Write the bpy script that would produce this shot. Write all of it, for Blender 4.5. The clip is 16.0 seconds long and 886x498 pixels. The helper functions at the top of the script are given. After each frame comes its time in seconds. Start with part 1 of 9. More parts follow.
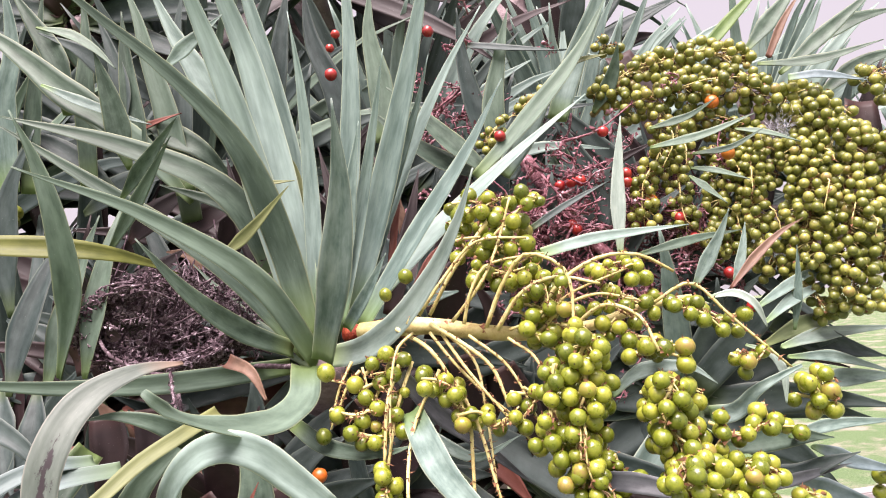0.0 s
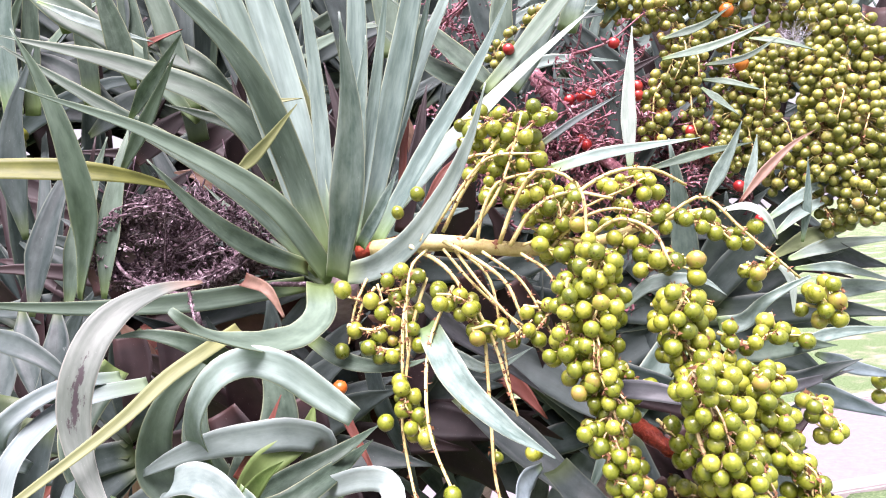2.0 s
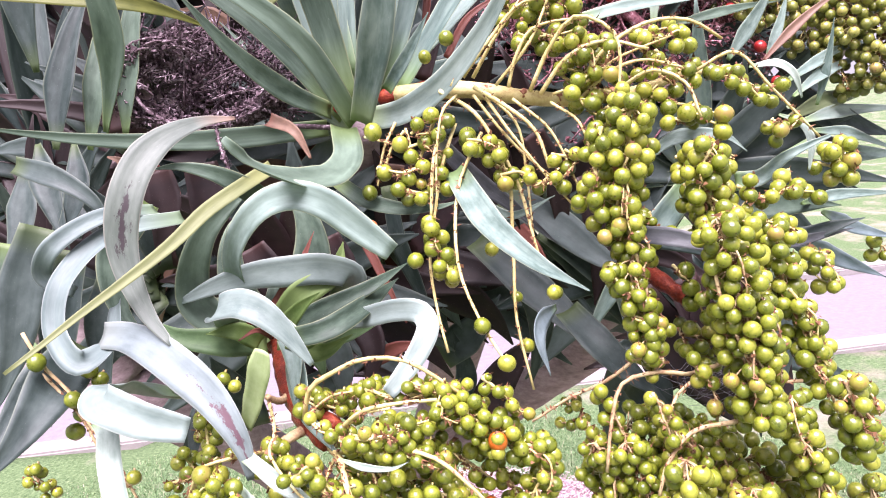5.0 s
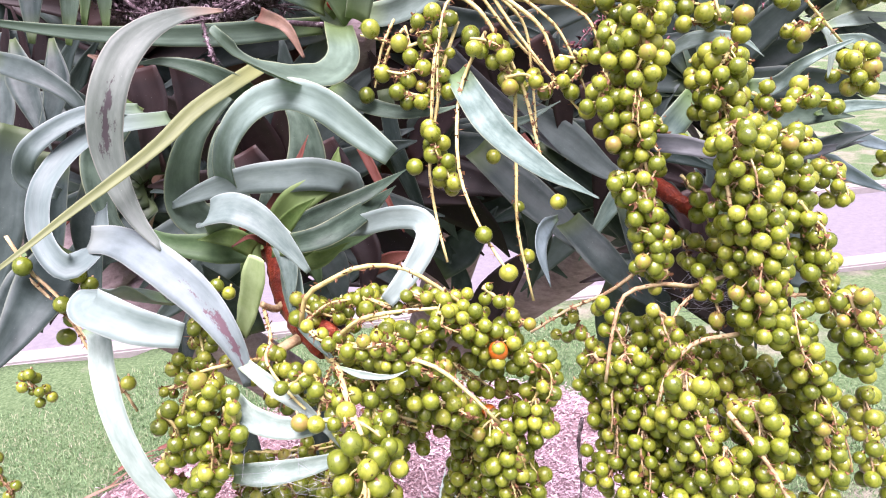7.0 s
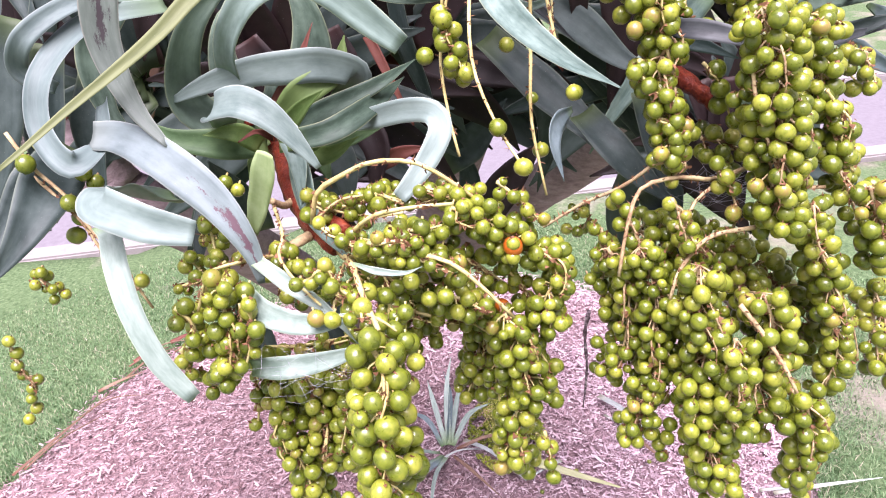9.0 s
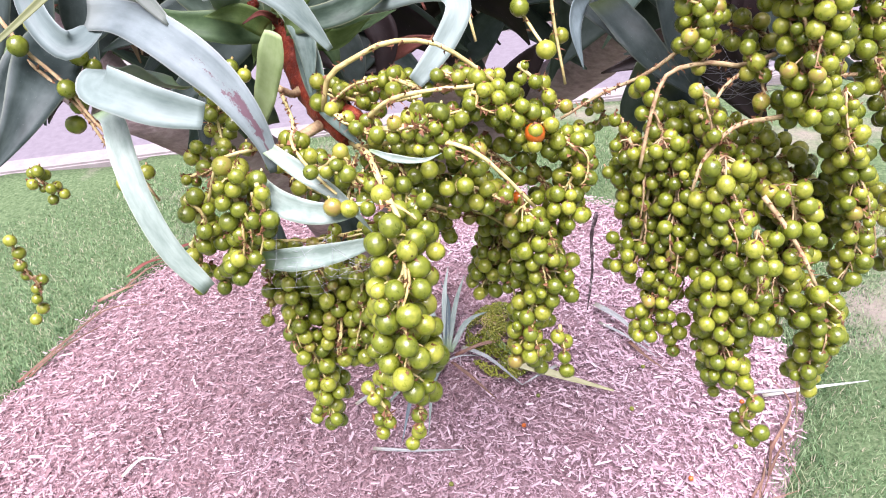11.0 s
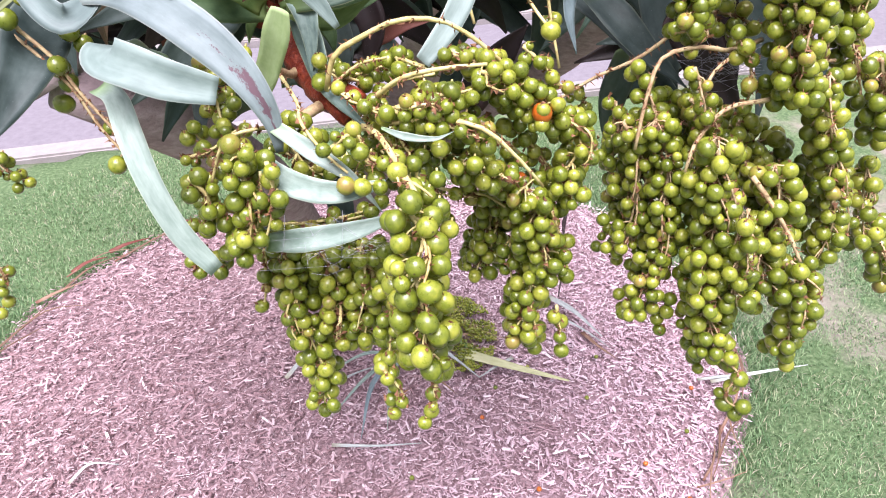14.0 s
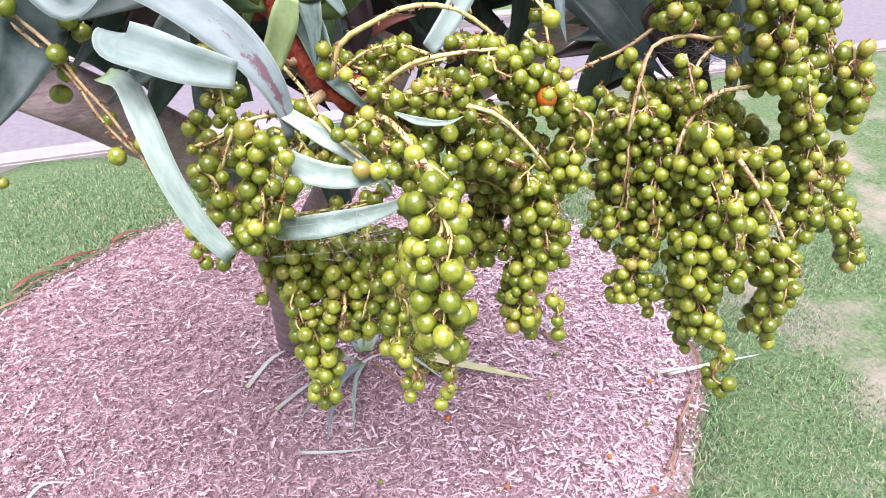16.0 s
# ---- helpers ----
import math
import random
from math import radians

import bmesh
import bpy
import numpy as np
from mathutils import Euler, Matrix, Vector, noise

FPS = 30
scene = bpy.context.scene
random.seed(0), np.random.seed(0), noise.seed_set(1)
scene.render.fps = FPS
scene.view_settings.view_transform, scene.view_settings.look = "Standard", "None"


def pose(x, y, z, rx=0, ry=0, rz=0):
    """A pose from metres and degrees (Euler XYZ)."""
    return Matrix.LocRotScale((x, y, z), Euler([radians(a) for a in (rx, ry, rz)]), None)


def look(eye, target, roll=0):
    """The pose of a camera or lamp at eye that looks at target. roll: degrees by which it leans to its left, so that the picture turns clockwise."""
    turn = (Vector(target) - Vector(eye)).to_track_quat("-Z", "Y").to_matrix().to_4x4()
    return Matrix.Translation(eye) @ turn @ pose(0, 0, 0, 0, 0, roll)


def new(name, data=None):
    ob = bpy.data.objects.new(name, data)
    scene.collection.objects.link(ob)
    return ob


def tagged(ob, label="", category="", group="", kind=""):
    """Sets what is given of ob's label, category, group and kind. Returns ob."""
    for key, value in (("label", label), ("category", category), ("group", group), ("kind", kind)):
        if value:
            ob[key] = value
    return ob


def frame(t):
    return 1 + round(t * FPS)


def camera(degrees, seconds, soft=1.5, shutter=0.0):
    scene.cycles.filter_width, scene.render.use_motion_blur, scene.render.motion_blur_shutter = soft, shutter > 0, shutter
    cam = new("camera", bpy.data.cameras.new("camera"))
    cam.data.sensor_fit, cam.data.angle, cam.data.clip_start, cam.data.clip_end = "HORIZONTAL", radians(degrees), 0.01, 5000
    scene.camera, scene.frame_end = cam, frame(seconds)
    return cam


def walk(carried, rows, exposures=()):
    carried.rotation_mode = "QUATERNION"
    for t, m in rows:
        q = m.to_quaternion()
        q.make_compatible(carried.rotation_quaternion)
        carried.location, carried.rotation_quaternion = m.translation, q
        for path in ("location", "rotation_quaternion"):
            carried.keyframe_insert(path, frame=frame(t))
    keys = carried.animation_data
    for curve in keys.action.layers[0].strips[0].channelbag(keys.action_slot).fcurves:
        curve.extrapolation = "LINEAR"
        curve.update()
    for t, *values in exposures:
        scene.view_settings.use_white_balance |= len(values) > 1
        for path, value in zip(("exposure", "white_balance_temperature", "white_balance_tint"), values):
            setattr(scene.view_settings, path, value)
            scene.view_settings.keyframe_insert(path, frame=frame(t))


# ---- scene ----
cam = camera(63.8, 16.0, soft=1.05)
PATH = [
    (0, (0.1057, 0.0642, 1.7750), (0.0800, 2.0541, 1.9744), -6.06),
    (0.5, (0.1013, 0.0634, 1.7754), (0.0623, 2.0562, 1.9407), -6.02),
    (1, (0.0992, 0.0642, 1.7738), (0.0564, 2.0615, 1.8694), -6.30),
    (1.5, (0.0988, 0.0630, 1.7740), (0.0593, 2.0621, 1.8193), -6.27),
    (2, (0.0950, 0.0604, 1.7757), (0.0409, 2.0594, 1.7456), -6.78),
    (2.5, (0.0836, 0.0564, 1.7769), (0.0341, 2.0533, 1.6769), -7.01),
    (3, (0.0732, 0.0500, 1.7771), (0.0231, 2.0431, 1.6186), -6.47),
    (3.5, (0.0670, 0.0436, 1.7760), (0.0235, 2.0293, 1.5407), -5.90),
    (4, (0.0616, 0.0426, 1.7748), (0.0307, 2.0148, 1.4439), -5.46),
    (4.2, (0.0590, 0.0424, 1.7729), (0.0287, 2.0114, 1.4239), -5.30),
    (6.3, (0.0412, 0.0488, 1.7566), (0.0029, 1.9722, 1.2094), -3.95),
    (6.5, (0.0427, 0.0507, 1.7590), (-0.0027, 1.9660, 1.1849), -3.98),
    (7, (0.0405, 0.0609, 1.7532), (0.0216, 1.9561, 1.1145), -3.86),
    (7.5, (0.0346, 0.0632, 1.7559), (0.0007, 1.9206, 1.0148), -3.80),
    (8, (0.0333, 0.0680, 1.7559), (0.0057, 1.8988, 0.9513), -3.98),
    (8.5, (0.0326, 0.0689, 1.7532), (-0.0048, 1.8754, 0.8959), -4.24),
    (9, (0.0320, 0.0698, 1.7505), (-0.0117, 1.8506, 0.8412), -4.62),
    (9.5, (0.0271, 0.0711, 1.7450), (-0.0159, 1.8074, 0.7534), -4.78),
    (10, (0.0224, 0.0770, 1.7357), (-0.0338, 1.7810, 0.6900), -5.14),
    (10.2, (0.0207, 0.0780, 1.7337), (-0.0372, 1.7593, 0.6521), -5.21),
    (12.3, (-0.0052, 0.0686, 1.7276), (0.0235, 1.7158, 0.5936), -3.34),
    (12.5, (-0.0083, 0.0698, 1.7284), (0.0306, 1.7136, 0.5898), -3.35),
    (13, (-0.0128, 0.0723, 1.7254), (0.0493, 1.7054, 0.5724), -3.03),
    (13.5, (-0.0263, 0.0721, 1.7232), (0.0722, 1.7108, 0.5809), -2.32),
    (14, (-0.0337, 0.0693, 1.7216), (0.0880, 1.7154, 0.5923), -2.16),
    (14.5, (-0.0434, 0.0687, 1.7206), (0.1186, 1.7169, 0.5994), -1.70),
    (15, (-0.0544, 0.0656, 1.7199), (0.1414, 1.7106, 0.5993), -1.39),
    (15.5, (-0.0665, 0.0616, 1.7186), (0.1684, 1.6992, 0.5947), -1.05),
    (16, (-0.0792, 0.0603, 1.7129), (0.1909, 1.6983, 0.5976), -0.75),
]
walk(cam, [(t, look(eye, target, roll)) for t, eye, target, roll in PATH], [(0.0, 1.42, 6750, 27), (1.0, 1.69, 6500, 31), (2.0, 1.80, 6350, 34), (4.0, 1.70, 6280, 34), (9.0, 1.36, 6160, 31), (16.0, 1.18, 6080, 22)])

# ---- light: a bright overcast day ----
world = bpy.data.worlds.new("world")
scene.world = world
world.use_nodes = True
wn, wl = world.node_tree.nodes, world.node_tree.links
sky = wn.new("ShaderNodeTexSky")
sky.sky_type, sky.sun_disc = "NISHITA", False
sky.sun_elevation, sky.sun_rotation = radians(67), radians(188)
sky.air_density, sky.dust_density = 1.0, 6.0
veil = wn.new("ShaderNodeMix")          # cloud cover greys the blue
veil.data_type = "RGBA"
veil.inputs["Factor"].default_value = 0.78
veil.inputs["B"].default_value = (7.0, 6.9, 7.15, 1)
wl.new(sky.outputs["Color"], veil.inputs["A"])
wl.new(veil.outputs["Result"], wn["Background"].inputs["Color"])
wn["Background"].inputs["Strength"].default_value = 0.050

sun_data = bpy.data.lights.new("sun", "SUN")
sun_data.energy, sun_data.angle, sun_data.color = 5.0, radians(46), (1.0, 0.97, 0.93)
sun = new("sun", sun_data)
sun.matrix_world = look((0, 0, 8), (0.47, 3.37, 0))


# ---- materials ----
def mat(name):
    m = bpy.data.materials.new(name)
    m.use_nodes = True
    nt = m.node_tree
    return m, nt, nt.nodes["Principled BSDF"]


def node(nt, kind, **values):
    n = nt.nodes.new(kind)
    for key, value in values.items():
        n.inputs[key.replace("_", " ")].default_value = value
    return n


def ramp(nt, fac, stops):
    n = nt.nodes.new("ShaderNodeValToRGB")
    e = n.color_ramp.elements
    while len(e) < len(stops):
        e.new(0.5)
    for el, (at, colour) in zip(e, stops):
        el.position, el.color = at, (*colour, 1)
    nt.links.new(fac, n.inputs["Fac"])
    return n.outputs["Color"]


def mixed(nt, fac, a, b, blend="MIX"):
    n = nt.nodes.new("ShaderNodeMix")
    n.data_type, n.blend_type = "RGBA", blend
    for key, value in (("Factor", fac), ("A", a), ("B", b)):
        socket = n.inputs[key]
        if isinstance(value, bpy.types.NodeSocket):
            nt.links.new(value, socket)
        else:
            socket.default_value = value if key == "Factor" else (*value, 1)
    return n.outputs["Result"]


def scalar(nt, op, a, b=0.0, c=0.0):
    n = nt.nodes.new("ShaderNodeMath")
    n.operation = op
    for i, v in enumerate((a, b, c)):
        if isinstance(v, bpy.types.NodeSocket):
            nt.links.new(v, n.inputs[i])
        else:
            n.inputs[i].default_value = v
    return n.outputs[0]


def noise_of(nt, vector, scale, detail=3.0, rough=0.6):
    n = node(nt, "ShaderNodeTexNoise", Scale=scale, Detail=detail, Roughness=rough)
    nt.links.new(vector, n.inputs["Vector"])
    return n.outputs["Fac"]


def stretched(nt, vector, scale):
    n = nt.nodes.new("ShaderNodeMapping")
    n.inputs["Scale"].default_value = scale
    nt.links.new(vector, n.inputs["Vector"])
    return n.outputs["Vector"]


def bump(nt, bsdf, height, strength, distance):
    n = node(nt, "ShaderNodeBump", Strength=strength, Distance=distance)
    nt.links.new(height, n.inputs["Height"])
    nt.links.new(n.outputs["Normal"], bsdf.inputs["Normal"])


def leaf_material(name, deep, pale, edge, dead, dead_amount, base_tint, rot=None):
    """Waxy strap leaf. UV: u across the blade, v from base to tip; rot is a stretch of v with a large rotten scar."""
    m, nt, bsdf = mat(name)
    tex, info = nt.nodes.new("ShaderNodeTexCoord"), nt.nodes.new("ShaderNodeObjectInfo")
    sep = nt.nodes.new("ShaderNodeSeparateXYZ")
    nt.links.new(tex.outputs["UV"], sep.inputs[0])
    u, v = sep.outputs["X"], sep.outputs["Y"]
    shift = nt.nodes.new("ShaderNodeVectorMath")
    shift.operation = "ADD"
    nt.links.new(tex.outputs["UV"], shift.inputs[0])
    nt.links.new(scalar(nt, "MULTIPLY", info.outputs["Random"], 37.0), shift.inputs[1])
    uv = shift.outputs[0]
    streak = noise_of(nt, stretched(nt, uv, (10, 0.7, 1)), 1.0, 4)
    blotch = noise_of(nt, stretched(nt, uv, (2.0, 6.0, 1)), 1.3, 4)
    fine = noise_of(nt, stretched(nt, uv, (60, 8, 1)), 1.0, 2)
    tone = scalar(nt, "ADD", scalar(nt, "MULTIPLY", streak, 0.24), scalar(nt, "MULTIPLY", blotch, 0.72))
    tone = scalar(nt, "ADD", tone, scalar(nt, "MULTIPLY", scalar(nt, "SUBTRACT", info.outputs["Random"], 0.5), 0.3))
    colour = ramp(nt, tone, [(0.27, deep), (0.74, pale)])
    # warm green towards the clasping base
    colour = mixed(nt, ramp(nt, v, [(0.0, (0.85,) * 3), (0.16, (0.0,) * 3)]), colour, base_tint)
    # thin pale margin
    rim = scalar(nt, "ABSOLUTE", scalar(nt, "SUBTRACT", u, 0.5))
    colour = mixed(nt, ramp(nt, rim, [(0.455, (0,) * 3), (0.49, (0.45,) * 3)]), colour, edge)
    # dead tip and scattered brown scars
    tip = scalar(nt, "ADD", v, scalar(nt, "MULTIPLY", blotch, 0.05))
    colour = mixed(nt, ramp(nt, tip, [(1.0, (0,) * 3), (1.035, (0.8,) * 3)]), colour, dead)
    scar = noise_of(nt, stretched(nt, uv, (1.6, 6.0, 1)), 1.5, 6, 0.75)
    colour = mixed(nt, ramp(nt, scar, [(0.70 - dead_amount, (0,) * 3), (0.78 - dead_amount, (0.7,) * 3)]), colour, dead)
    if rot:
        ragged = noise_of(nt, stretched(nt, uv, (5.0, 16.0, 1)), 1.0, 5, 0.75)
        mid, half = (rot[0] + rot[1]) / 2, (rot[1] - rot[0]) / 2
        far = scalar(nt, "ABSOLUTE", scalar(nt, "DIVIDE", scalar(nt, "SUBTRACT", v, mid), half))
        wide = scalar(nt, "ABSOLUTE", scalar(nt, "MULTIPLY", scalar(nt, "SUBTRACT", u, 0.50), 4.6))
        hurt = scalar(nt, "SUBTRACT", ragged, scalar(nt, "MULTIPLY", scalar(nt, "ADD", far, wide), 0.22))
        colour = mixed(nt, ramp(nt, hurt, [(0.29, (0,) * 3), (0.36, (0.85,) * 3)]), colour, dead)
    # dusty pale specks
    speck = noise_of(nt, stretched(nt, uv, (30, 110, 1)), 1.0, 2)
    colour = mixed(nt, ramp(nt, speck, [(0.72, (0,) * 3), (0.76, (0.5,) * 3)]), colour, (0.3, 0.33, 0.3))
    nt.links.new(colour, bsdf.inputs["Base Color"])
    nt.links.new(ramp(nt, streak, [(0.3, (0.48,) * 3), (0.7, (0.62,) * 3)]), bsdf.inputs["Roughness"])
    bsdf.inputs["Specular IOR Level"].default_value = 0.3
    bump(nt, bsdf, scalar(nt, "ADD", streak, scalar(nt, "MULTIPLY", fine, 0.4)), 0.05, 0.001)
    thin = nt.nodes.new("ShaderNodeBsdfTranslucent")
    nt.links.new(mixed(nt, 0.6, colour, (0.11, 0.18, 0.045)), thin.inputs["Color"])
    both = node(nt, "ShaderNodeMixShader", Fac=0.10)
    nt.links.new(bsdf.outputs[0], both.inputs[1])
    nt.links.new(thin.outputs[0], both.inputs[2])
    nt.links.new(both.outputs[0], nt.nodes["Material Output"].inputs["Surface"])
    return m


BROWN = (0.09, 0.05, 0.04)
GREEN = leaf_material("glaucous_leaf", (0.062, 0.106, 0.090), (0.262, 0.352, 0.315), (0.48, 0.52, 0.34), BROWN, 0.0, (0.15, 0.24, 0.07))
OLIVE = leaf_material("olive_grey_leaf", (0.034, 0.059, 0.041), (0.142, 0.206, 0.156), (0.36, 0.38, 0.22), BROWN, 0.0, (0.12, 0.18, 0.05))
OLDYELLOW = leaf_material("dull_yellow_leaf", (0.060, 0.072, 0.012), (0.155, 0.165, 0.035), (0.22, 0.22, 0.08), (0.12, 0.09, 0.04), 0.0, (0.12, 0.13, 0.03))
# darker copy of the leaf for old inner leaves, shade put into its tone
DARK = leaf_material("shaded_old_leaf", (0.018, 0.032, 0.030), (0.082, 0.110, 0.104), (0.18, 0.21, 0.16), BROWN, 0.03, (0.07, 0.10, 0.035))
SILVER = leaf_material("silvery_leaf", (0.070, 0.106, 0.114), (0.205, 0.268, 0.285), (0.40, 0.45, 0.42), (0.13, 0.07, 0.085), 0.0, (0.16, 0.25, 0.10))
STRIPED = leaf_material("dark_striped_leaf", (0.066, 0.105, 0.090), (0.27, 0.34, 0.305), (0.52, 0.56, 0.42), BROWN, 0.0, (0.2, 0.27, 0.1))
SCARRED = leaf_material("scarred_leaf", (0.095, 0.118, 0.102), (0.215, 0.250, 0.220), (0.36, 0.34, 0.30), (0.028, 0.014, 0.022), 0.03, (0.27, 0.17, 0.13), (0.47, 0.72))
BLEACHED = leaf_material("bleached_leaf", (0.30, 0.33, 0.32), (0.52, 0.55, 0.53), (0.55, 0.56, 0.5), BROWN, 0.0, (0.3, 0.28, 0.2))
PALEGREEN = leaf_material("pale_green_leaf", (0.17, 0.235, 0.20), (0.39, 0.47, 0.42), (0.50, 0.55, 0.42), BROWN, 0.0, (0.2, 0.3, 0.12))
BITTEN = leaf_material("bitten_leaf", (0.090, 0.124, 0.124), (0.212, 0.262, 0.268), (0.42, 0.44, 0.40), (0.11, 0.045, 0.065), 0.03, (0.19, 0.22, 0.20), (0.55, 0.98))
# dead purple-brown leaf, taken near black so its colour holds interior shade
MAUVE = leaf_material("shaded_dead_leaf", (0.010, 0.005, 0.006), (0.032, 0.018, 0.019), (0.04, 0.025, 0.025), (0.015, 0.008, 0.008), 0.05, (0.04, 0.016, 0.014))
BLUEGREY = leaf_material("blue_grey_leaf", (0.060, 0.090, 0.088), (0.165, 0.216, 0.208), (0.34, 0.38, 0.37), BROWN, 0.0, (0.12, 0.18, 0.09))
SLATE = leaf_material("slate_grey_leaf", (0.032, 0.036, 0.040), (0.105, 0.115, 0.122), (0.17, 0.18, 0.18), BROWN, 0.04, (0.08, 0.09, 0.05))
# brighter copy of GREEN for the upright fan, skylight put into the colour
SKYLIT = leaf_material("skylit_blue_green_leaf", (0.080, 0.130, 0.114), (0.280, 0.380, 0.342), (0.52, 0.57, 0.38), BROWN, 0.0, (0.17, 0.27, 0.08))
YELLOW = leaf_material("yellowing_leaf", (0.105, 0.122, 0.048), (0.205, 0.226, 0.100), (0.23, 0.24, 0.12), (0.16, 0.12, 0.06), 0.0, (0.20, 0.21, 0.08))
LIME = leaf_material("young_green_leaf", (0.070, 0.130, 0.030), (0.175, 0.255, 0.085), (0.2, 0.26, 0.1), (0.16, 0.13, 0.05), 0.0, (0.18, 0.22, 0.06))
PALESILVER = leaf_material("pale_silvery_leaf", (0.098, 0.142, 0.130), (0.238, 0.305, 0.282), (0.44, 0.48, 0.44), (0.13, 0.07, 0.085), 0.0, (0.16, 0.25, 0.10))
YELLOWGREEN = leaf_material("yellow_green_leaf", (0.135, 0.175, 0.085), (0.30, 0.355, 0.200), (0.40, 0.43, 0.26), BROWN, 0.0, (0.2, 0.24, 0.09))
STRAW = leaf_material("pale_straw_leaf", (0.40, 0.41, 0.22), (0.60, 0.60, 0.38), (0.5, 0.5, 0.3), BROWN, 0.0, (0.4, 0.42, 0.2))
MIDGREEN = leaf_material("mid_green_leaf", (0.050, 0.098, 0.042), (0.140, 0.225, 0.105), (0.22, 0.28, 0.13), BROWN, 0.04, (0.15, 0.2, 0.06))
TORN = leaf_material("torn_lime_leaf", (0.20, 0.29, 0.095), (0.37, 0.47, 0.24), (0.3, 0.34, 0.16), (0.34, 0.31, 0.18), 0.04, (0.2, 0.26, 0.08))
DRY = leaf_material("dry_leaf", (0.13, 0.075, 0.052), (0.31, 0.19, 0.135), (0.2, 0.12, 0.1), (0.06, 0.035, 0.035), 0.06, (0.16, 0.065, 0.045))
REDDRY = leaf_material("red_dry_leaf", (0.12, 0.032, 0.025), (0.22, 0.082, 0.062), (0.17, 0.06, 0.05), (0.06, 0.025, 0.025), 0.03, (0.16, 0.045, 0.03))


def berry_material(name, dark, mid, light, tip, rough):
    m, nt, bsdf = mat(name)
    tex, info = nt.nodes.new("ShaderNodeTexCoord"), nt.nodes.new("ShaderNodeObjectInfo")
    geo = nt.nodes.new("ShaderNodeNewGeometry")
    shift = nt.nodes.new("ShaderNodeVectorMath")
    shift.operation = "ADD"
    nt.links.new(tex.outputs["Generated"], shift.inputs[0])
    nt.links.new(scalar(nt, "MULTIPLY", info.outputs["Random"], 61.0), shift.inputs[1])
    mottled = noise_of(nt, shift.outputs[0], 2.6, 4)
    dots = noise_of(nt, shift.outputs[0], 24.0, 2)
    pick = scalar(nt, "ADD", scalar(nt, "MULTIPLY", mottled, 0.66), scalar(nt, "MULTIPLY", info.outputs["Random"], 0.34))
    pick = scalar(nt, "ADD", pick, scalar(nt, "MULTIPLY", scalar(nt, "SUBTRACT", geo.outputs["Random Per Island"], 0.5), 0.2))
    colour = ramp(nt, pick, [(0.2, dark), (0.5, mid), (0.8, light)])
    colour = mixed(nt, ramp(nt, dots, [(0.63, (0,) * 3), (0.72, (0.35,) * 3)]), colour, (0.24, 0.23, 0.07))
    sep = nt.nodes.new("ShaderNodeSeparateXYZ")
    nt.links.new(tex.outputs["Generated"], sep.inputs[0])
    end = scalar(nt, "ADD", sep.outputs["Z"], scalar(nt, "MULTIPLY", mottled, 0.03))
    colour = mixed(nt, ramp(nt, end, [(0.997, (0,) * 3), (1.004, (0.85,) * 3)]), colour, tip)
    blemish = noise_of(nt, shift.outputs[0], 1.7, 5, 0.7)
    colour = mixed(nt, ramp(nt, blemish, [(0.70, (0,) * 3), (0.76, (0.6,) * 3)]), colour, (0.26, 0.15, 0.05))
    # a few bruised ones, browner on one side
    bruise = scalar(nt, "MULTIPLY", ramp(nt, info.outputs["Random"], [(0.965, (0,) * 3), (0.975, (1,) * 3)]), ramp(nt, mottled, [(0.38, (0,) * 3), (0.6, (0.75,) * 3)]))
    colour = mixed(nt, bruise, colour, (0.22, 0.13, 0.045))
    nt.links.new(colour, bsdf.inputs["Base Color"])
    bsdf.inputs["Roughness"].default_value = rough
    nt.links.new(ramp(nt, mottled, [(0.3, (rough - 0.06,) * 3), (0.7, (rough + 0.12,) * 3)]), bsdf.inputs["Roughness"])
    bsdf.inputs["Specular IOR Level"].default_value = 0.7
    bsdf.inputs["Subsurface Weight"].default_value = 0.12
    bsdf.inputs["Subsurface Radius"].default_value = (0.004, 0.005, 0.001)
    bump(nt, bsdf, dots, 0.06, 0.0006)
    return m


BERRY = berry_material("green_berry", (0.044, 0.067, 0.005), (0.156, 0.188, 0.013), (0.358, 0.358, 0.048), (0.04, 0.022, 0.012), 0.29)
DUSTY = berry_material("dusty_berry", (0.050, 0.066, 0.008), (0.158, 0.172, 0.026), (0.36, 0.338, 0.082), (0.06, 0.035, 0.02), 0.36)
ORANGE = berry_material("orange_berry", (0.40, 0.075, 0.006), (0.48, 0.12, 0.01), (0.5, 0.17, 0.02), (0.1, 0.04, 0.02), 0.32)
RED = berry_material("red_berry", (0.22, 0.008, 0.010), (0.34, 0.016, 0.014), (0.42, 0.035, 0.02), (0.1, 0.02, 0.02), 0.34)


def grained(name, stops, scale, rough, depth, stretch=(1, 1, 1), fine=4.0):
    """A noisy surface in object space: coarse stains, fine grain, relief."""
    m, nt, bsdf = mat(name)
    tex = nt.nodes.new("ShaderNodeTexCoord")
    vec = stretched(nt, tex.outputs["Object"], stretch)
    coarse, grain = noise_of(nt, vec, scale, 5, 0.65), noise_of(nt, vec, scale * fine, 4, 0.7)
    tone = scalar(nt, "ADD", scalar(nt, "MULTIPLY", coarse, 0.6), scalar(nt, "MULTIPLY", grain, 0.4))
    nt.links.new(ramp(nt, tone, stops), bsdf.inputs["Base Color"])
    bsdf.inputs["Roughness"].default_value = rough
    bsdf.inputs["Specular IOR Level"].default_value = 0.2
    bump(nt, bsdf, grain, 0.6, depth)
    return m


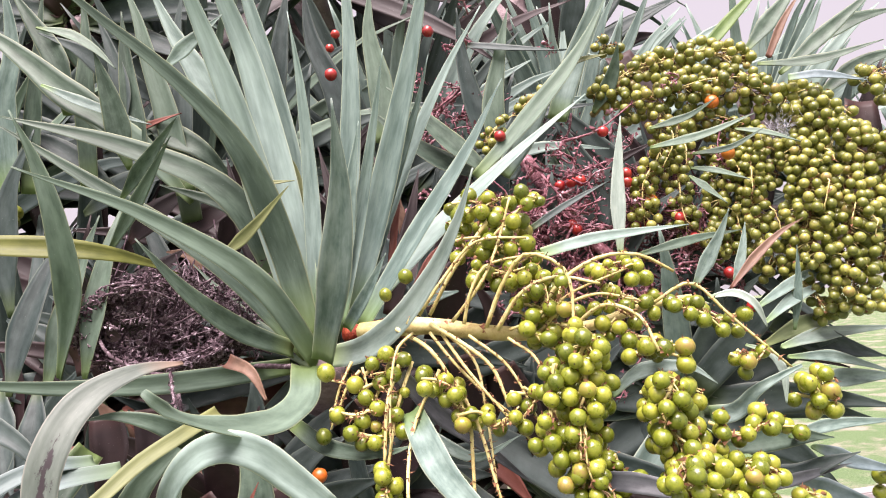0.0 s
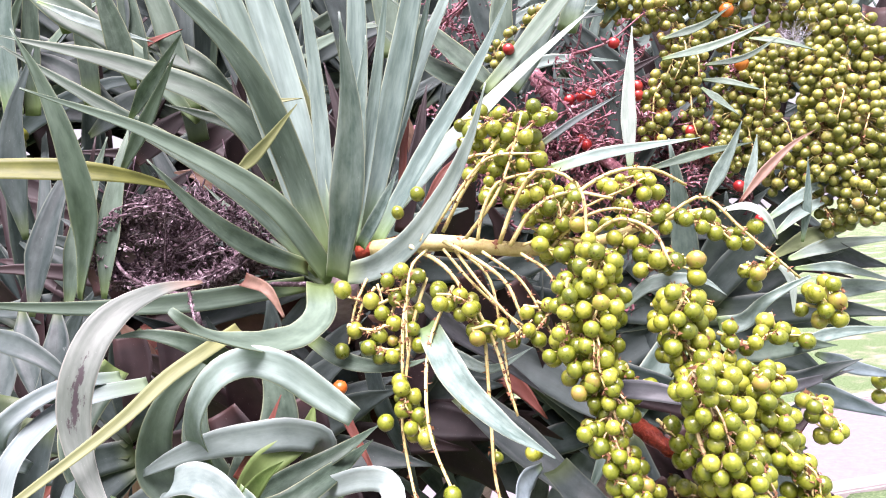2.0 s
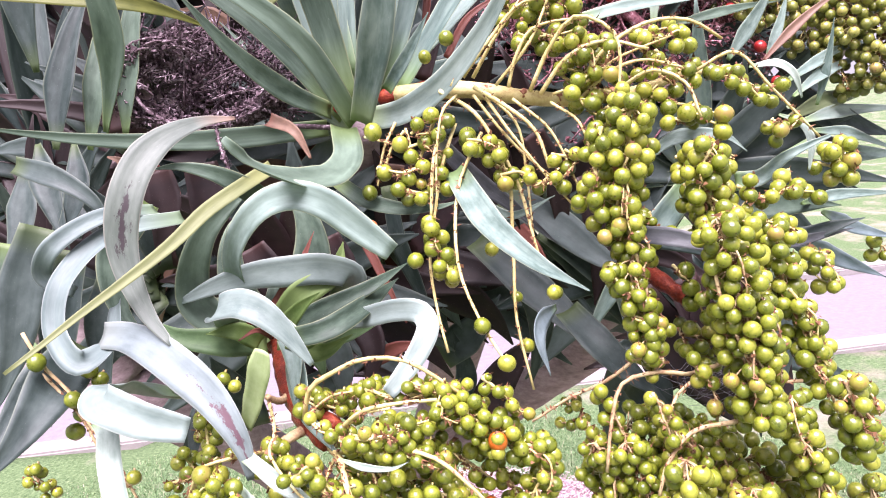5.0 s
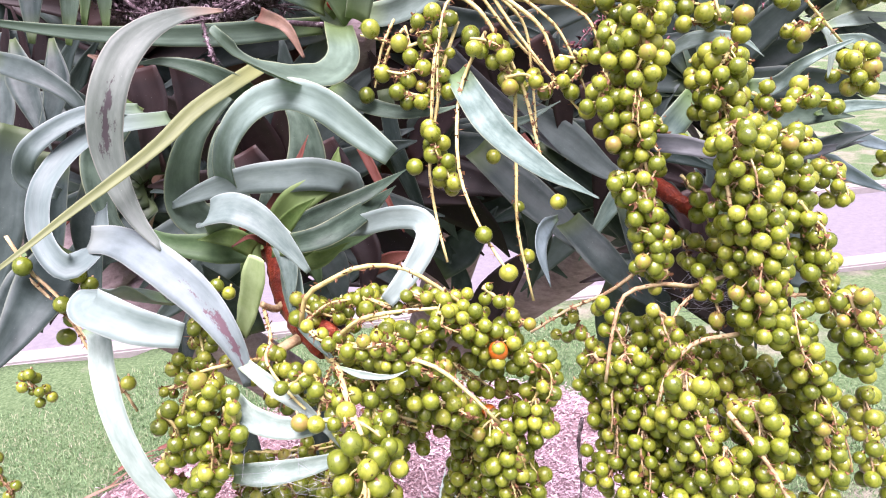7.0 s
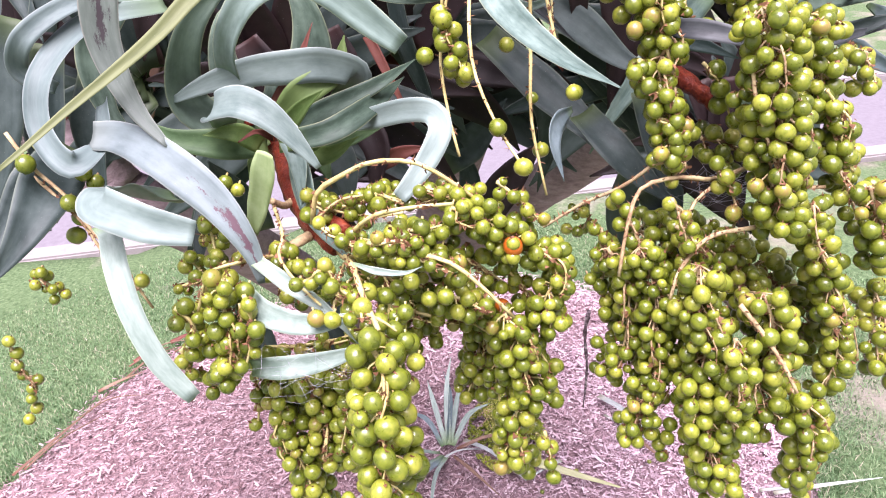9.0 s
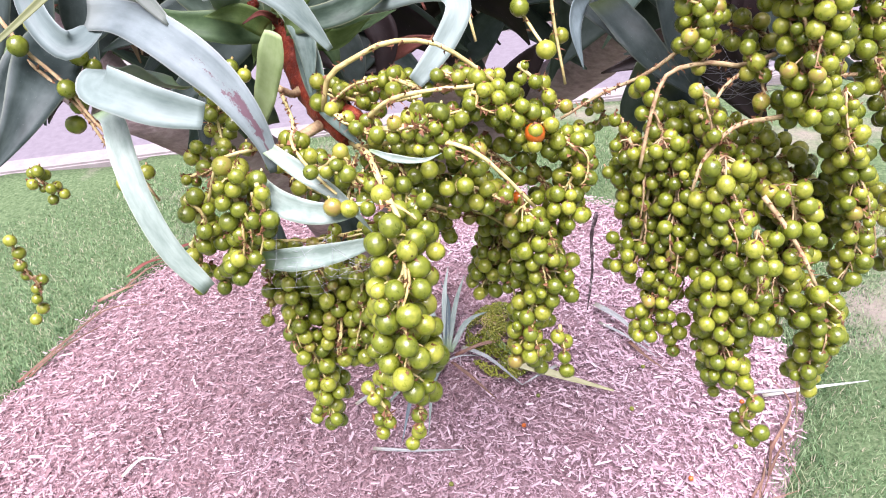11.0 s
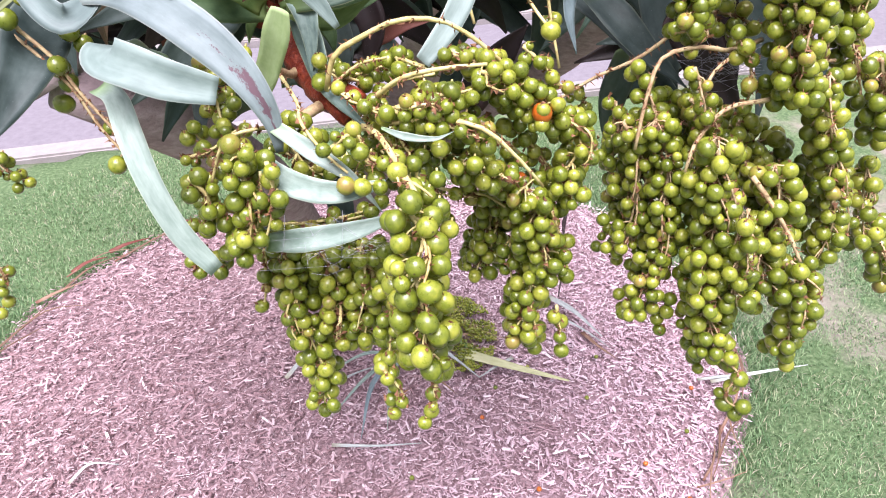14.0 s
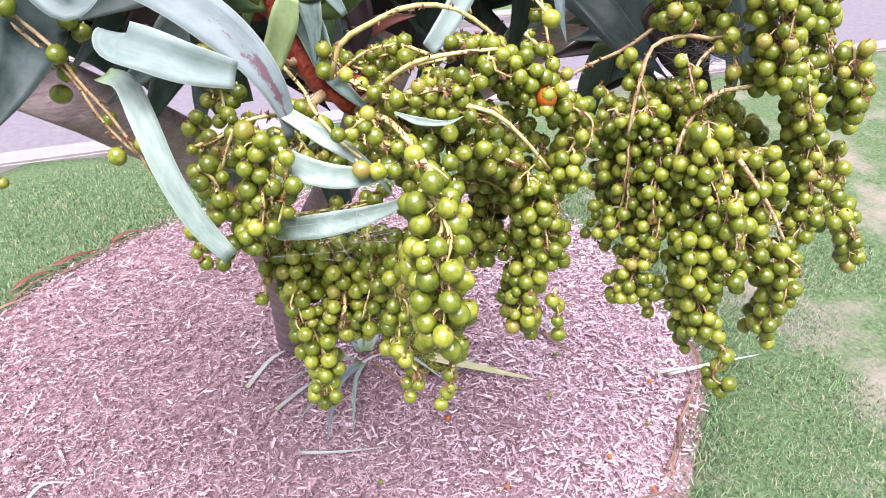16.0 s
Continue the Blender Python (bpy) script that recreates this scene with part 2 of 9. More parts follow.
STALK = grained("yellow_stalk", [(0.32, (0.330, 0.225, 0.087)), (0.5, (0.538, 0.451, 0.190)), (0.7, (0.643, 0.573, 0.312))], 40, 0.5, 0.0008)
PALESTALK = grained("pale_brown_stalk", [(0.36, (0.277, 0.165, 0.095)), (0.56, (0.486, 0.374, 0.209)), (0.75, (0.591, 0.504, 0.312))], 60, 0.6, 0.0008)
SCALE_BROWN = grained("brown_bract", [(0.3, (0.087, 0.035, 0.017)), (0.7, (0.260, 0.130, 0.070))], 90, 0.7, 0.0005)
REDSTALK = grained("red_resinous_stalk", [(0.32, (0.070, 0.010, 0.007)), (0.52, (0.205, 0.034, 0.018)), (0.66, (0.32, 0.070, 0.032)), (0.80, (0.40, 0.20, 0.08))], 60, 0.36, 0.003)
NODE = grained("reddish_node", [(0.35, (0.20, 0.055, 0.035)), (0.55, (0.38, 0.17, 0.095)), (0.72, (0.50, 0.36, 0.18))], 120, 0.55, 0.001)
TWIG = grained("grey_mauve_twig", [(0.35, (0.040, 0.024, 0.030)), (0.53, (0.135, 0.092, 0.110)), (0.64, (0.46, 0.38, 0.42))], 70, 0.85, 0.0008)
REDTWIG = grained("dark_red_twig", [(0.35, (0.075, 0.020, 0.030)), (0.53, (0.250, 0.105, 0.125)), (0.66, (0.52, 0.38, 0.42))], 70, 0.75, 0.0008)
BARK = grained("grey_mauve_bark", [(0.3, (0.119, 0.084, 0.091)), (0.5, (0.280, 0.210, 0.224)), (0.72, (0.476, 0.392, 0.406))], 9, 0.85, 0.006, (1, 1, 2.2), 6.0)
WEB = grained("dusty_web", [(0.4, (0.22, 0.22, 0.25)), (0.6, (0.42, 0.42, 0.46))], 50, 0.8, 0.0002)


# ---- building helpers ----
ORIGIN = {}
rng = random.Random(7)


def vec(p):
    return Vector(p)


def bare(name, at, parent=None):
    ob = new(name)
    ob.empty_display_size = 0.05
    ob.location = vec(at) - (ORIGIN[parent.name] if parent else Vector())
    ob.parent = parent
    ORIGIN[ob.name] = vec(at)
    return ob


def linked(name, mesh, at, parent, material, label=""):
    """One mesh object whose vertices are given relative to its base `at`."""
    if material and not mesh.materials:
        mesh.materials.append(material)
    ob = new(name, mesh)
    ob.parent = parent
    ob.location = vec(at) - (ORIGIN[parent.name] if parent else Vector())
    ORIGIN[ob.name] = vec(at)
    return tagged(ob, label)


def mesh_of(name, verts, faces, smooth=True):
    me = bpy.data.meshes.new(name)
    me.from_pydata(verts, [], faces)
    if smooth:
        me.shade_smooth()
    return me


def spline(pts, n):
    """n + 1 places along a smooth curve through the given points."""
    p = [vec(q) for q in pts]
    p = [2 * p[0] - p[1]] + p + [2 * p[-1] - p[-2]]
    lens = [max((p[i + 1] - p[i]).length, 1e-5) for i in range(len(p) - 1)]
    total = sum(lens[1:-1])
    out = []
    for k in range(n + 1):
        s, i = total * k / n, 1
        while i < len(p) - 3 and s > lens[i]:
            s -= lens[i]
            i += 1
        u = min(s / lens[i], 1.0)
        a, b, c, d = p[i - 1], p[i], p[i + 1], p[i + 2]
        ta = (c - a) * (lens[i] / (lens[i] + lens[i - 1]))
        tb = (d - b) * (lens[i] / (lens[i] + lens[i + 1]))
        h = u * u * (3 - 2 * u)
        out.append(b * (1 - h) + c * h + ta * (u * (1 - u) ** 2) - tb * (u * u * (1 - u)))
    return out


def tangents(sp):
    return [(sp[min(i + 1, len(sp) - 1)] - sp[max(i - 1, 0)]).normalized() for i in range(len(sp))]


ACROSS = (-1.0, -0.62, -0.22, 0.22, 0.62, 1.0)


def blade(pts, width, n=(0, -1, 0.45), n2=None, fold=0.36, tip="point", base=0.8, steps=24, thick=0.0026):
    """A strap leaf with a channelled, solid cross-section, along a curve."""
    sp = spline(pts, steps)
    tg = tangents(sp)
    na, nb = vec(n), vec(n2 or n)
    o = sp[0]
    verts, faces, uvs = [], [], []
    wob = rng.uniform(0, 20)
    m = len(ACROSS)
    for i, (p, t) in enumerate(zip(sp, tg)):
        s = i / steps
        hint = na.lerp(nb, s)
        side = t.cross(hint)
        if side.length < 1e-3:
            side = t.cross(Vector((1, 0.2, 0)))
        side.normalize()
        up = side.cross(t).normalized()
        w = base + (1 - base) * min(s / 0.35, 1)
        if tip == "point":
            w *= max(1 - max((s - 0.3) / 0.7, 0) ** 1.45, 0.05)
        elif tip == "cut":
            w *= 1 - 0.35 * max((s - 0.75) / 0.25, 0) ** 2
        elif tip == "slim":
            w *= 1 - 0.82 * max((s - 0.5) / 0.5, 0) ** 1.7
        elif tip == "taper":
            w *= 1 - 0.85 * s
        w *= 1 + 0.035 * math.sin(wob + 9 * s)
        lift = 0.05 * math.sin(wob * 2 + 7 * s)
        for layer in (0, 1):
            for u in ACROSS:
                y = fold * abs(u) ** 1.35 + lift * u
                q = p + side * (u * w * width / 2) + up * (y * w * width / 2)
                if layer:
                    q = q - up * (thick * (1.05 - abs(u) ** 3) * (0.4 + 0.6 * min(1, 1.6 * (1 - s) + 0.2)))
                verts.append(q - o)
                uvs.append((u * 0.5 + 0.5, s))
    row = 2 * m
    for i in range(steps):
        a, b = i * row, (i + 1) * row
        for j in range(m - 1):
            faces.append((a + j, a + j + 1, b + j + 1, b + j))
            faces.append((a + m + j + 1, a + m + j, b + m + j, b + m + j + 1))
        faces.append((a + m, a, b, b + m))
        faces.append((a + m - 1, a + 2 * m - 1, b + 2 * m - 1, b + m - 1))
    last = steps * row
    for c in (0, last):
        for j in range(m - 1):
            q = (c + j, c + m + j, c + m + j + 1, c + j + 1)
            faces.append(q if c == 0 else q[::-1])
    me = mesh_of("leaf", [tuple(v) for v in verts], faces)
    layer = me.uv_layers.new(name="UVMap")
    idx = np.empty(len(me.loops), dtype=np.int32)
    me.loops.foreach_get("vertex_index", idx)
    layer.data.foreach_set("uv", np.array(uvs, dtype=np.float32)[idx].ravel())
    return me, o


def leaf(parent, width, *pts, mat=GREEN, label="", name="leaf", **shape):
    me, o = blade(pts, width, **shape)
    return linked(name, me, o, parent, mat, label)


def tube_into(verts, faces, sp, r0, r1, sides=7, o=Vector(), knots=0.0):
    """Adds a tapered round stem along the places sp to the lists."""
    tg = tangents(sp)
    start = len(verts)
    ref = Vector((0.31, 0.2, 0.93)) if abs(tg[0].z) < 0.8 else Vector((0.9, 0.3, 0.1))
    for i, (p, t) in enumerate(zip(sp, tg)):
        side = t.cross(ref).normalized()
        up = side.cross(t)
        ref = up
        s = i / (len(sp) - 1)
        r = (r0 + (r1 - r0) * s) * (1 + knots * rng.uniform(-1, 1))
        for k in range(sides):
            a = 2 * math.pi * k / sides
            verts.append(tuple(p - o + (side * math.cos(a) + up * math.sin(a)) * r))
    for i in range(len(sp) - 1):
        for k in range(sides):
            a, b = start + i * sides + k, start + i * sides + (k + 1) % sides
            faces.append((a, b, b + sides, a + sides))
    faces.append(tuple(range(start + sides - 1, start - 1, -1)))
    e = start + (len(sp) - 1) * sides
    faces.append(tuple(range(e, e + sides)))


def stem(parent, r0, *pts, r1=None, mat=STALK, name="stalk", label="", steps=14, sides=9, knots=0.05):
    sp = spline(pts, steps)
    verts, faces = [], []
    tube_into(verts, faces, sp, r0, r0 * 0.7 if r1 is None else r1, sides, sp[0], knots)
    return linked(name, mesh_of(name, verts, faces), sp[0], parent, mat, label)


def berry_mesh(kind, squash, lean):
    """A round drupe, slightly uneven, with a small dried style at its end (+z)."""
    rings, segs = 8, 12
    verts, faces = [(0, 0, -0.97)], []
    for i in range(1, rings):
        a = math.pi * i / rings
        for k in range(segs):
            b = 2 * math.pi * k / segs
            r = math.sin(a) * (1 + 0.02 * math.sin(3 * b + lean) * math.sin(a))
            z = -math.cos(a)
            verts.append((r * math.cos(b) * squash + lean * 0.02 * z, r * math.sin(b), z * (1.0 if z < 0 else 0.98)))
    verts.append((0, 0, 1.03))
    for k in range(segs):
        faces.append((0, 1 + (k + 1) % segs, 1 + k))
        for i in range(rings - 2):
            a, b = 1 + i * segs + k, 1 + i * segs + (k + 1) % segs
            faces.append((a, b, b + segs, a + segs))
        e = 1 + (rings - 2) * segs
        faces.append((e + k, e + (k + 1) % segs, len(verts) - 1))
    me = mesh_of("berry", verts, faces)
    me.materials.append(kind)
    return me


BERRY_MESHES = {m.name: [berry_mesh(m, s, l) for s, l in ((1.0, 0.4), (0.96, 1.9), (1.03, 3.1))] for m in (BERRY, DUSTY, ORANGE, RED)}


class Cluster:
    """A drooping fruit cluster: main stalk, thin branchlets and berries as its parts."""

    def __init__(self, tree, at, label, mat=STALK, name="fruit_panicle"):
        self.at, self.mat = vec(at), mat
        self.main, self.twigs = ([], []), []
        self.tree, self.label, self.name = tree, label, name
        self.spots, self.cells = [], {}
        self.bracts = ([], [])

    def stalk(self, r0, *pts, r1=None, steps=14, knots=0.06):
        held = ([], [])
        if not self.main[0]:
            held = self.main
        else:
            self.twigs.append(held)
        sp = spline(pts, steps)
        tube_into(*held, sp, r0, r0 * 0.6 if r1 is None else r1, 7, self.at, knots)
        for k in range(2, steps):
            for _ in range(5):
                out = Vector((rng.gauss(0, 1), rng.gauss(0, 1), rng.gauss(0, 1))).normalized()
                p = sp[k].lerp(sp[k - 1], rng.random())
                if rng.random() < 0.6:
                    self.stub(p + out * (r0 * 0.5), p + out * (r0 * 0.6 + rng.uniform(0.0025, 0.006)))
                else:
                    self.bract(p + out * r0 * 0.9, 0.0022)

    def stub(self, a, e):
        """A dry spur where a berry has dropped."""
        v, f = self.bracts
        s = len(v)
        for q in (a + Vector((0.0008, 0, 0)), a - Vector((0.0008, 0, 0)), a + Vector((0, 0.0006, 0.0008)), e):
            v.append(tuple(q - self.at))
        f.extend(((s, s + 1, s + 2), (s, s + 1, s + 3), (s + 1, s + 2, s + 3), (s + 2, s, s + 3)))

    def bract(self, p, size):
        v, f = self.bracts
        s = len(v)
        for _ in range(4):
            d = Vector((rng.gauss(0, 1), rng.gauss(0, 1), rng.gauss(0, 1))) * (size / 1.6)
            v.append(tuple(p - self.at + d))
        f.extend(((s, s + 1, s + 2), (s, s + 2, s + 3), (s, s + 3, s + 1), (s + 1, s + 3, s + 2)))

    def crowded(self, q, r):
        c = tuple(int(math.floor(v / 0.02)) for v in q)
        for i in (-1, 0, 1):
            for j in (-1, 0, 1):
                for k in (-1, 0, 1):
                    for o, ro in self.cells.get((c[0] + i, c[1] + j, c[2] + k), ()):
                        if (q - o).length_squared < (0.92 * (r + ro)) ** 2:
                            return True
        return False

    def put(self, q, way, r, kind):
        self.spots.append((q, way, r, kind, len(self.twigs) - 1))
        self.cells.setdefault(tuple(int(math.floor(v / 0.02)) for v in q), []).append((q, r))

    def strand(self, d, spread, *pts, fill=1.0, kind=BERRY, axis=0.0012, skip=0.0):
        """Berries of diameter d packed round a branchlet, out to `spread`."""
        sp = spline(pts, 24)
        tg = tangents(sp)
        length = sum((sp[i + 1] - sp[i]).length for i in range(24))
        held = ([], [])
        tube_into(*held, sp, axis * 1.4, axis * 0.7, 5, self.at, 0.15)
        self.twigs.append(held)
        tries = int(fill * 13.0 * length / d * max(1.0, (spread / d) ** 2 * 1.8))
        # a side stem that shows in front of its berries
        for _ in range(2 if length > 0.06 else 1):
            i0 = rng.randrange(0, 14)
            i1 = min(i0 + rng.randrange(5, 11), 24)
            off = Vector((rng.uniform(-0.7, 0.7), -0.95, 0)) * spread
            run = [sp[k] + off * min(1.0, (k - i0) * 0.4) + Vector((rng.gauss(0, 0.0004), 0, 0)) for k in range(i0, i1 + 1)]
            tube_into(*held, run, axis * 0.95, axis * 0.55, 5, self.at, 0.12)
            for p in run:
                self.stub(p, p + Vector((rng.gauss(0, 0.003), -abs(rng.gauss(0, 0.002)), rng.gauss(0, 0.003))))
                if rng.random() < 0.8:
                    self.bract(p + Vector((rng.gauss(0, 0.0015), -0.001, rng.gauss(0, 0.0015))), 0.0024)
        angle = rng.uniform(0, 6.28)
        for k in range(tries):
            s = skip + (1 - skip) * rng.random()
            i = min(int(s * 24), 23)
            c = sp[i].lerp(sp[i + 1], s * 24 - i)
            t = tg[i]
            side = t.cross(Vector((0.2, 0.9, 0.3))).normalized()
            up = side.cross(t)
            angle += 2.399
            r = spread * (0.45 + 0.55 * rng.random())
            out = side * math.cos(angle) + up * math.sin(angle)
            q = c + out * r - Vector((0, 0, 0.15 * d))
            size = d * rng.uniform(0.88, 1.05)
            if rng.random() < 0.05:
                size *= 0.72
            if self.crowded(q, size / 2):
                continue
            self.put(q, (out + t * 0.3 + Vector((0, -0.2, -0.4))).normalized(), size / 2, kind)
            if rng.random() < 0.7:
                root = sp[max(i - 1, 0)]
                tube_into(*held, [root, root.lerp(q, 0.5) + Vector((0, 0, 0.002)), q], 0.0008, 0.0007, 4, self.at)
            for _ in range(2):
                self.bract(c + out * 0.004 + Vector((rng.gauss(0, 0.002), rng.gauss(0, 0.002), rng.gauss(0, 0.002))), 0.0025)
            if rng.random() < 0.5:
                top = q + Vector((rng.gauss(0, 0.3), -0.2, 0.9)).normalized() * (size * 0.5)
                self.stub(top - Vector((0, 0, 0.002)), top + Vector((rng.gauss(0, 0.002), rng.gauss(0, 0.001), 0.003)))
                self.bract(top, 0.0022)

    def one(self, p, d, kind=BERRY):
        """A single berry at p on a short pedicel."""
        q = vec(p)
        held = ([], [])
        e = q + Vector((rng.uniform(-0.003, 0.003), 0.006, 0.005))
        tube_into(*held, [e, e.lerp(q, 0.5), q], 0.0009, 0.0008, 4, self.at)
        self.twigs.append(held)
        self.put(q, Vector((rng.uniform(-0.3, 0.3), rng.uniform(-0.6, 0), -1)).normalized(), d / 2, kind)

    def done(self):
        """Links the cluster; a very full one is split into lobes of at most 300 berries, each a part on its own branchlet."""
        loads = [0] * len(self.twigs)
        for spot in self.spots:
            loads[spot[4]] += 1
        lobes, load = [[]], 0
        for i, n in enumerate(loads):
            if load + n > 300 and n:
                lobes.append([])
                load = 0
            lobes[-1].append(i)
            load += n
        first = None
        for lobe in lobes:
            own = self.main if first is None else self.twigs[max(lobe, key=lambda i: loads[i])]
            ob = linked(self.name, mesh_of(self.name, *own), self.at, self.tree, self.mat, self.label)
            first = first or ob
            for i in lobe:
                if self.twigs[i] is not own:
                    linked("branchlet", mesh_of("branchlet", *self.twigs[i]), self.at, ob, self.mat)
            mine = set(lobe)
            for q, out, r, kind, i in self.spots:
                if i not in mine:
                    continue
                b = new("berry", rng.choice(BERRY_MESHES[kind.name]))
                b.parent = ob
                b.location = q - self.at
                b.rotation_mode = "QUATERNION"
                b.rotation_quaternion = out.to_track_quat("Z", "Y")
                b.scale = (r * rng.uniform(0.97, 1.03), r, r * rng.uniform(0.95, 1.05))
                if kind is ORANGE:
                    tagged(b, "ripening orange berry")
                elif kind is RED:
                    tagged(b, "ripe red berry")
        if self.bracts[0]:
            dry = TWIG if self.mat is TWIG else REDTWIG if self.mat is REDTWIG else SCALE_BROWN
            tagged(linked("bract_fuzz", mesh_of("bract_fuzz", *self.bracts, smooth=False), self.at, first, dry, "dry bracts along the branchlets"), kind="stuff")
        return first


def rosette(tree, at, *pts, r0=0.03, r1=0.010, mat=BARK, label=""):
    """The stem end that carries a head of leaves; the leaves are its parts."""
    return stem(tree, r0, *(pts or (vec(at) - Vector((0, -0.06, 0.12)), at)), r1=r1, mat=mat, name="leaf_rosette", label=label, sides=12, knots=0.04)


def spray(parent, at, axis, count, length, width, spread=1.0, droop=0.25, mats=(GREEN, DARK), front=-0.25, top=9.0, low=-9.0, facing=True):
    """A head of strap leaves fanning out round an axis."""
    at, axis = vec(at), vec(axis).normalized()
    side = axis.cross(Vector((0.13, 0.2, 0.95))).normalized()
    up = side.cross(axis)
    made = k = 0
    while made < count and k < count * 6:
        k += 1
        a = k * 2.399
        open_ = (0.12 + 0.98 * ((k % count) / count) ** 0.8) * spread
        d = (axis * math.cos(open_) + (side * math.cos(a) + up * math.sin(a)) * math.sin(open_)).normalized()
        if d.y < front or not low < d.z < top:
            continue
        made += 1
        l = length * rng.uniform(0.75, 1.1)
        fall = droop * l * (0.3 + open_ * 0.6)
        p0 = at + d * 0.02
        p1 = at + d * (l * 0.4) + Vector((0, 0, -0.12 * fall))
        p2 = at + d * (l * 0.75) + Vector((0, 0, -0.45 * fall))
        p3 = at + d * l + Vector((rng.uniform(-0.02, 0.02), 0, -fall))
        hint = Vector((rng.uniform(-0.6, 0.6), -1, rng.uniform(0, 0.6))) if facing else axis - d * 0.5 + Vector((0, -0.15, 0.2))
        leaf(parent, width * rng.uniform(0.85, 1.15), p0, p1, p2, p3, mat=mats[0] if rng.random() < 0.6 else mats[1], n=tuple(hint), fold=0.26, steps=10)


# ---- ground ----
def closed(pts, n):
    """n places on a smooth closed outline through pts."""
    m, out = len(pts), []
    for k in range(n):
        f = k * m / n
        i, u = int(f), f - int(f)
        a, b, c, d = (Vector((*pts[(i + j) % m], 0)) for j in (-1, 0, 1, 2))
        out.append(0.5 * (2 * b + (c - a) * u + (2 * a - 5 * b + 4 * c - d) * u * u + (3 * b - a - 3 * c + d) * u ** 3))
    return out


BED = closed([(-1.75, 1.55), (-1.57, 2.02), (-1.44, 2.45), (-1.18, 2.77), (-0.85, 3.03), (-0.2, 3.2), (0.5, 3.08), (0.98, 2.65), (1.13, 1.95),
              (1.07, 1.62), (0.86, 1.29), (0.7, 1.05), (0.35, 0.55), (-0.5, 0.3), (-1.45, 0.75)], 180)
BED_XY = np.array([(p.x, p.y) for p in BED])
CENTRE = np.array((-0.25, 1.85))


def edge_distance(x, y):
    """Share of the way from the bed's middle to its edge, and metres past that edge."""
    d = np.stack([x - CENTRE[0], y - CENTRE[1]], -1)
    ang = np.arctan2(d[..., 1], d[..., 0])
    e = BED_XY - CENTRE
    ea = np.arctan2(e[:, 1], e[:, 0])
    order = np.argsort(ea)
    reach = np.interp(ang, ea[order], np.hypot(*e.T)[order], period=2 * math.pi)
    r = np.hypot(d[..., 0], d[..., 1])
    return r / reach, r - reach


def kerb_y(x):
    return 3.80 + 0.13 * (x + 1.9)


m, nt, bsdf = mat("lawn_soil")
tex = nt.nodes.new("ShaderNodeTexCoord")
patch, grain, across = noise_of(nt, tex.outputs["Object"], 2.2, 5, 0.6), noise_of(nt, tex.outputs["Object"], 60, 5, 0.7), nt.nodes.new("ShaderNodeSeparateXYZ")
nt.links.new(tex.outputs["Object"], across.inputs[0])
worn = scalar(nt, "MULTIPLY", scalar(nt, "MINIMUM", across.outputs["X"], 1.5), 0.035)
g = ramp(nt, grain, [(0.3, (0.040, 0.075, 0.030)), (0.55, (0.120, 0.180, 0.085)), (0.75, (0.22, 0.27, 0.15))])
nt.links.new(mixed(nt, ramp(nt, scalar(nt, "ADD", patch, worn), [(0.54, (0,) * 3), (0.70, (0.6,) * 3)]), g, (0.36, 0.285, 0.27)), bsdf.inputs["Base Color"])
bsdf.inputs["Roughness"].default_value, bsdf.inputs["Specular IOR Level"].default_value = 0.95, 0.15
bump(nt, bsdf, grain, 0.8, 0.02)
LAWN = m

m, nt, bsdf = mat("mulch_soil")
tex = nt.nodes.new("ShaderNodeTexCoord")
grain, damp = noise_of(nt, tex.outputs["Object"], 55, 5, 0.7), noise_of(nt, tex.outputs["Object"], 3, 4)
g = ramp(nt, grain, [(0.3, (0.17, 0.105, 0.112)), (0.55, (0.39, 0.265, 0.29)), (0.75, (0.58, 0.44, 0.48))])
nt.links.new(mixed(nt, ramp(nt, damp, [(0.45, (0,) * 3), (0.7, (0.5,) * 3)]), g, (0.13, 0.08, 0.08)), bsdf.inputs["Base Color"])
bsdf.inputs["Roughness"].default_value, bsdf.inputs["Specular IOR Level"].default_value = 0.95, 0.15
bump(nt, bsdf, grain, 0.9, 0.015)
MULCH = m

m, nt, bsdf = mat("wood_chip")
tex, geo = nt.nodes.new("ShaderNodeTexCoord"), nt.nodes.new("ShaderNodeNewGeometry")
grain = noise_of(nt, tex.outputs["Object"], 160, 3, 0.7)
pick = scalar(nt, "ADD", scalar(nt, "MULTIPLY", geo.outputs["Random Per Island"], 0.8), scalar(nt, "MULTIPLY", grain, 0.25))
pale_chip = ramp(nt, pick, [(0.05, (0.16, 0.094, 0.104)), (0.35, (0.45, 0.310, 0.350)), (0.75, (0.64, 0.495, 0.545)), (1.0, (0.82, 0.73, 0.77))])
brown_chip = ramp(nt, pick, [(0.05, (0.10, 0.052, 0.053)), (0.4, (0.29, 0.180, 0.188)), (0.8, (0.45, 0.322, 0.338)), (1.0, (0.72, 0.62, 0.64))])
# patchy mix of both, sloping to darker, browner chips towards -x
tone_noise, across = noise_of(nt, tex.outputs["Object"], 2.4, 4, 0.6), nt.nodes.new("ShaderNodeSeparateXYZ")
nt.links.new(tex.outputs["Object"], across.inputs[0])
nt.links.new(mixed(nt, ramp(nt, scalar(nt, "ADD", tone_noise, scalar(nt, "MULTIPLY", across.outputs["X"], 0.24)), [(0.40, (0.8,) * 3), (0.60, (0,) * 3)]), pale_chip, brown_chip), bsdf.inputs["Base Color"])
bsdf.inputs["Roughness"].default_value, bsdf.inputs["Specular IOR Level"].default_value = 0.85, 0.15
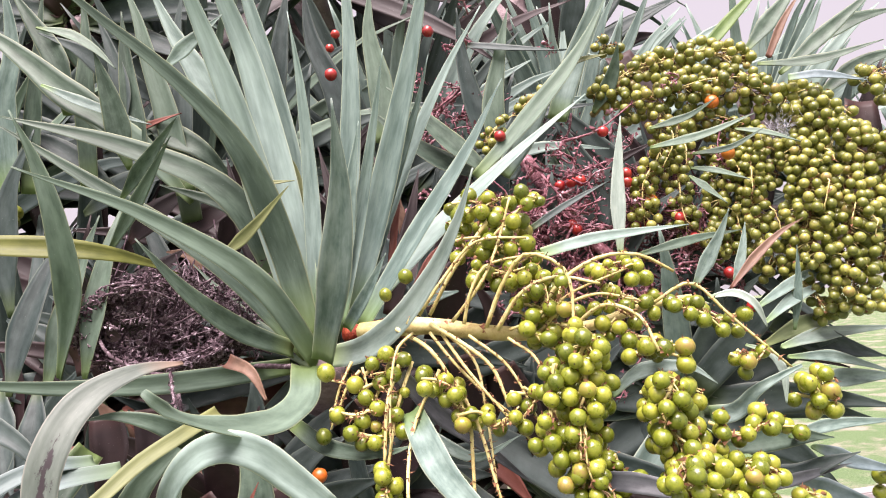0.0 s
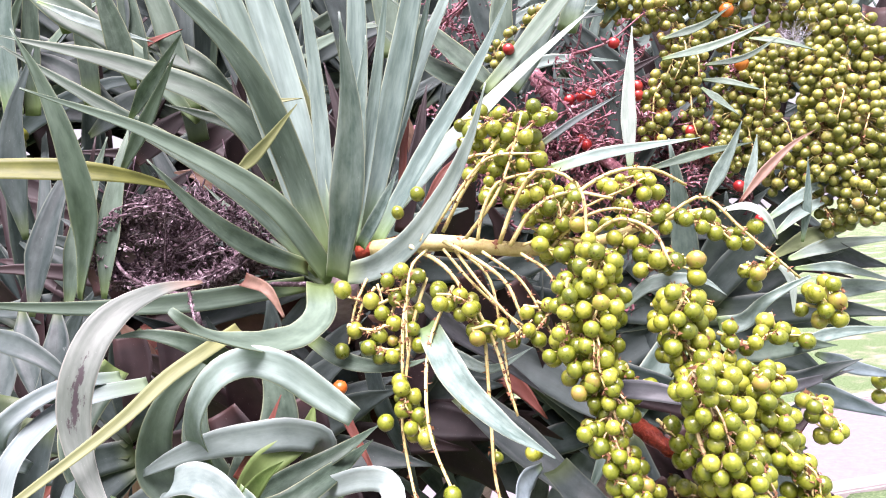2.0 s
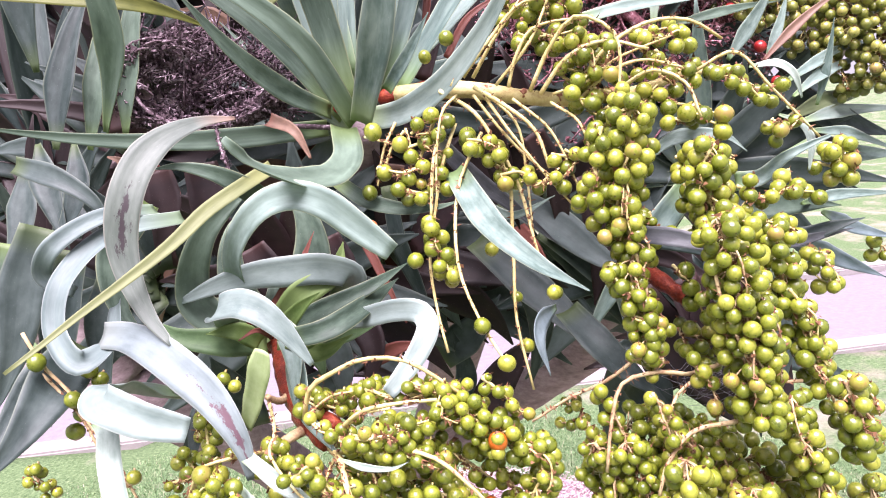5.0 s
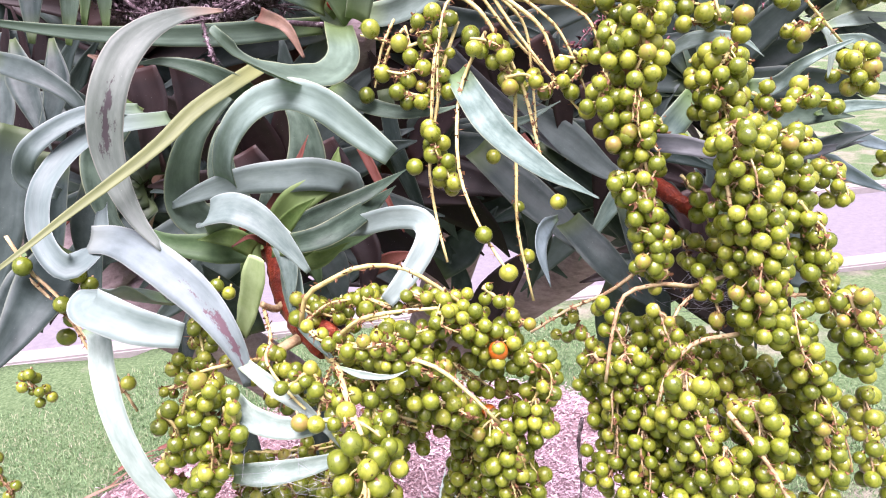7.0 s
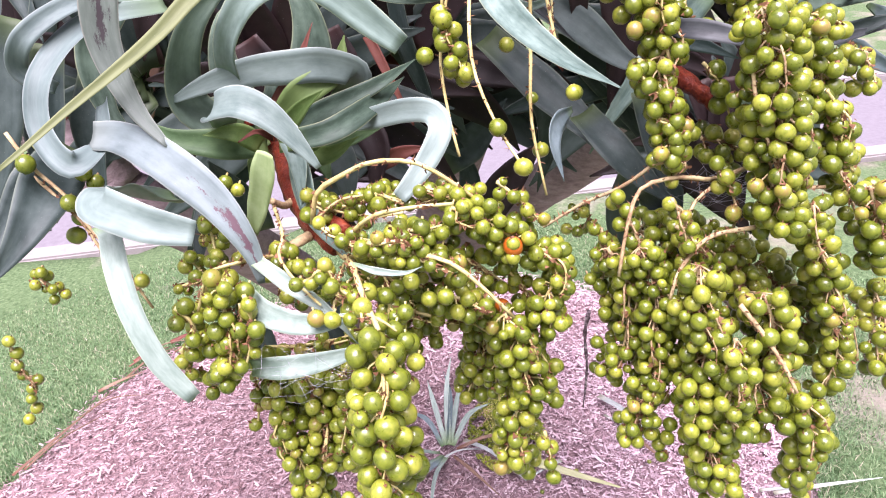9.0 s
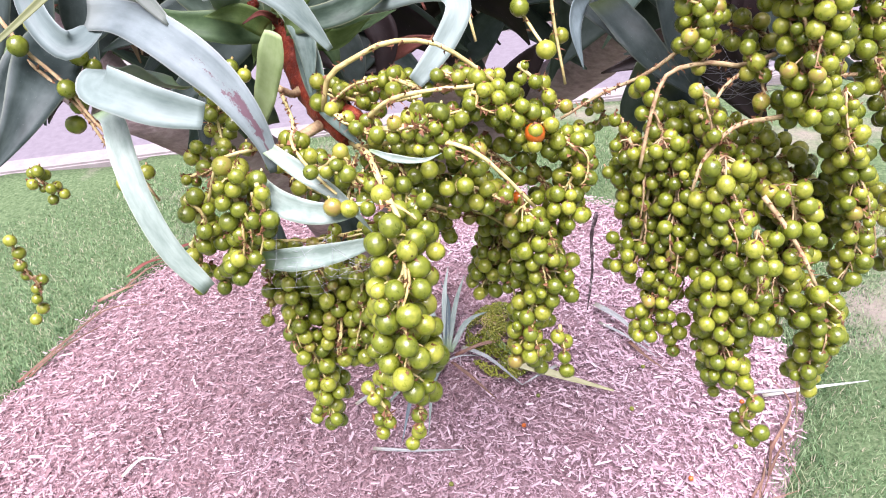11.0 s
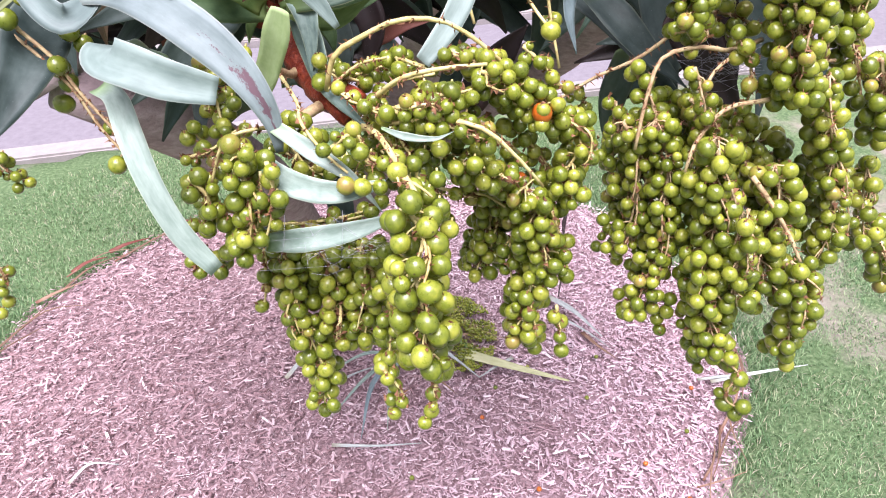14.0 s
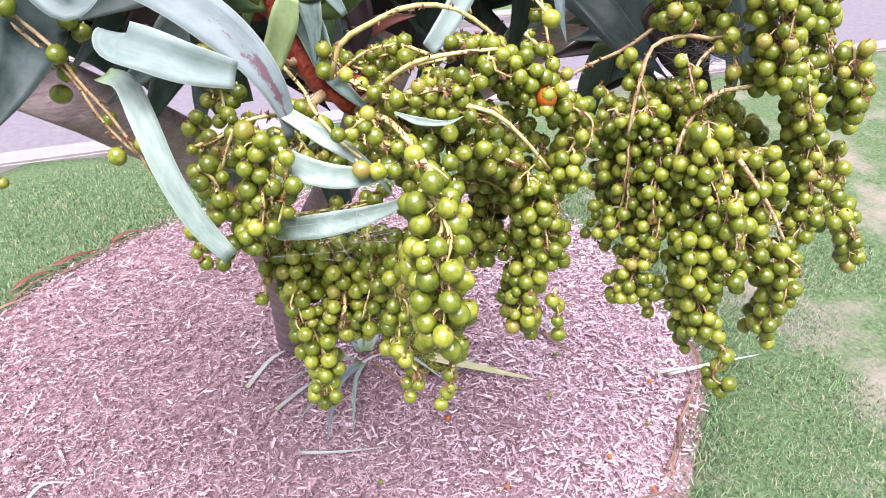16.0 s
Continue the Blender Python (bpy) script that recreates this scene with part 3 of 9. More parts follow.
bump(nt, bsdf, grain, 0.5, 0.002)
CHIP = m

m, nt, bsdf = mat("grass_blade")
geo = nt.nodes.new("ShaderNodeNewGeometry")
nt.links.new(ramp(nt, geo.outputs["Random Per Island"], [(0.0, (0.055, 0.110, 0.055)), (0.45, (0.155, 0.275, 0.125)), (0.82, (0.31, 0.43, 0.235)), (0.93, (0.42, 0.40, 0.28)), (1.0, (0.54, 0.48, 0.38))]), bsdf.inputs["Base Color"])
bsdf.inputs["Roughness"].default_value, bsdf.inputs["Specular IOR Level"].default_value = 0.6, 0.2
thin = nt.nodes.new("ShaderNodeBsdfTranslucent")
thin.inputs["Color"].default_value = (0.12, 0.2, 0.05, 1)
both = node(nt, "ShaderNodeMixShader", Fac=0.3)
nt.links.new(bsdf.outputs[0], both.inputs[1])
nt.links.new(thin.outputs[0], both.inputs[2])
nt.links.new(both.outputs[0], nt.nodes["Material Output"].inputs["Surface"])
GRASS = m

ASPHALT = grained("pale_asphalt", [(0.35, (0.145, 0.130, 0.152)), (0.65, (0.20, 0.182, 0.208))], 25, 0.9, 0.003, fine=12)
CONCRETE = grained("pale_concrete", [(0.35, (0.22, 0.20, 0.195)), (0.65, (0.30, 0.275, 0.275))], 14, 0.9, 0.002, fine=9)

# lawn: one sheet out to the horizon, finer near the bed, dished where the mulch lies
xs = np.unique(np.concatenate([np.linspace(-120, -6, 20), np.linspace(-6, 6, 121), np.linspace(6, 120, 20)]))
ys = np.unique(np.concatenate([np.linspace(-120, -2, 20), np.linspace(-2, 8, 101), np.linspace(8, 160, 24)]))
X, Y = np.meshgrid(xs, ys)
share, past = edge_distance(X, Y)
near = np.exp(-np.maximum(np.hypot(X, Y - 2) - 4, 0))
Z = 0.012 * np.sin(2.1 * X + 0.6) * np.sin(1.7 * Y) * near - 0.05 * np.clip((1.03 - share) / 0.06, 0, 1)
past_kerb = Y - kerb_y(X)
Z = np.where((past_kerb > -0.02) & (past_kerb < 1.75), -0.2, Z)
verts = np.stack([X, Y, Z], -1).reshape(-1, 3)
nx = len(xs)
faces = [(j * nx + i, j * nx + i + 1, (j + 1) * nx + i + 1, (j + 1) * nx + i) for j in range(len(ys) - 1) for i in range(nx - 1)]
ground = linked("ground", mesh_of("ground", verts.tolist(), faces), (0, 0, 0), None, LAWN)
tagged(ground, "mown green lawn with thin dry patches", "lawn", kind="structure")

# mulch bed: a low uneven disc
rings, segs = 30, 180
verts, faces = [(CENTRE[0], CENTRE[1], 0.02)], []
for i in range(1, rings + 1):
    f = i / rings
    for k in range(segs):
        x, y = CENTRE + (BED_XY[k] - CENTRE) * f
        z = 0.012 + 0.012 * noise.noise(Vector((x * 2.5, y * 2.5, 1))) - 0.03 * max(0, f - 0.96) / 0.04
        verts.append((x, y, z))
faces = [(0, 1 + k, 1 + (k + 1) % segs) for k in range(segs)]
for i in range(rings - 1):
    for k in range(segs):
        a, b = 1 + i * segs + k, 1 + i * segs + (k + 1) % segs
        faces.append((a, a + segs, b + segs, b))
bed = linked("mulch_bed", mesh_of("mulch_bed", verts, faces), (0, 0, 0), None, MULCH)
tagged(bed, "round bed of pinkish brown bark mulch in the lawn", "mulch bed", kind="structure")

# kerb and road behind the lawn
def strip(name, y0, y1, z0, z1, material, x0=-60, x1=60):
    b = bmesh.new()
    for z in (z0, z1):
        for x, y in ((x0, y0), (x1, y0), (x1, y1), (x0, y1)):
            b.verts.new((x, kerb_y(x) + y, z))
    b.verts.ensure_lookup_table()
    v = b.verts
    for f in ((4, 5, 6, 7), (0, 1, 5, 4), (1, 2, 6, 5), (2, 3, 7, 6), (3, 0, 4, 7), (3, 2, 1, 0)):
        b.faces.new([v[i] for i in f])
    bmesh.ops.bevel(b, geom=[e for e in b.edges if abs(e.verts[0].co.z - z1) < 1e-6 and abs(e.verts[1].co.z - z1) < 1e-6], offset=0.012, segments=2, affect="EDGES")
    me = bpy.data.meshes.new(name)
    b.to_mesh(me)
    b.free()
    return linked(name, me, (0, 0, 0), None, material)


tagged(strip("kerb", -0.03, 0.14, -0.25, 0.012, CONCRETE), "pale concrete kerb edging the lawn", "kerb", kind="structure")
tagged(strip("road", 0.14, 1.68, -0.3, -0.05, ASPHALT), "pale grey asphalt path past the lawn", "path", kind="structure")
tagged(strip("kerb", 1.68, 1.85, -0.25, 0.012, CONCRETE), "pale concrete kerb on the far side of the path", "kerb", kind="structure")

# wood chips: loose ridged splinters, fibres and crumbs over the bed
r = np.random.RandomState(3)
N = 170000
x, y = r.uniform(-1.8, 1.2, N), r.uniform(0.3, 3.25, N)
share, past = edge_distance(x, y)
keep = share < 0.985 + r.uniform(-0.05, 0.015, N)
x, y = x[keep], y[keep]
N = len(x)
big = r.rand(N)
ln = np.where(big > 0.988, r.uniform(0.022, 0.055, N), np.where(big > 0.62, r.uniform(0.010, 0.028, N), r.uniform(0.003, 0.010, N))) * 0.5
wd = ln * np.where(big > 0.80, r.uniform(0.06, 0.16, N), np.where(big > 0.5, r.uniform(0.16, 0.42, N), r.uniform(0.25, 0.85, N)))
wd = np.where(big > 0.988, r.uniform(0.002, 0.006, N), np.clip(wd, 0.0006, 0.0052))
th = r.uniform(0.0006, 0.0018, N)
az = r.uniform(0, 2 * math.pi, N)
tilt, rollv = r.normal(0, 0.16, N), r.normal(0, 0.28, N)
ca, sa = np.cos(az), np.sin(az)
ax = np.stack([ca * np.cos(tilt), sa * np.cos(tilt), np.sin(tilt)], -1)
sd = np.stack([-sa * np.cos(rollv), ca * np.cos(rollv), np.sin(rollv)], -1)
upv = np.cross(ax, sd)
c = np.stack([x, y, 0.022 + r.uniform(0, 0.013, N) + np.abs(np.sin(tilt)) * ln * 0.5], -1)
skew, bow = r.uniform(-0.5, 0.5, N), r.uniform(-0.5, 0.5, N)
corner = []
for a, b, h in ((-1.0, -0.7, -1), (-1.15, 0.1, 1), (-0.8, 0.9, -1), (0.85, -1.0, -1), (1.2, 0.0, 0.8), (1.0, 0.75, -1)):
    corner.append(c + ax * (ln * (a + 0.2 * skew * b))[:, None] + sd * (wd * (b + bow * a))[:, None] + upv * (th * h)[:, None])
V = np.stack(corner, 1).reshape(-1, 3)
o = np.arange(N)[:, None] * 6
quads = [(o + np.array(q)).tolist() for q in ((0, 3, 4, 1), (1, 4, 5, 2), (0, 1, 2), (3, 5, 4))]
chips = linked("wood_chips", mesh_of("wood_chips", V.tolist(), quads[0] + quads[1] + quads[2] + quads[3], smooth=False), (0, 0, 0), None, CHIP)
tagged(chips, "loose pinkish wood chips and bark splinters", "mulch", kind="stuff")

# grass: short fine blades in tufts, thinning out over bare soil
N = 520000
x, y = r.uniform(-2.7, 2.2, N), r.uniform(0.1, 4.0, N)
tuft = r.rand(N) < 0.6
x, y = np.where(tuft, np.round(x / 0.035) * 0.035 + r.normal(0, 0.009, N), x), np.where(tuft, np.round(y / 0.035) * 0.035 + r.normal(0, 0.009, N), y)
share, past = edge_distance(x, y)
bald = 0.5 * np.sin(3.1 * x + 1.3 * np.sin(2.3 * y)) * np.sin(2.7 * y + 1.1 * np.sin(3.7 * x)) + 0.28 * np.sin(11 * x + 5 * y) * np.sin(13 * y - 4 * x)
keep = (past > r.uniform(-0.075, 0.02, N)) & (y < kerb_y(x) - 0.02) & (bald * np.where(x > 0, 1.0, 0.25) + 0.22 * np.exp(-np.abs(past) / 0.18) * (x > 0) < r.uniform(-0.05, 0.45, N)) & (np.hypot(x + 0.25, (y - 2.0) * 1.25) < 2.45 - 0.5 * r.rand(N) ** 2)
x, y, past = x[keep], y[keep], past[keep]
N = len(x)
h = r.uniform(0.008, 0.028, N) * (1 + 0.7 * np.exp(-np.abs(past) / 0.08))
az = r.uniform(0, 2 * math.pi, N)
lean = r.uniform(0.2, 1.2, N)
w = r.uniform(0.0007, 0.0017, N)
d = np.stack([np.cos(az), np.sin(az)], -1)
s = np.stack([-d[:, 1], d[:, 0]], -1)
base = np.stack([x, y], -1)
z0 = 0.012 * np.sin(2.1 * x + 0.6) * np.sin(1.7 * y) - 0.003


def level(f, width):
    p = base + d * (h * lean * f * f)[:, None]
    zz = z0 + h * f * (1 - 0.3 * lean * f)
    return [np.concatenate([p + s * (w * width * k)[:, None], zz[:, None]], -1) for k in (-1, 1)]


V = np.stack([*level(0, 1), *level(0.55, 0.85), level(1, 0.05)[0]], 1).reshape(-1, 3)
o = np.arange(N)[:, None] * 5
F = np.concatenate([o + np.array((0, 1, 3)), o + np.array((0, 3, 2)), o + np.array((2, 3, 4))])
tagged(linked("grass", mesh_of("grass", V.tolist(), F.tolist()), (0, 0, 0), None, GRASS), "short green lawn grass blades", "grass", kind="stuff")


# ---- the dragon tree ----
tree = bare("dragon_tree", (-0.28, 2.12, 0.0))
tagged(tree, "dragon tree with grey-green strap leaves and hanging green berries", "tree")

stem(tree, 0.062, (-0.295, 2.080, -0.012), (-0.258, 1.750, 0.474), (-0.262, 1.350, 1.000), (-0.312, 1.180, 1.195), (-0.385, 1.100, 1.297), (-0.473, 1.050, 1.382), mat=BARK, name="trunk", label="leaning grey-mauve bark trunk", r1=0.044, steps=22, sides=14, knots=0.03)
stem(tree, 0.05, (-0.260, 1.720, 0.517), (-0.052, 1.500, 0.995), (0.041, 1.300, 1.306), (0.099, 1.150, 1.513), mat=BARK, name="limb", label="grey-mauve bark limb", r1=0.044, steps=22, sides=14, knots=0.03)
stem(tree, 0.05, (-0.052, 1.500, 0.995), (0.180, 1.450, 1.156), (0.304, 1.360, 1.277), (0.408, 1.200, 1.444), mat=BARK, name="limb", label="grey-mauve bark limb", r1=0.044, steps=22, sides=14, knots=0.03)
stem(tree, 0.05, (-0.473, 1.050, 1.382), (-0.532, 1.050, 1.494), (-0.588, 1.100, 1.604), mat=BARK, name="limb", label="grey-mauve bark limb", r1=0.044, steps=22, sides=14, knots=0.03)

# head with the upright fan of leaves
A_AT = (-0.043, 0.831, 1.746)
head_a = rosette(tree, A_AT, (-0.07, 0.96, 1.60), A_AT, r0=0.032, r1=0.022, label="upright fan of blue-green strap leaves")
leaf(head_a, 0.0361, (-0.055, 0.821, 1.772), (-0.087, 0.832, 1.898), (-0.116, 0.809, 2.041), (-0.147, 0.776, 2.162), (-0.153, 0.731, 2.230), mat=SKYLIT)
leaf(head_a, 0.0379, (-0.052, 0.832, 1.790), (-0.074, 0.843, 1.937), (-0.100, 0.843, 2.084), (-0.126, 0.821, 2.183), (-0.139, 0.776, 2.276), mat=SKYLIT)
leaf(head_a, 0.0312, (-0.054, 0.843, 1.796), (-0.068, 0.865, 1.960), (-0.087, 0.865, 2.096), (-0.106, 0.854, 2.197), (-0.114, 0.832, 2.283), mat=SKYLIT)
leaf(head_a, 0.0327, (-0.049, 0.798, 1.763), (-0.069, 0.798, 1.862), (-0.098, 0.765, 1.966), (-0.144, 0.720, 2.032), (-0.209, 0.664, 2.098), (-0.233, 0.641, 2.137), n=(0.3,-1,.6), mat=OLIVE)
leaf(head_a, 0.0196, (-0.046, 0.832, 1.795), (-0.041, 0.832, 1.938), (-0.041, 0.821, 2.049), (-0.046, 0.809, 2.128), mat=SKYLIT)
leaf(head_a, 0.0252, (-0.028, 0.832, 1.793), (-0.002, 0.854, 1.943), (0.012, 0.854, 2.068), (0.015, 0.854, 2.183), (0.019, 0.843, 2.274), mat=SKYLIT)
leaf(head_a, 0.0190, (-0.019, 0.809, 1.780), (0.018, 0.798, 1.906), (0.041, 0.776, 1.988), (0.058, 0.753, 2.052), n=(-.3,-1,.3), mat=SKYLIT)
leaf(head_a, 0.0311, (-0.013, 0.809, 1.773), (0.032, 0.821, 1.903), (0.073, 0.809, 2.026), (0.104, 0.798, 2.132), (0.126, 0.776, 2.200), mat=SKYLIT)
leaf(head_a, 0.0170, (-0.004, 0.821, 1.803), (0.047, 0.832, 1.928), (0.083, 0.832, 2.013), (0.102, 0.832, 2.070), n=(.5,-1,.3), mat=SKYLIT)
leaf(head_a, 0.0245, (-0.002, 0.832, 1.803), (0.059, 0.843, 1.941), (0.119, 0.843, 2.052), (0.166, 0.832, 2.120), n=(-.4,-1,.3), mat=SKYLIT)
leaf(head_a, 0.0242, (0.007, 0.787, 1.777), (0.071, 0.787, 1.864), (0.132, 0.787, 1.946), (0.176, 0.787, 2.019), n=(-.5,-1,.3), mat=SKYLIT)
leaf(head_a, 0.0250, (0.013, 0.798, 1.794), (0.097, 0.821, 1.874), (0.180, 0.843, 1.944), (0.277, 0.865, 2.016), n=(-.5,-1,.5), mat=SKYLIT)
leaf(head_a, 0.0348, (-0.033, 0.776, 1.748), (-0.006, 0.731, 1.827), (0.009, 0.709, 1.904), (0.012, 0.686, 1.984), fold=.34, base=.7, mat=STRIPED)
leaf(head_a, 0.0302, (-0.030, 0.800, 1.749), (0.013, 0.750, 1.755), (0.051, 0.710, 1.776), (0.088, 0.680, 1.816), (0.113, 0.660, 1.857), (0.130, 0.650, 1.899), fold=.34, n=(-.4,-1,.4), base=.75, mat=STRIPED, steps=32)
leaf(head_a, 0.0146, (-0.003, 0.753, 1.777), (0.021, 0.742, 1.809), (0.043, 0.731, 1.844), mat=SKYLIT)
leaf(head_a, 0.0179, (-0.013, 0.798, 1.826), (-0.001, 0.798, 1.872), (0.009, 0.787, 1.923), (0.024, 0.776, 1.987), mat=SKYLIT)
leaf(head_a, 0.0254, (-0.042, 0.787, 1.748), (-0.082, 0.731, 1.830), (-0.155, 0.664, 1.891), (-0.212, 0.574, 1.921), n=(.3,-1,.4), mat=OLIVE)
leaf(head_a, 0.0259, (-0.054, 0.809, 1.755), (-0.131, 0.787, 1.853), (-0.232, 0.765, 1.937), (-0.335, 0.742, 2.018), n=(.3,-1,.4), mat=OLIVE)
leaf(head_a, 0.0365, (-0.083, 0.865, 1.824), (-0.137, 0.843, 1.938), (-0.238, 0.821, 1.998), (-0.365, 0.798, 2.043), n=(.3,-1,.4), mat=OLIVE)
leaf(head_a, 0.0237, (-0.066, 0.790, 1.761), (-0.102, 0.740, 1.785), (-0.134, 0.700, 1.822), (-0.171, 0.680, 1.875), n=(.3,-1,.4), mat=OLIVE, fold=.3)
leaf(head_a, 0.0177, (-0.052, 0.821, 1.741), (-0.109, 0.832, 1.784), (-0.150, 0.854, 1.825), (-0.189, 0.865, 1.868), n=(.4,-1,.4), mat=OLIVE)
leaf(head_a, 0.0243, (-0.096, 0.877, 1.859), (-0.139, 0.865, 1.924), (-0.177, 0.854, 1.944), (-0.213, 0.843, 1.959), n=(.3,-1,.4), mat=OLIVE)
leaf(head_a, 0.0297, (-0.053, 0.780, 1.744), (-0.043, 0.720, 1.720), (-0.046, 0.650, 1.710), (-0.059, 0.600, 1.711), (-0.071, 0.560, 1.719), (-0.079, 0.530, 1.729), (-0.085, 0.510, 1.740), (-0.091, 0.500, 1.751), n=(.3,-1,.3), n2=(-.1,-.8,.6), base=.9, mat=OLIVE, tip="slim", fold=.2, steps=32)
leaf(head_a, 0.0210, (-0.073, 0.800, 1.745), (-0.118, 0.760, 1.744), (-0.160, 0.730, 1.744), (-0.203, 0.700, 1.747), (-0.246, 0.670, 1.753), (-0.288, 0.640, 1.763), (-0.323, 0.610, 1.774), n=(0,-1,.05), mat=OLIVE, fold=.3)
leaf(head_a, 0.0254, (-0.126, 0.655, 1.763), (-0.146, 0.630, 1.762), (-0.167, 0.605, 1.753), (-0.182, 0.585, 1.736), (-0.192, 0.570, 1.709), (-0.197, 0.565, 1.680), (-0.193, 0.560, 1.651), (-0.180, 0.550, 1.625), (-0.161, 0.537, 1.606), n=(.3,-1,.7), n2=(.3,-1,.3), mat=SCARRED, tip="slim", base=.12, fold=.22, steps=36, label="curled-over leaf with dark scars")
leaf(head_a, 0.0179, (-0.120, 0.749, 1.758), (-0.094, 0.734, 1.746), (-0.080, 0.729, 1.719), mat=DRY, tip="taper", label="dry brown leaf tip")
leaf(head_a, 0.0162, (-0.058, 0.740, 1.693), (-0.027, 0.710, 1.676), (0.006, 0.690, 1.669), (0.038, 0.670, 1.671), (0.060, 0.650, 1.679), n=(0,-1,.35), n2=(0,-1,.7), mat=OLIVE, fold=.3)
leaf(head_a, 0.0250, (0.056, 0.690, 1.700), (0.080, 0.614, 1.664), (0.109, 0.550, 1.643), (0.136, 0.496, 1.634), n=(-.1,-1,.3), n2=(.0,-1,.2), mat=GREEN)
leaf(head_a, 0.0198, (0.039, 0.794, 1.725), (0.077, 0.794, 1.680), (0.111, 0.794, 1.651), (0.164, 0.805, 1.600), mat=SLATE)
leaf(head_a, 0.0127, (0.053, 0.751, 1.679), (0.089, 0.729, 1.656), (0.110, 0.713, 1.651), (0.148, 0.707, 1.668), mat=GREEN)
leaf(head_a, 0.0189, (-0.015, 0.794, 1.680), (-0.008, 0.794, 1.616), (0.011, 0.805, 1.551), (0.020, 0.815, 1.494), mat=DARK)

# curling head low down
B_AT = (-0.137, 0.719, 1.550)
head_b = rosette(tree, B_AT, (-0.12, 0.98, 1.55), B_AT, r0=0.03, r1=0.022, mat=REDSTALK, label="low head of curling silver-green leaves")
leaf(head_b, 0.0232, (-0.145, 0.660, 1.611), (-0.133, 0.620, 1.651), (-0.111, 0.590, 1.681), (-0.089, 0.577, 1.698), (-0.065, 0.572, 1.703), (-0.043, 0.574, 1.694), (-0.022, 0.577, 1.675), (0.002, 0.579, 1.653), n=(0,-1,.3), n2=(-.4,-1,.4), tip="cut", fold=.25, steps=32)
leaf(head_b, 0.0267, (-0.060, 0.680, 1.592), (-0.041, 0.655, 1.618), (-0.065, 0.647, 1.629), (-0.093, 0.643, 1.630), (-0.127, 0.640, 1.629), (-0.160, 0.640, 1.622), (-0.190, 0.640, 1.611), n=(0,-1,-.1), n2=(0,-1,.3), mat=PALESILVER, tip="slim", fold=.2, steps=40)
leaf(head_b, 0.0233, (-0.145, 0.620, 1.593), (-0.141, 0.583, 1.616), (-0.118, 0.565, 1.625), (-0.100, 0.558, 1.620), (-0.085, 0.553, 1.608), (-0.073, 0.550, 1.593), (-0.063, 0.548, 1.578), n=(0,-.8,.8), n2=(0,-1,.4), mat=PALESILVER, tip="slim", base=.95, fold=.2, steps=44)
leaf(head_b, 0.0199, (-0.110, 0.680, 1.679), (-0.119, 0.640, 1.703), (-0.138, 0.620, 1.720), (-0.163, 0.610, 1.729), (-0.184, 0.600, 1.729), n=(0,-1,.35), mat=OLIVE, fold=.25)
leaf(head_b, 0.0334, (-0.144, 0.654, 1.572), (-0.182, 0.650, 1.606), (-0.163, 0.636, 1.665), (-0.119, 0.654, 1.705), mat=OLIVE, n=(.6,-1,.3))
leaf(head_b, 0.0360, (-0.093, 0.654, 1.583), (-0.075, 0.661, 1.640), (-0.083, 0.668, 1.682), (-0.112, 0.675, 1.693), mat=OLIVE)
leaf(head_b, 0.0288, (-0.130, 0.665, 1.582), (-0.148, 0.661, 1.626), (-0.142, 0.668, 1.668), (-0.118, 0.675, 1.684), mat=OLIVE)
leaf(head_b, 0.0170, (-0.101, 0.660, 1.719), (-0.121, 0.625, 1.707), (-0.143, 0.600, 1.693), (-0.163, 0.575, 1.674), (-0.187, 0.545, 1.656), (-0.214, 0.520, 1.638), (-0.233, 0.500, 1.624), (-0.252, 0.485, 1.611), mat=YELLOW, tip="taper", fold=.3, n=(.4,-1,.6), label="yellowing drooping leaf")
leaf(head_b, 0.0150, (-0.210, 0.665, 1.689), (-0.238, 0.624, 1.692), (-0.267, 0.594, 1.675), (-0.280, 0.597, 1.652), (-0.264, 0.610, 1.634), n=(0,-1,.8), n2=(.8,-.8,0), mat=BLUEGREY, tip="cut", steps=44)
leaf(head_b, 0.0201, (-0.187, 0.665, 1.680), (-0.231, 0.625, 1.677), (-0.256, 0.585, 1.650), (-0.259, 0.566, 1.617), (-0.236, 0.547, 1.594), (-0.223, 0.572, 1.599), (-0.236, 0.620, 1.618), n=(0,-1,.8), n2=(-.3,-1,.3), mat=BLUEGREY, tip="cut", steps=60)
leaf(head_b, 0.0308, (-0.236, 0.708, 1.693), (-0.259, 0.672, 1.650), (-0.253, 0.657, 1.603), (-0.228, 0.654, 1.571), mat=OLIVE, n=(.7,-1,.2))
leaf(head_b, 0.0272, (-0.230, 0.575, 1.605), (-0.204, 0.560, 1.607), (-0.176, 0.540, 1.602), (-0.151, 0.525, 1.589), (-0.130, 0.515, 1.571), (-0.116, 0.508, 1.551), (-0.109, 0.507, 1.530), (-0.108, 0.507, 1.510), n=(.1,-1,.6), n2=(.2,-1,.3), mat=BITTEN, tip="slim", fold=.2, steps=36, label="silvery leaf with purple scars")
leaf(head_b, 0.0251, (-0.182, 0.580, 1.549), (-0.195, 0.550, 1.566), (-0.196, 0.510, 1.585), (-0.193, 0.485, 1.587), (-0.176, 0.472, 1.585), (-0.156, 0.467, 1.578), (-0.131, 0.470, 1.569), n=(0,-.5,1), n2=(0,-1,.5), mat=PALESILVER, tip="cut", steps=44)
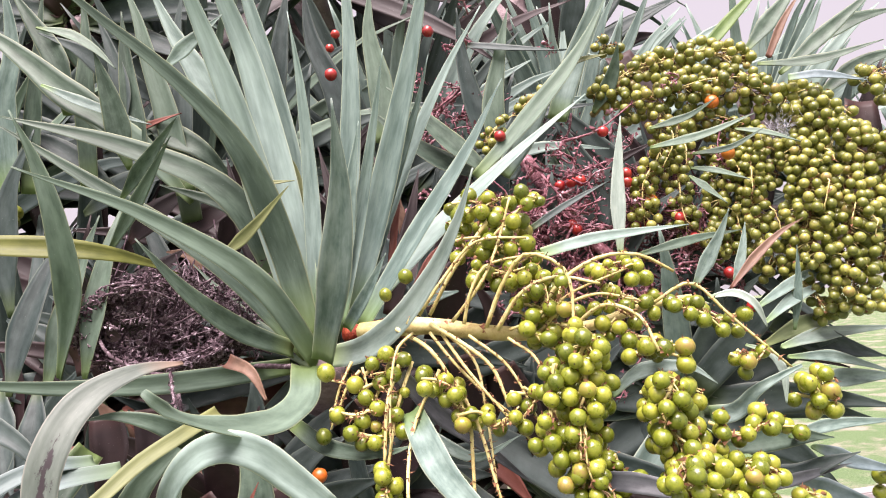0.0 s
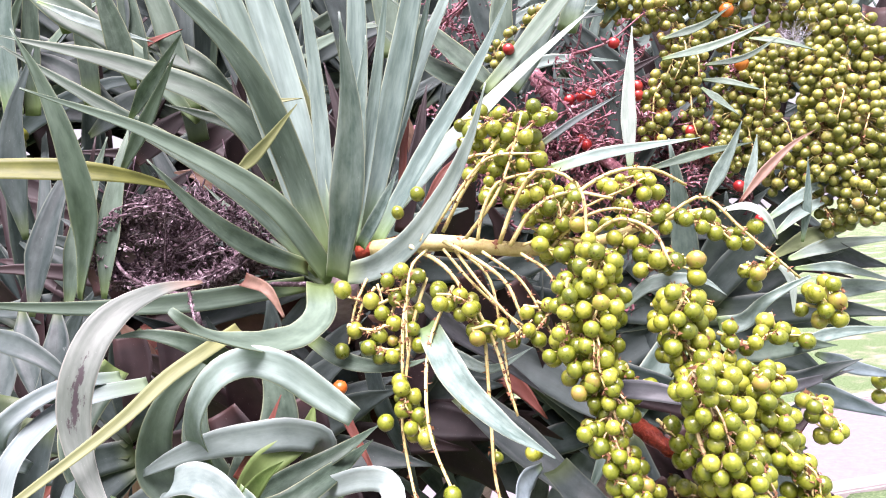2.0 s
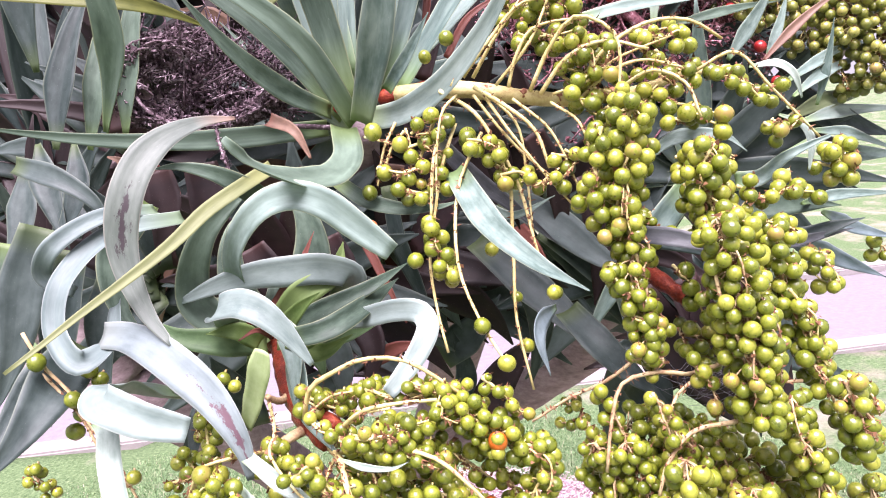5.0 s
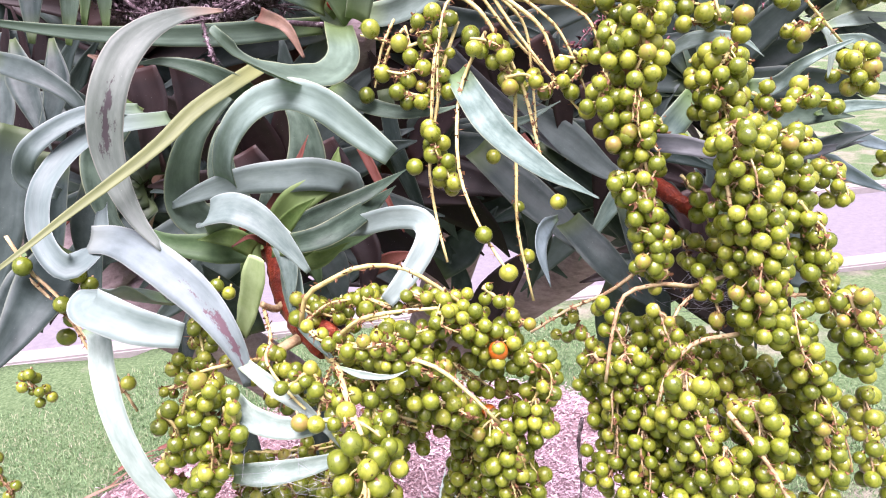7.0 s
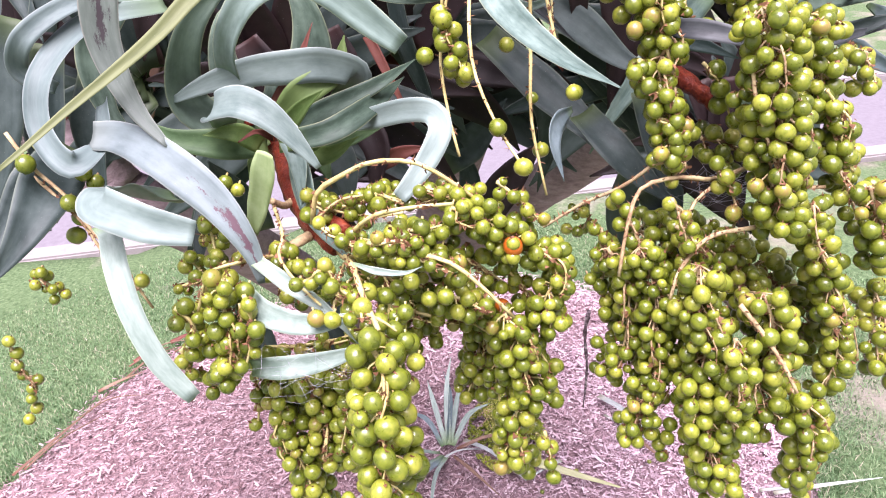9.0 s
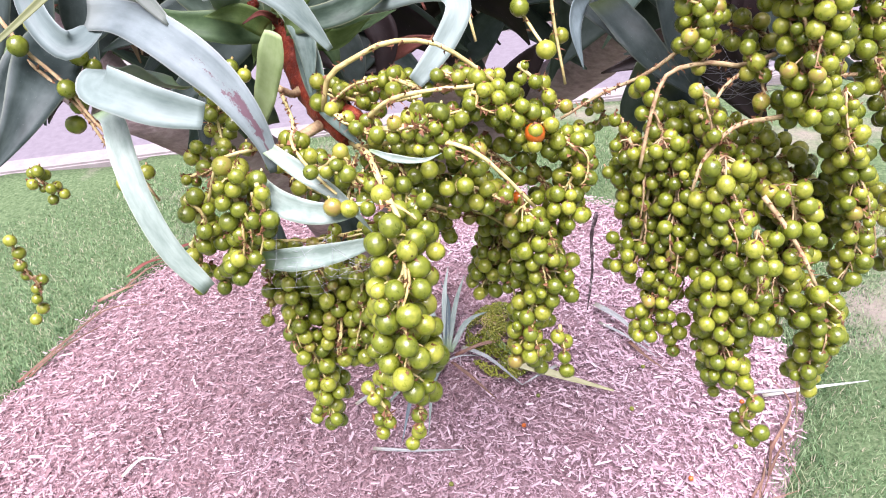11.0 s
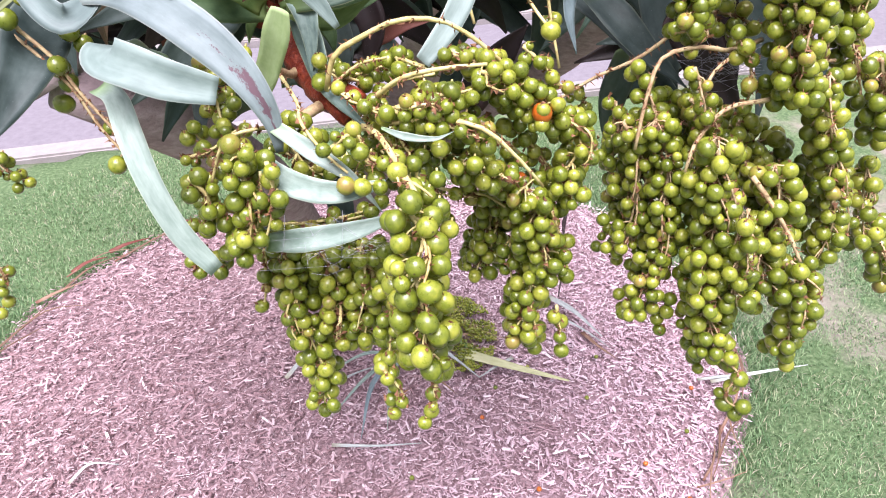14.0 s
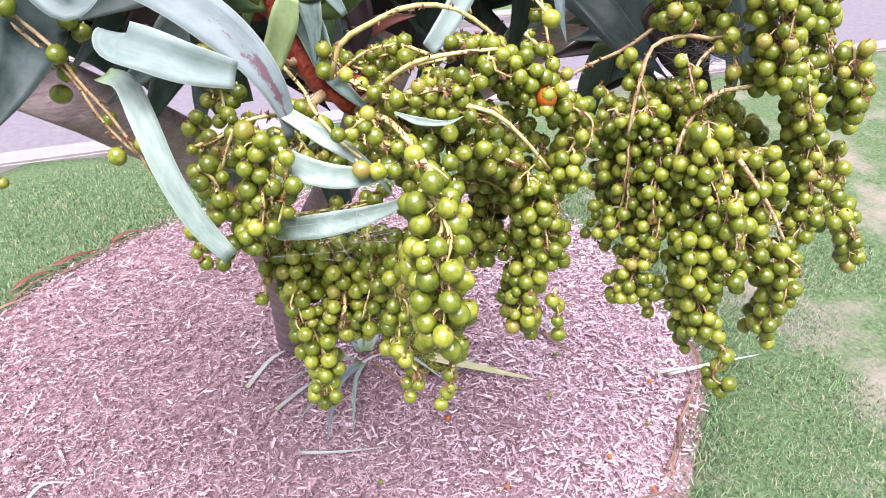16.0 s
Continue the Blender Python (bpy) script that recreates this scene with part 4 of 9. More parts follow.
leaf(head_b, 0.0150, (-0.220, 0.530, 1.554), (-0.200, 0.500, 1.557), (-0.189, 0.475, 1.544), (-0.180, 0.460, 1.518), (-0.168, 0.452, 1.487), (-0.151, 0.450, 1.458), n=(.5,-1,.5), mat=PALEGREEN, tip="cut", base=.9, fold=.18)
leaf(head_b, 0.0178, (-0.088, 0.665, 1.572), (-0.061, 0.645, 1.579), (-0.030, 0.620, 1.590), (-0.002, 0.600, 1.600), (0.019, 0.580, 1.603), (0.025, 0.570, 1.594), (0.016, 0.560, 1.577), (0.003, 0.550, 1.563), (-0.008, 0.542, 1.553), n=(0,-1,.3), mat=PALESILVER, tip="cut", base=.3, fold=.2, steps=44)
leaf(head_b, 0.0191, (-0.128, 0.575, 1.520), (-0.114, 0.560, 1.550), (-0.105, 0.550, 1.572), (-0.098, 0.545, 1.593), mat=TORN, tip="cut", fold=.15, n=(0,-1,.7), base=.6)
leaf(head_b, 0.0266, (-0.104, 0.664, 1.570), (-0.086, 0.599, 1.557), (-0.075, 0.565, 1.532), (-0.046, 0.531, 1.508), n=(-.4,-1,.2))
leaf(head_b, 0.0119, (-0.111, 0.510, 1.529), (-0.088, 0.495, 1.517), (-0.061, 0.485, 1.498), (-0.042, 0.480, 1.472), mat=PALEGREEN, n=(.1,-1,.5))
leaf(head_b, 0.0189, (-0.126, 0.660, 1.569), (-0.141, 0.653, 1.563), (-0.158, 0.647, 1.562), (-0.172, 0.640, 1.562), mat=MIDGREEN, n=(0,-1,.6))
leaf(head_b, 0.0195, (-0.133, 0.690, 1.566), (-0.150, 0.683, 1.574), (-0.165, 0.677, 1.587), (-0.178, 0.670, 1.596), mat=MIDGREEN, n=(0,-1,.5))
leaf(head_b, 0.0161, (-0.125, 0.680, 1.573), (-0.099, 0.665, 1.590), (-0.075, 0.650, 1.607), mat=MIDGREEN, n=(0,-1,.4))
leaf(head_b, 0.0204, (-0.122, 0.690, 1.569), (-0.095, 0.683, 1.575), (-0.068, 0.677, 1.589), (-0.039, 0.670, 1.602), mat=OLIVE, n=(0,-1,.5))
leaf(head_b, 0.0208, (-0.121, 0.690, 1.561), (-0.094, 0.683, 1.554), (-0.058, 0.677, 1.556), (-0.024, 0.670, 1.568), mat=MIDGREEN, n=(0,-1,.5))
leaf(head_b, 0.0207, (-0.106, 0.620, 1.594), (-0.090, 0.600, 1.584), (-0.085, 0.585, 1.564), (-0.087, 0.575, 1.536), mat=GREEN, n=(-.2,-1,.5), base=.7)
leaf(head_b, 0.0130, (-0.081, 0.630, 1.566), (-0.074, 0.630, 1.548), (-0.072, 0.630, 1.532), mat=MIDGREEN, base=.4)
leaf(head_b, 0.0112, (-0.128, 0.660, 1.567), (-0.135, 0.640, 1.557), (-0.136, 0.620, 1.548), mat=LIME, n=(.2,-1,.5))
leaf(head_b, 0.0448, (-0.170, 0.720, 1.452), (-0.179, 0.700, 1.504), (-0.188, 0.680, 1.545), mat=DARK, n=(.3,-1,.3))
leaf(head_b, 0.0057, (-0.039, 0.488, 1.531), (-0.024, 0.488, 1.524), (-0.005, 0.488, 1.521), (0.007, 0.488, 1.525), mat=PALEGREEN, n=(0,-1,.5), base=.3, label="thin pale leaf among the berries")
leaf(head_b, 0.0168, (-0.120, 0.510, 1.500), (-0.102, 0.485, 1.499), (-0.082, 0.475, 1.496), (-0.061, 0.470, 1.497), (-0.039, 0.470, 1.502), mat=PALEGREEN, n=(0,-1,.5), tip="slim")
leaf(head_b, 0.0163, (-0.126, 0.500, 1.444), (-0.095, 0.475, 1.460), (-0.070, 0.470, 1.466), (-0.049, 0.470, 1.471), (-0.034, 0.475, 1.474), mat=PALEGREEN, n=(0,-1,.5), tip="slim")
leaf(head_b, 0.0166, (-0.168, 0.600, 1.537), (-0.171, 0.584, 1.519), (-0.175, 0.569, 1.492), mat=DARK)
leaf(head_b, 0.0190, (-0.112, 0.643, 1.573), (-0.068, 0.629, 1.596), (-0.025, 0.636, 1.612), (0.007, 0.675, 1.622), mat=OLIVE, n=(0,-1,.35))
leaf(head_b, 0.0200, (-0.101, 0.600, 1.582), (-0.059, 0.590, 1.591), (-0.030, 0.622, 1.599), (-0.005, 0.696, 1.603), n=(0,-1,.35), mat=OLIVE)
leaf(head_b, 0.0259, (-0.122, 0.643, 1.568), (-0.153, 0.618, 1.579), (-0.187, 0.615, 1.587), (-0.215, 0.633, 1.598), mat=MIDGREEN, n=(0,-1,.35))
leaf(head_b, 0.0212, (-0.101, 0.633, 1.570), (-0.068, 0.606, 1.567), (-0.039, 0.601, 1.582), mat=LIME, n=(0,-1,.35))
leaf(head_b, 0.0257, (-0.111, 0.643, 1.577), (-0.088, 0.640, 1.607), (-0.059, 0.657, 1.621), (-0.053, 0.696, 1.642), mat=LIME, n=(.3,-1,.3))
leaf(head_b, 0.0228, (-0.119, 0.654, 1.574), (-0.111, 0.659, 1.609), (-0.116, 0.675, 1.630), mat=OLIVE)
leaf(head_b, 0.0270, (-0.129, 0.654, 1.570), (-0.154, 0.661, 1.590), (-0.188, 0.679, 1.593), (-0.213, 0.696, 1.605), mat=OLIVE)
leaf(head_b, 0.0117, (-0.034, 0.704, 1.639), (-0.020, 0.695, 1.608), (-0.000, 0.684, 1.562), mat=REDDRY, tip="taper", label="dry red-brown leaf")
leaf(head_b, 0.0243, (-0.084, 0.708, 1.652), (-0.088, 0.713, 1.630), (-0.090, 0.717, 1.597), mat=REDDRY, label="dry red-brown leaf")
leaf(head_b, 0.0428, (-0.275, 0.622, 1.584), (-0.272, 0.565, 1.568), (-0.279, 0.529, 1.548), (-0.299, 0.505, 1.522), mat=DARK, n=(.5,-1,.3))
leaf(head_b, 0.0286, (-0.279, 0.600, 1.579), (-0.284, 0.575, 1.575), (-0.298, 0.551, 1.553), (-0.306, 0.527, 1.534), mat=DARK, n=(.5,-1,.4))
leaf(head_b, 0.0204, (-0.338, 0.687, 1.737), (-0.285, 0.661, 1.722), (-0.256, 0.657, 1.698), (-0.253, 0.664, 1.661), mat=DARK, n=(0,-1,.35))

# gap-filling leaves at the low head, shade painted into their dark tone
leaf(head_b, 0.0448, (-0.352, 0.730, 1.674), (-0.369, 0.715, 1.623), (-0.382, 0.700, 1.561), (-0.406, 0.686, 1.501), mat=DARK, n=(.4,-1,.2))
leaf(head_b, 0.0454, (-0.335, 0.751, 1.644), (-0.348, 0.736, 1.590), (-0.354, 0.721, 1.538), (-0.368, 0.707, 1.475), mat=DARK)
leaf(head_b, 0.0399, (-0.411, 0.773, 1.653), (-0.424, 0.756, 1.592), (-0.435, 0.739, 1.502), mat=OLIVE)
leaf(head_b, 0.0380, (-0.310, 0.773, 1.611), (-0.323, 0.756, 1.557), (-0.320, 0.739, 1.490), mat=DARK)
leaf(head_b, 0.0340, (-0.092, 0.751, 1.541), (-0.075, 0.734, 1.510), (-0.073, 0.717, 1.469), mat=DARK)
leaf(head_b, 0.0318, (-0.059, 0.773, 1.549), (-0.043, 0.756, 1.516), (-0.052, 0.739, 1.474), mat=MAUVE, label="dead purple leaf coloured near black for inner shade")

leaf(head_b, 0.0327, (-0.126, 0.816, 1.501), (-0.081, 0.798, 1.484), (-0.023, 0.781, 1.472), mat=MAUVE, label="dead purple leaf coloured near black for inner shade")
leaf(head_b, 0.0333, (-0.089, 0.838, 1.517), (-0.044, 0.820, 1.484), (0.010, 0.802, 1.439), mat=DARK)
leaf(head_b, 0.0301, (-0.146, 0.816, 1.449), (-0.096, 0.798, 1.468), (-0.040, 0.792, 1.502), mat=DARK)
leaf(head_b, 0.0312, (-0.154, 0.838, 1.474), (-0.115, 0.820, 1.443), (-0.080, 0.813, 1.401), mat=MAUVE, label="dead purple leaf coloured near black for inner shade")
leaf(head_b, 0.0182, (-0.051, 0.773, 1.491), (-0.018, 0.766, 1.509), (0.013, 0.760, 1.515), mat=REDDRY, label="dry red-brown leaf")

# head on the far side, to which the old leaves beside the nest belong
head_c = rosette(tree, (-0.40, 1.00, 1.72), (-0.5, 1.12, 1.62), (-0.40, 1.00, 1.72), label="old head of grey-green leaves beside a dead cluster")
leaf(head_c, 0.0294, (-0.267, 0.720, 1.759), (-0.230, 0.680, 1.827), (-0.227, 0.660, 1.889), (-0.238, 0.650, 1.945), (-0.253, 0.640, 1.989), mat=OLIVE, base=.2)
leaf(head_c, 0.0234, (-0.325, 0.680, 1.884), (-0.272, 0.700, 1.879), (-0.231, 0.720, 1.873), (-0.197, 0.750, 1.863), (-0.172, 0.780, 1.850), mat=OLDYELLOW, n=(0,-1,.4), label="yellow-green ageing leaf")
leaf(head_c, 0.0307, (-0.243, 0.840, 1.979), (-0.253, 0.830, 2.049), (-0.267, 0.820, 2.113), mat=OLIVE, base=.2)
leaf(head_c, 0.0159, (-0.205, 0.730, 1.921), (-0.167, 0.710, 1.953), (-0.130, 0.690, 1.984), n=(.6,-1,.3), mat=OLIVE, base=.2)
leaf(head_c, 0.0150, (-0.225, 0.740, 1.872), (-0.183, 0.720, 1.919), (-0.141, 0.700, 1.970), n=(.6,-1,.3), mat=OLIVE, base=.2)
leaf(head_c, 0.0328, (-0.327, 0.740, 1.747), (-0.320, 0.760, 1.811), (-0.307, 0.780, 1.867), (-0.289, 0.800, 1.914), mat=DARK, base=.2)
leaf(head_c, 0.0287, (-0.304, 0.760, 1.743), (-0.293, 0.770, 1.797), (-0.280, 0.790, 1.865), (-0.261, 0.800, 1.923), mat=OLIVE, base=.2)
leaf(head_c, 0.0287, (-0.275, 0.780, 1.755), (-0.267, 0.790, 1.817), (-0.254, 0.800, 1.881), (-0.245, 0.820, 1.937), mat=OLIVE, base=.2)
leaf(head_c, 0.0382, (-0.206, 0.920, 1.950), (-0.249, 0.900, 2.010), (-0.324, 0.880, 2.082), (-0.403, 0.860, 2.154), n=(.3,-1,.4), mat=OLIVE, base=.2)
leaf(head_c, 0.0307, (-0.251, 0.900, 1.979), (-0.260, 0.900, 2.050), (-0.266, 0.900, 2.121), (-0.269, 0.900, 2.194), mat=OLIVE, base=.2)
leaf(head_c, 0.0349, (-0.236, 0.950, 2.084), (-0.287, 0.920, 2.117), (-0.324, 0.900, 2.150), (-0.362, 0.880, 2.169), mat=DARK, base=.2)
leaf(head_c, 0.0343, (-0.266, 0.930, 2.063), (-0.231, 0.930, 2.040), (-0.190, 0.930, 2.014), (-0.157, 0.950, 1.971), mat=OLIVE, base=.2)
leaf(head_c, 0.0378, (-0.397, 0.860, 1.830), (-0.400, 0.860, 1.902), (-0.391, 0.860, 1.973), (-0.361, 0.860, 2.044), mat=DARK, base=.2)
leaf(head_c, 0.0143, (-0.142, 0.800, 1.862), (-0.104, 0.780, 1.880), (-0.050, 0.760, 1.924), n=(.5,-1,.4), mat=YELLOW, base=.2)
leaf(head_c, 0.0347, (-0.406, 0.850, 1.752), (-0.386, 0.820, 1.694), (-0.366, 0.800, 1.638), mat=DARK, base=.2)
leaf(head_c, 0.0301, (-0.365, 0.850, 1.750), (-0.357, 0.820, 1.693), (-0.392, 0.800, 1.627), mat=DARK, base=.2)
leaf(head_c, 0.0370, (-0.442, 0.880, 1.729), (-0.443, 0.850, 1.657), (-0.461, 0.820, 1.595), mat=DARK, base=.2)

# near-black backing leaves; shade between the heads is put into their colour
leaf(head_c, 0.0449, (-0.316, 0.930, 1.823), (-0.271, 0.930, 1.860), (-0.224, 0.940, 1.898), mat=MAUVE, label="dead purple leaf coloured near black for inner shade", base=.2)
leaf(head_c, 0.0435, (-0.273, 0.920, 1.777), (-0.222, 0.920, 1.813), (-0.173, 0.930, 1.863), mat=MAUVE, label="dead purple leaf coloured near black for inner shade", base=.2)
leaf(head_c, 0.0427, (-0.218, 0.920, 1.757), (-0.175, 0.920, 1.794), (-0.127, 0.930, 1.830), mat=MAUVE, label="dead purple leaf coloured near black for inner shade", base=.2)
leaf(head_c, 0.0451, (-0.333, 0.930, 1.769), (-0.290, 0.930, 1.792), (-0.233, 0.930, 1.800), mat=MAUVE, label="dead purple leaf coloured near black for inner shade", base=.2)
leaf(head_c, 0.0466, (-0.303, 0.960, 1.915), (-0.265, 0.960, 1.948), (-0.222, 0.970, 1.982), mat=MAUVE, label="dead purple leaf coloured near black for inner shade", base=.2)
leaf(head_c, 0.0453, (-0.238, 0.960, 1.915), (-0.191, 0.960, 1.940), (-0.149, 0.970, 1.959), mat=MAUVE, label="dead purple leaf coloured near black for inner shade", base=.2)
leaf(head_c, 0.0481, (-0.365, 0.970, 1.960), (-0.303, 0.970, 1.991), (-0.236, 0.970, 2.006), mat=DARK, base=.2)
leaf(head_c, 0.0507, (-0.459, 0.970, 2.031), (-0.397, 0.970, 2.062), (-0.320, 0.970, 2.076), mat=DARK, base=.2)
leaf(head_c, 0.0369, (-0.243, 0.860, 2.000), (-0.274, 0.860, 2.042), (-0.324, 0.860, 2.084), (-0.362, 0.860, 2.123), (-0.401, 0.860, 2.158), (-0.453, 0.860, 2.195), n=(.3,-1,.1), mat=OLIVE, base=.3)
leaf(head_c, 0.0153, (-0.339, 0.840, 2.088), (-0.295, 0.840, 2.063), (-0.251, 0.840, 2.042), (-0.216, 0.840, 2.028), n=(0,-1,.5), mat=GREEN, base=.2)
leaf(head_c, 0.0255, (-0.404, 0.920, 1.983), (-0.393, 0.920, 2.097), (-0.385, 0.920, 2.162), (-0.376, 0.920, 2.250), mat=OLIVE)
leaf(head_c, 0.0249, (-0.282, 0.900, 2.022), (-0.274, 0.900, 2.092), (-0.284, 0.900, 2.143), (-0.301, 0.900, 2.195), mat=DARK, base=.4)
leaf(head_c, 0.0310, (-0.125, 0.880, 1.993), (-0.171, 0.880, 2.094), (-0.201, 0.880, 2.154), (-0.227, 0.880, 2.220), mat=GREEN)
leaf(head_c, 0.0183, (-0.184, 0.800, 2.073), (-0.151, 0.800, 2.100), (-0.115, 0.800, 2.128), n=(.5,-1,.3), mat=GREEN, base=.2)
leaf(head_c, 0.0255, (-0.082, 0.880, 2.050), (-0.072, 0.880, 2.118), (-0.058, 0.880, 2.193), mat=DARK)
leaf(head_c, 0.0302, (-0.335, 0.890, 2.067), (-0.345, 0.890, 2.132), (-0.377, 0.890, 2.193), (-0.402, 0.890, 2.239), mat=OLIVE, base=.4)
leaf(head_c, 0.0323, (-0.421, 0.910, 1.984), (-0.423, 0.910, 2.098), (-0.412, 0.910, 2.154), (-0.416, 0.910, 2.221), (-0.428, 0.910, 2.267), mat=GREEN)
leaf(head_c, 0.0314, (-0.214, 0.930, 1.964), (-0.234, 0.930, 2.075), (-0.251, 0.930, 2.143), (-0.262, 0.930, 2.197), (-0.280, 0.930, 2.252), mat=OLIVE)
leaf(head_c, 0.0286, (-0.334, 0.930, 1.985), (-0.333, 0.930, 2.108), (-0.329, 0.930, 2.175), (-0.332, 0.930, 2.250), mat=OLIVE)
leaf(head_c, 0.0335, (-0.216, 0.950, 1.932), (-0.224, 0.950, 2.021), (-0.218, 0.950, 2.102), (-0.221, 0.950, 2.170), (-0.208, 0.950, 2.245), mat=DARK)
leaf(head_c, 0.0355, (-0.306, 0.930, 1.974), (-0.346, 0.930, 2.015), (-0.387, 0.930, 2.049), (-0.437, 0.930, 2.072), n=(.3,-1,.4), mat=DARK, base=.4)
leaf(head_c, 0.0163, (-0.330, 0.820, 2.147), (-0.293, 0.820, 2.133), (-0.265, 0.820, 2.113), (-0.243, 0.820, 2.089), n=(.3,-1,.6), mat=OLIVE, base=.1)
leaf(head_c, 0.0356, (0.172, 1.020, 1.961), (0.116, 1.020, 2.016), (0.074, 1.020, 2.066), (0.039, 1.020, 2.103), n=(.3,-1,.5), mat=OLIVE, base=.4)
leaf(head_c, 0.0359, (0.165, 1.030, 1.964), (0.105, 1.030, 1.991), (0.051, 1.030, 2.034), (0.011, 1.030, 2.077), n=(.3,-1,.5), mat=OLIVE, base=.4)
leaf(head_c, 0.0333, (0.179, 1.040, 1.981), (0.159, 1.040, 2.056), (0.148, 1.040, 2.131), (0.148, 1.040, 2.214), n=(.3,-1,.5), mat=DARK)
leaf(head_c, 0.0317, (0.190, 1.040, 1.979), (0.183, 1.040, 2.053), (0.200, 1.040, 2.133), (0.220, 1.040, 2.205), mat=OLIVE)
leaf(head_c, 0.0279, (0.146, 0.970, 1.954), (0.220, 0.970, 2.021), (0.296, 0.970, 2.103), (0.347, 0.970, 2.182), n=(-.4,-1,.2), mat=OLIVE, base=.5)
leaf(head_c, 0.0359, (-0.029, 1.060, 2.033), (-0.038, 1.060, 2.117), (-0.064, 1.060, 2.196), (-0.072, 1.060, 2.283), mat=DARK)
leaf(head_c, 0.0359, (0.028, 1.060, 2.035), (0.028, 1.060, 2.118), (0.019, 1.060, 2.195), (0.026, 1.060, 2.271), mat=OLIVE)
# near-black leaves behind the nest; the hollow's shade is in their colour
leaf(head_c, 0.0579, (-0.362, 0.920, 1.773), (-0.299, 0.920, 1.794), (-0.229, 0.920, 1.814), (-0.159, 0.920, 1.820), mat=MAUVE, n=(0,-1,0), base=.7, label="dead purple leaf coloured near black for inner shade")
leaf(head_c, 0.0583, (-0.346, 0.920, 1.826), (-0.289, 0.920, 1.841), (-0.226, 0.920, 1.854), (-0.170, 0.920, 1.862), mat=MAUVE, n=(0,-1,0), base=.7, label="dead purple leaf coloured near black for inner shade")
leaf(head_c, 0.0509, (-0.315, 0.920, 1.755), (-0.246, 0.920, 1.761), (-0.177, 0.920, 1.767), (-0.129, 0.920, 1.776), mat=MAUVE, n=(0,-1,0), base=.7, label="dead purple leaf coloured near black for inner shade")
# head with the leaves that point to the lawn
R_AT = (0.380, 1.060, 1.650)
head_r = rosette(tree, R_AT, (0.42, 1.12, 1.6), R_AT, r0=0.03, r1=0.01, label="side head of grey-green leaves among berries")
leaf(head_r, 0.0137, (0.407, 0.800, 1.754), (0.466, 0.860, 1.771), (0.524, 0.920, 1.785), (0.600, 0.980, 1.789), n=(0,-1,.35), base=.3)
leaf(head_r, 0.0143, (0.415, 0.800, 1.739), (0.471, 0.860, 1.757), (0.528, 0.920, 1.767), (0.597, 0.980, 1.782), n=(0,-1,.35), base=.3)
leaf(head_r, 0.0223, (0.419, 0.820, 1.715), (0.496, 0.907, 1.724), (0.584, 0.993, 1.729), (0.684, 1.080, 1.741), n=(0,-1,.35), mat=YELLOWGREEN, base=.3)
leaf(head_r, 0.0197, (0.437, 0.820, 1.711), (0.515, 0.913, 1.711), (0.603, 1.007, 1.707), (0.734, 1.100, 1.700), n=(0,-1,.35), mat=PALEGREEN, base=.3)
leaf(head_r, 0.0153, (0.442, 0.820, 1.700), (0.512, 0.880, 1.690), (0.577, 0.940, 1.673), (0.658, 1.000, 1.647), n=(0,-1,.35), mat=GREEN, base=.3)
leaf(head_r, 0.0250, (0.476, 0.850, 1.665), (0.566, 0.950, 1.655), (0.695, 1.050, 1.638), n=(0,-1,.35), mat=GREEN, base=.3)
leaf(head_r, 0.0143, (0.397, 0.740, 1.636), (0.434, 0.777, 1.633), (0.483, 0.813, 1.629), (0.569, 0.850, 1.619), n=(0,-1,.35), mat=GREEN, base=.3)
leaf(head_r, 0.0258, (0.328, 0.740, 1.630), (0.375, 0.747, 1.634), (0.417, 0.753, 1.632), (0.446, 0.760, 1.627), n=(0,-1,.35), mat=OLIVE, base=.3)
leaf(head_r, 0.0180, (0.407, 0.720, 1.629), (0.435, 0.747, 1.615), (0.469, 0.773, 1.599), (0.533, 0.800, 1.578), n=(0,-1,.35), mat=SILVER, base=.3)
leaf(head_r, 0.0108, (0.347, 0.700, 1.601), (0.392, 0.720, 1.604), (0.449, 0.740, 1.607), n=(0,-1,.35), mat=SLATE, base=.3)
leaf(head_r, 0.0250, (0.393, 0.740, 1.597), (0.428, 0.773, 1.579), (0.471, 0.807, 1.558), (0.545, 0.840, 1.523), n=(0,-1,.35), mat=SILVER, base=.3)
leaf(head_r, 0.0080, (0.326, 0.700, 1.771), (0.347, 0.693, 1.772), (0.362, 0.693, 1.762), (0.374, 0.700, 1.740), n=(0,-1,.35), mat=PALEGREEN, tip="slim", base=.3)
leaf(head_r, 0.0078, (0.349, 0.690, 1.727), (0.367, 0.687, 1.718), (0.374, 0.683, 1.703), (0.372, 0.680, 1.676), n=(0,-1,.35), mat=PALEGREEN, tip="slim", base=.3)
leaf(head_r, 0.0185, (0.314, 0.700, 1.668), (0.332, 0.690, 1.672), (0.347, 0.680, 1.688), (0.362, 0.675, 1.697), (0.385, 0.670, 1.707), n=(0,-1,.35), mat=GREEN, tip="taper", base=1)
leaf(head_r, 0.0149, (0.231, 0.700, 1.694), (0.253, 0.697, 1.711), (0.276, 0.694, 1.715), (0.301, 0.691, 1.712), (0.320, 0.688, 1.697), n=(0,-1,.5), mat=GREEN, base=.3)
leaf(head_r, 0.0163, (0.191, 0.630, 1.641), (0.220, 0.600, 1.643), (0.253, 0.585, 1.635), (0.288, 0.580, 1.623), n=(0,-1,.35), mat=SLATE, base=.7)
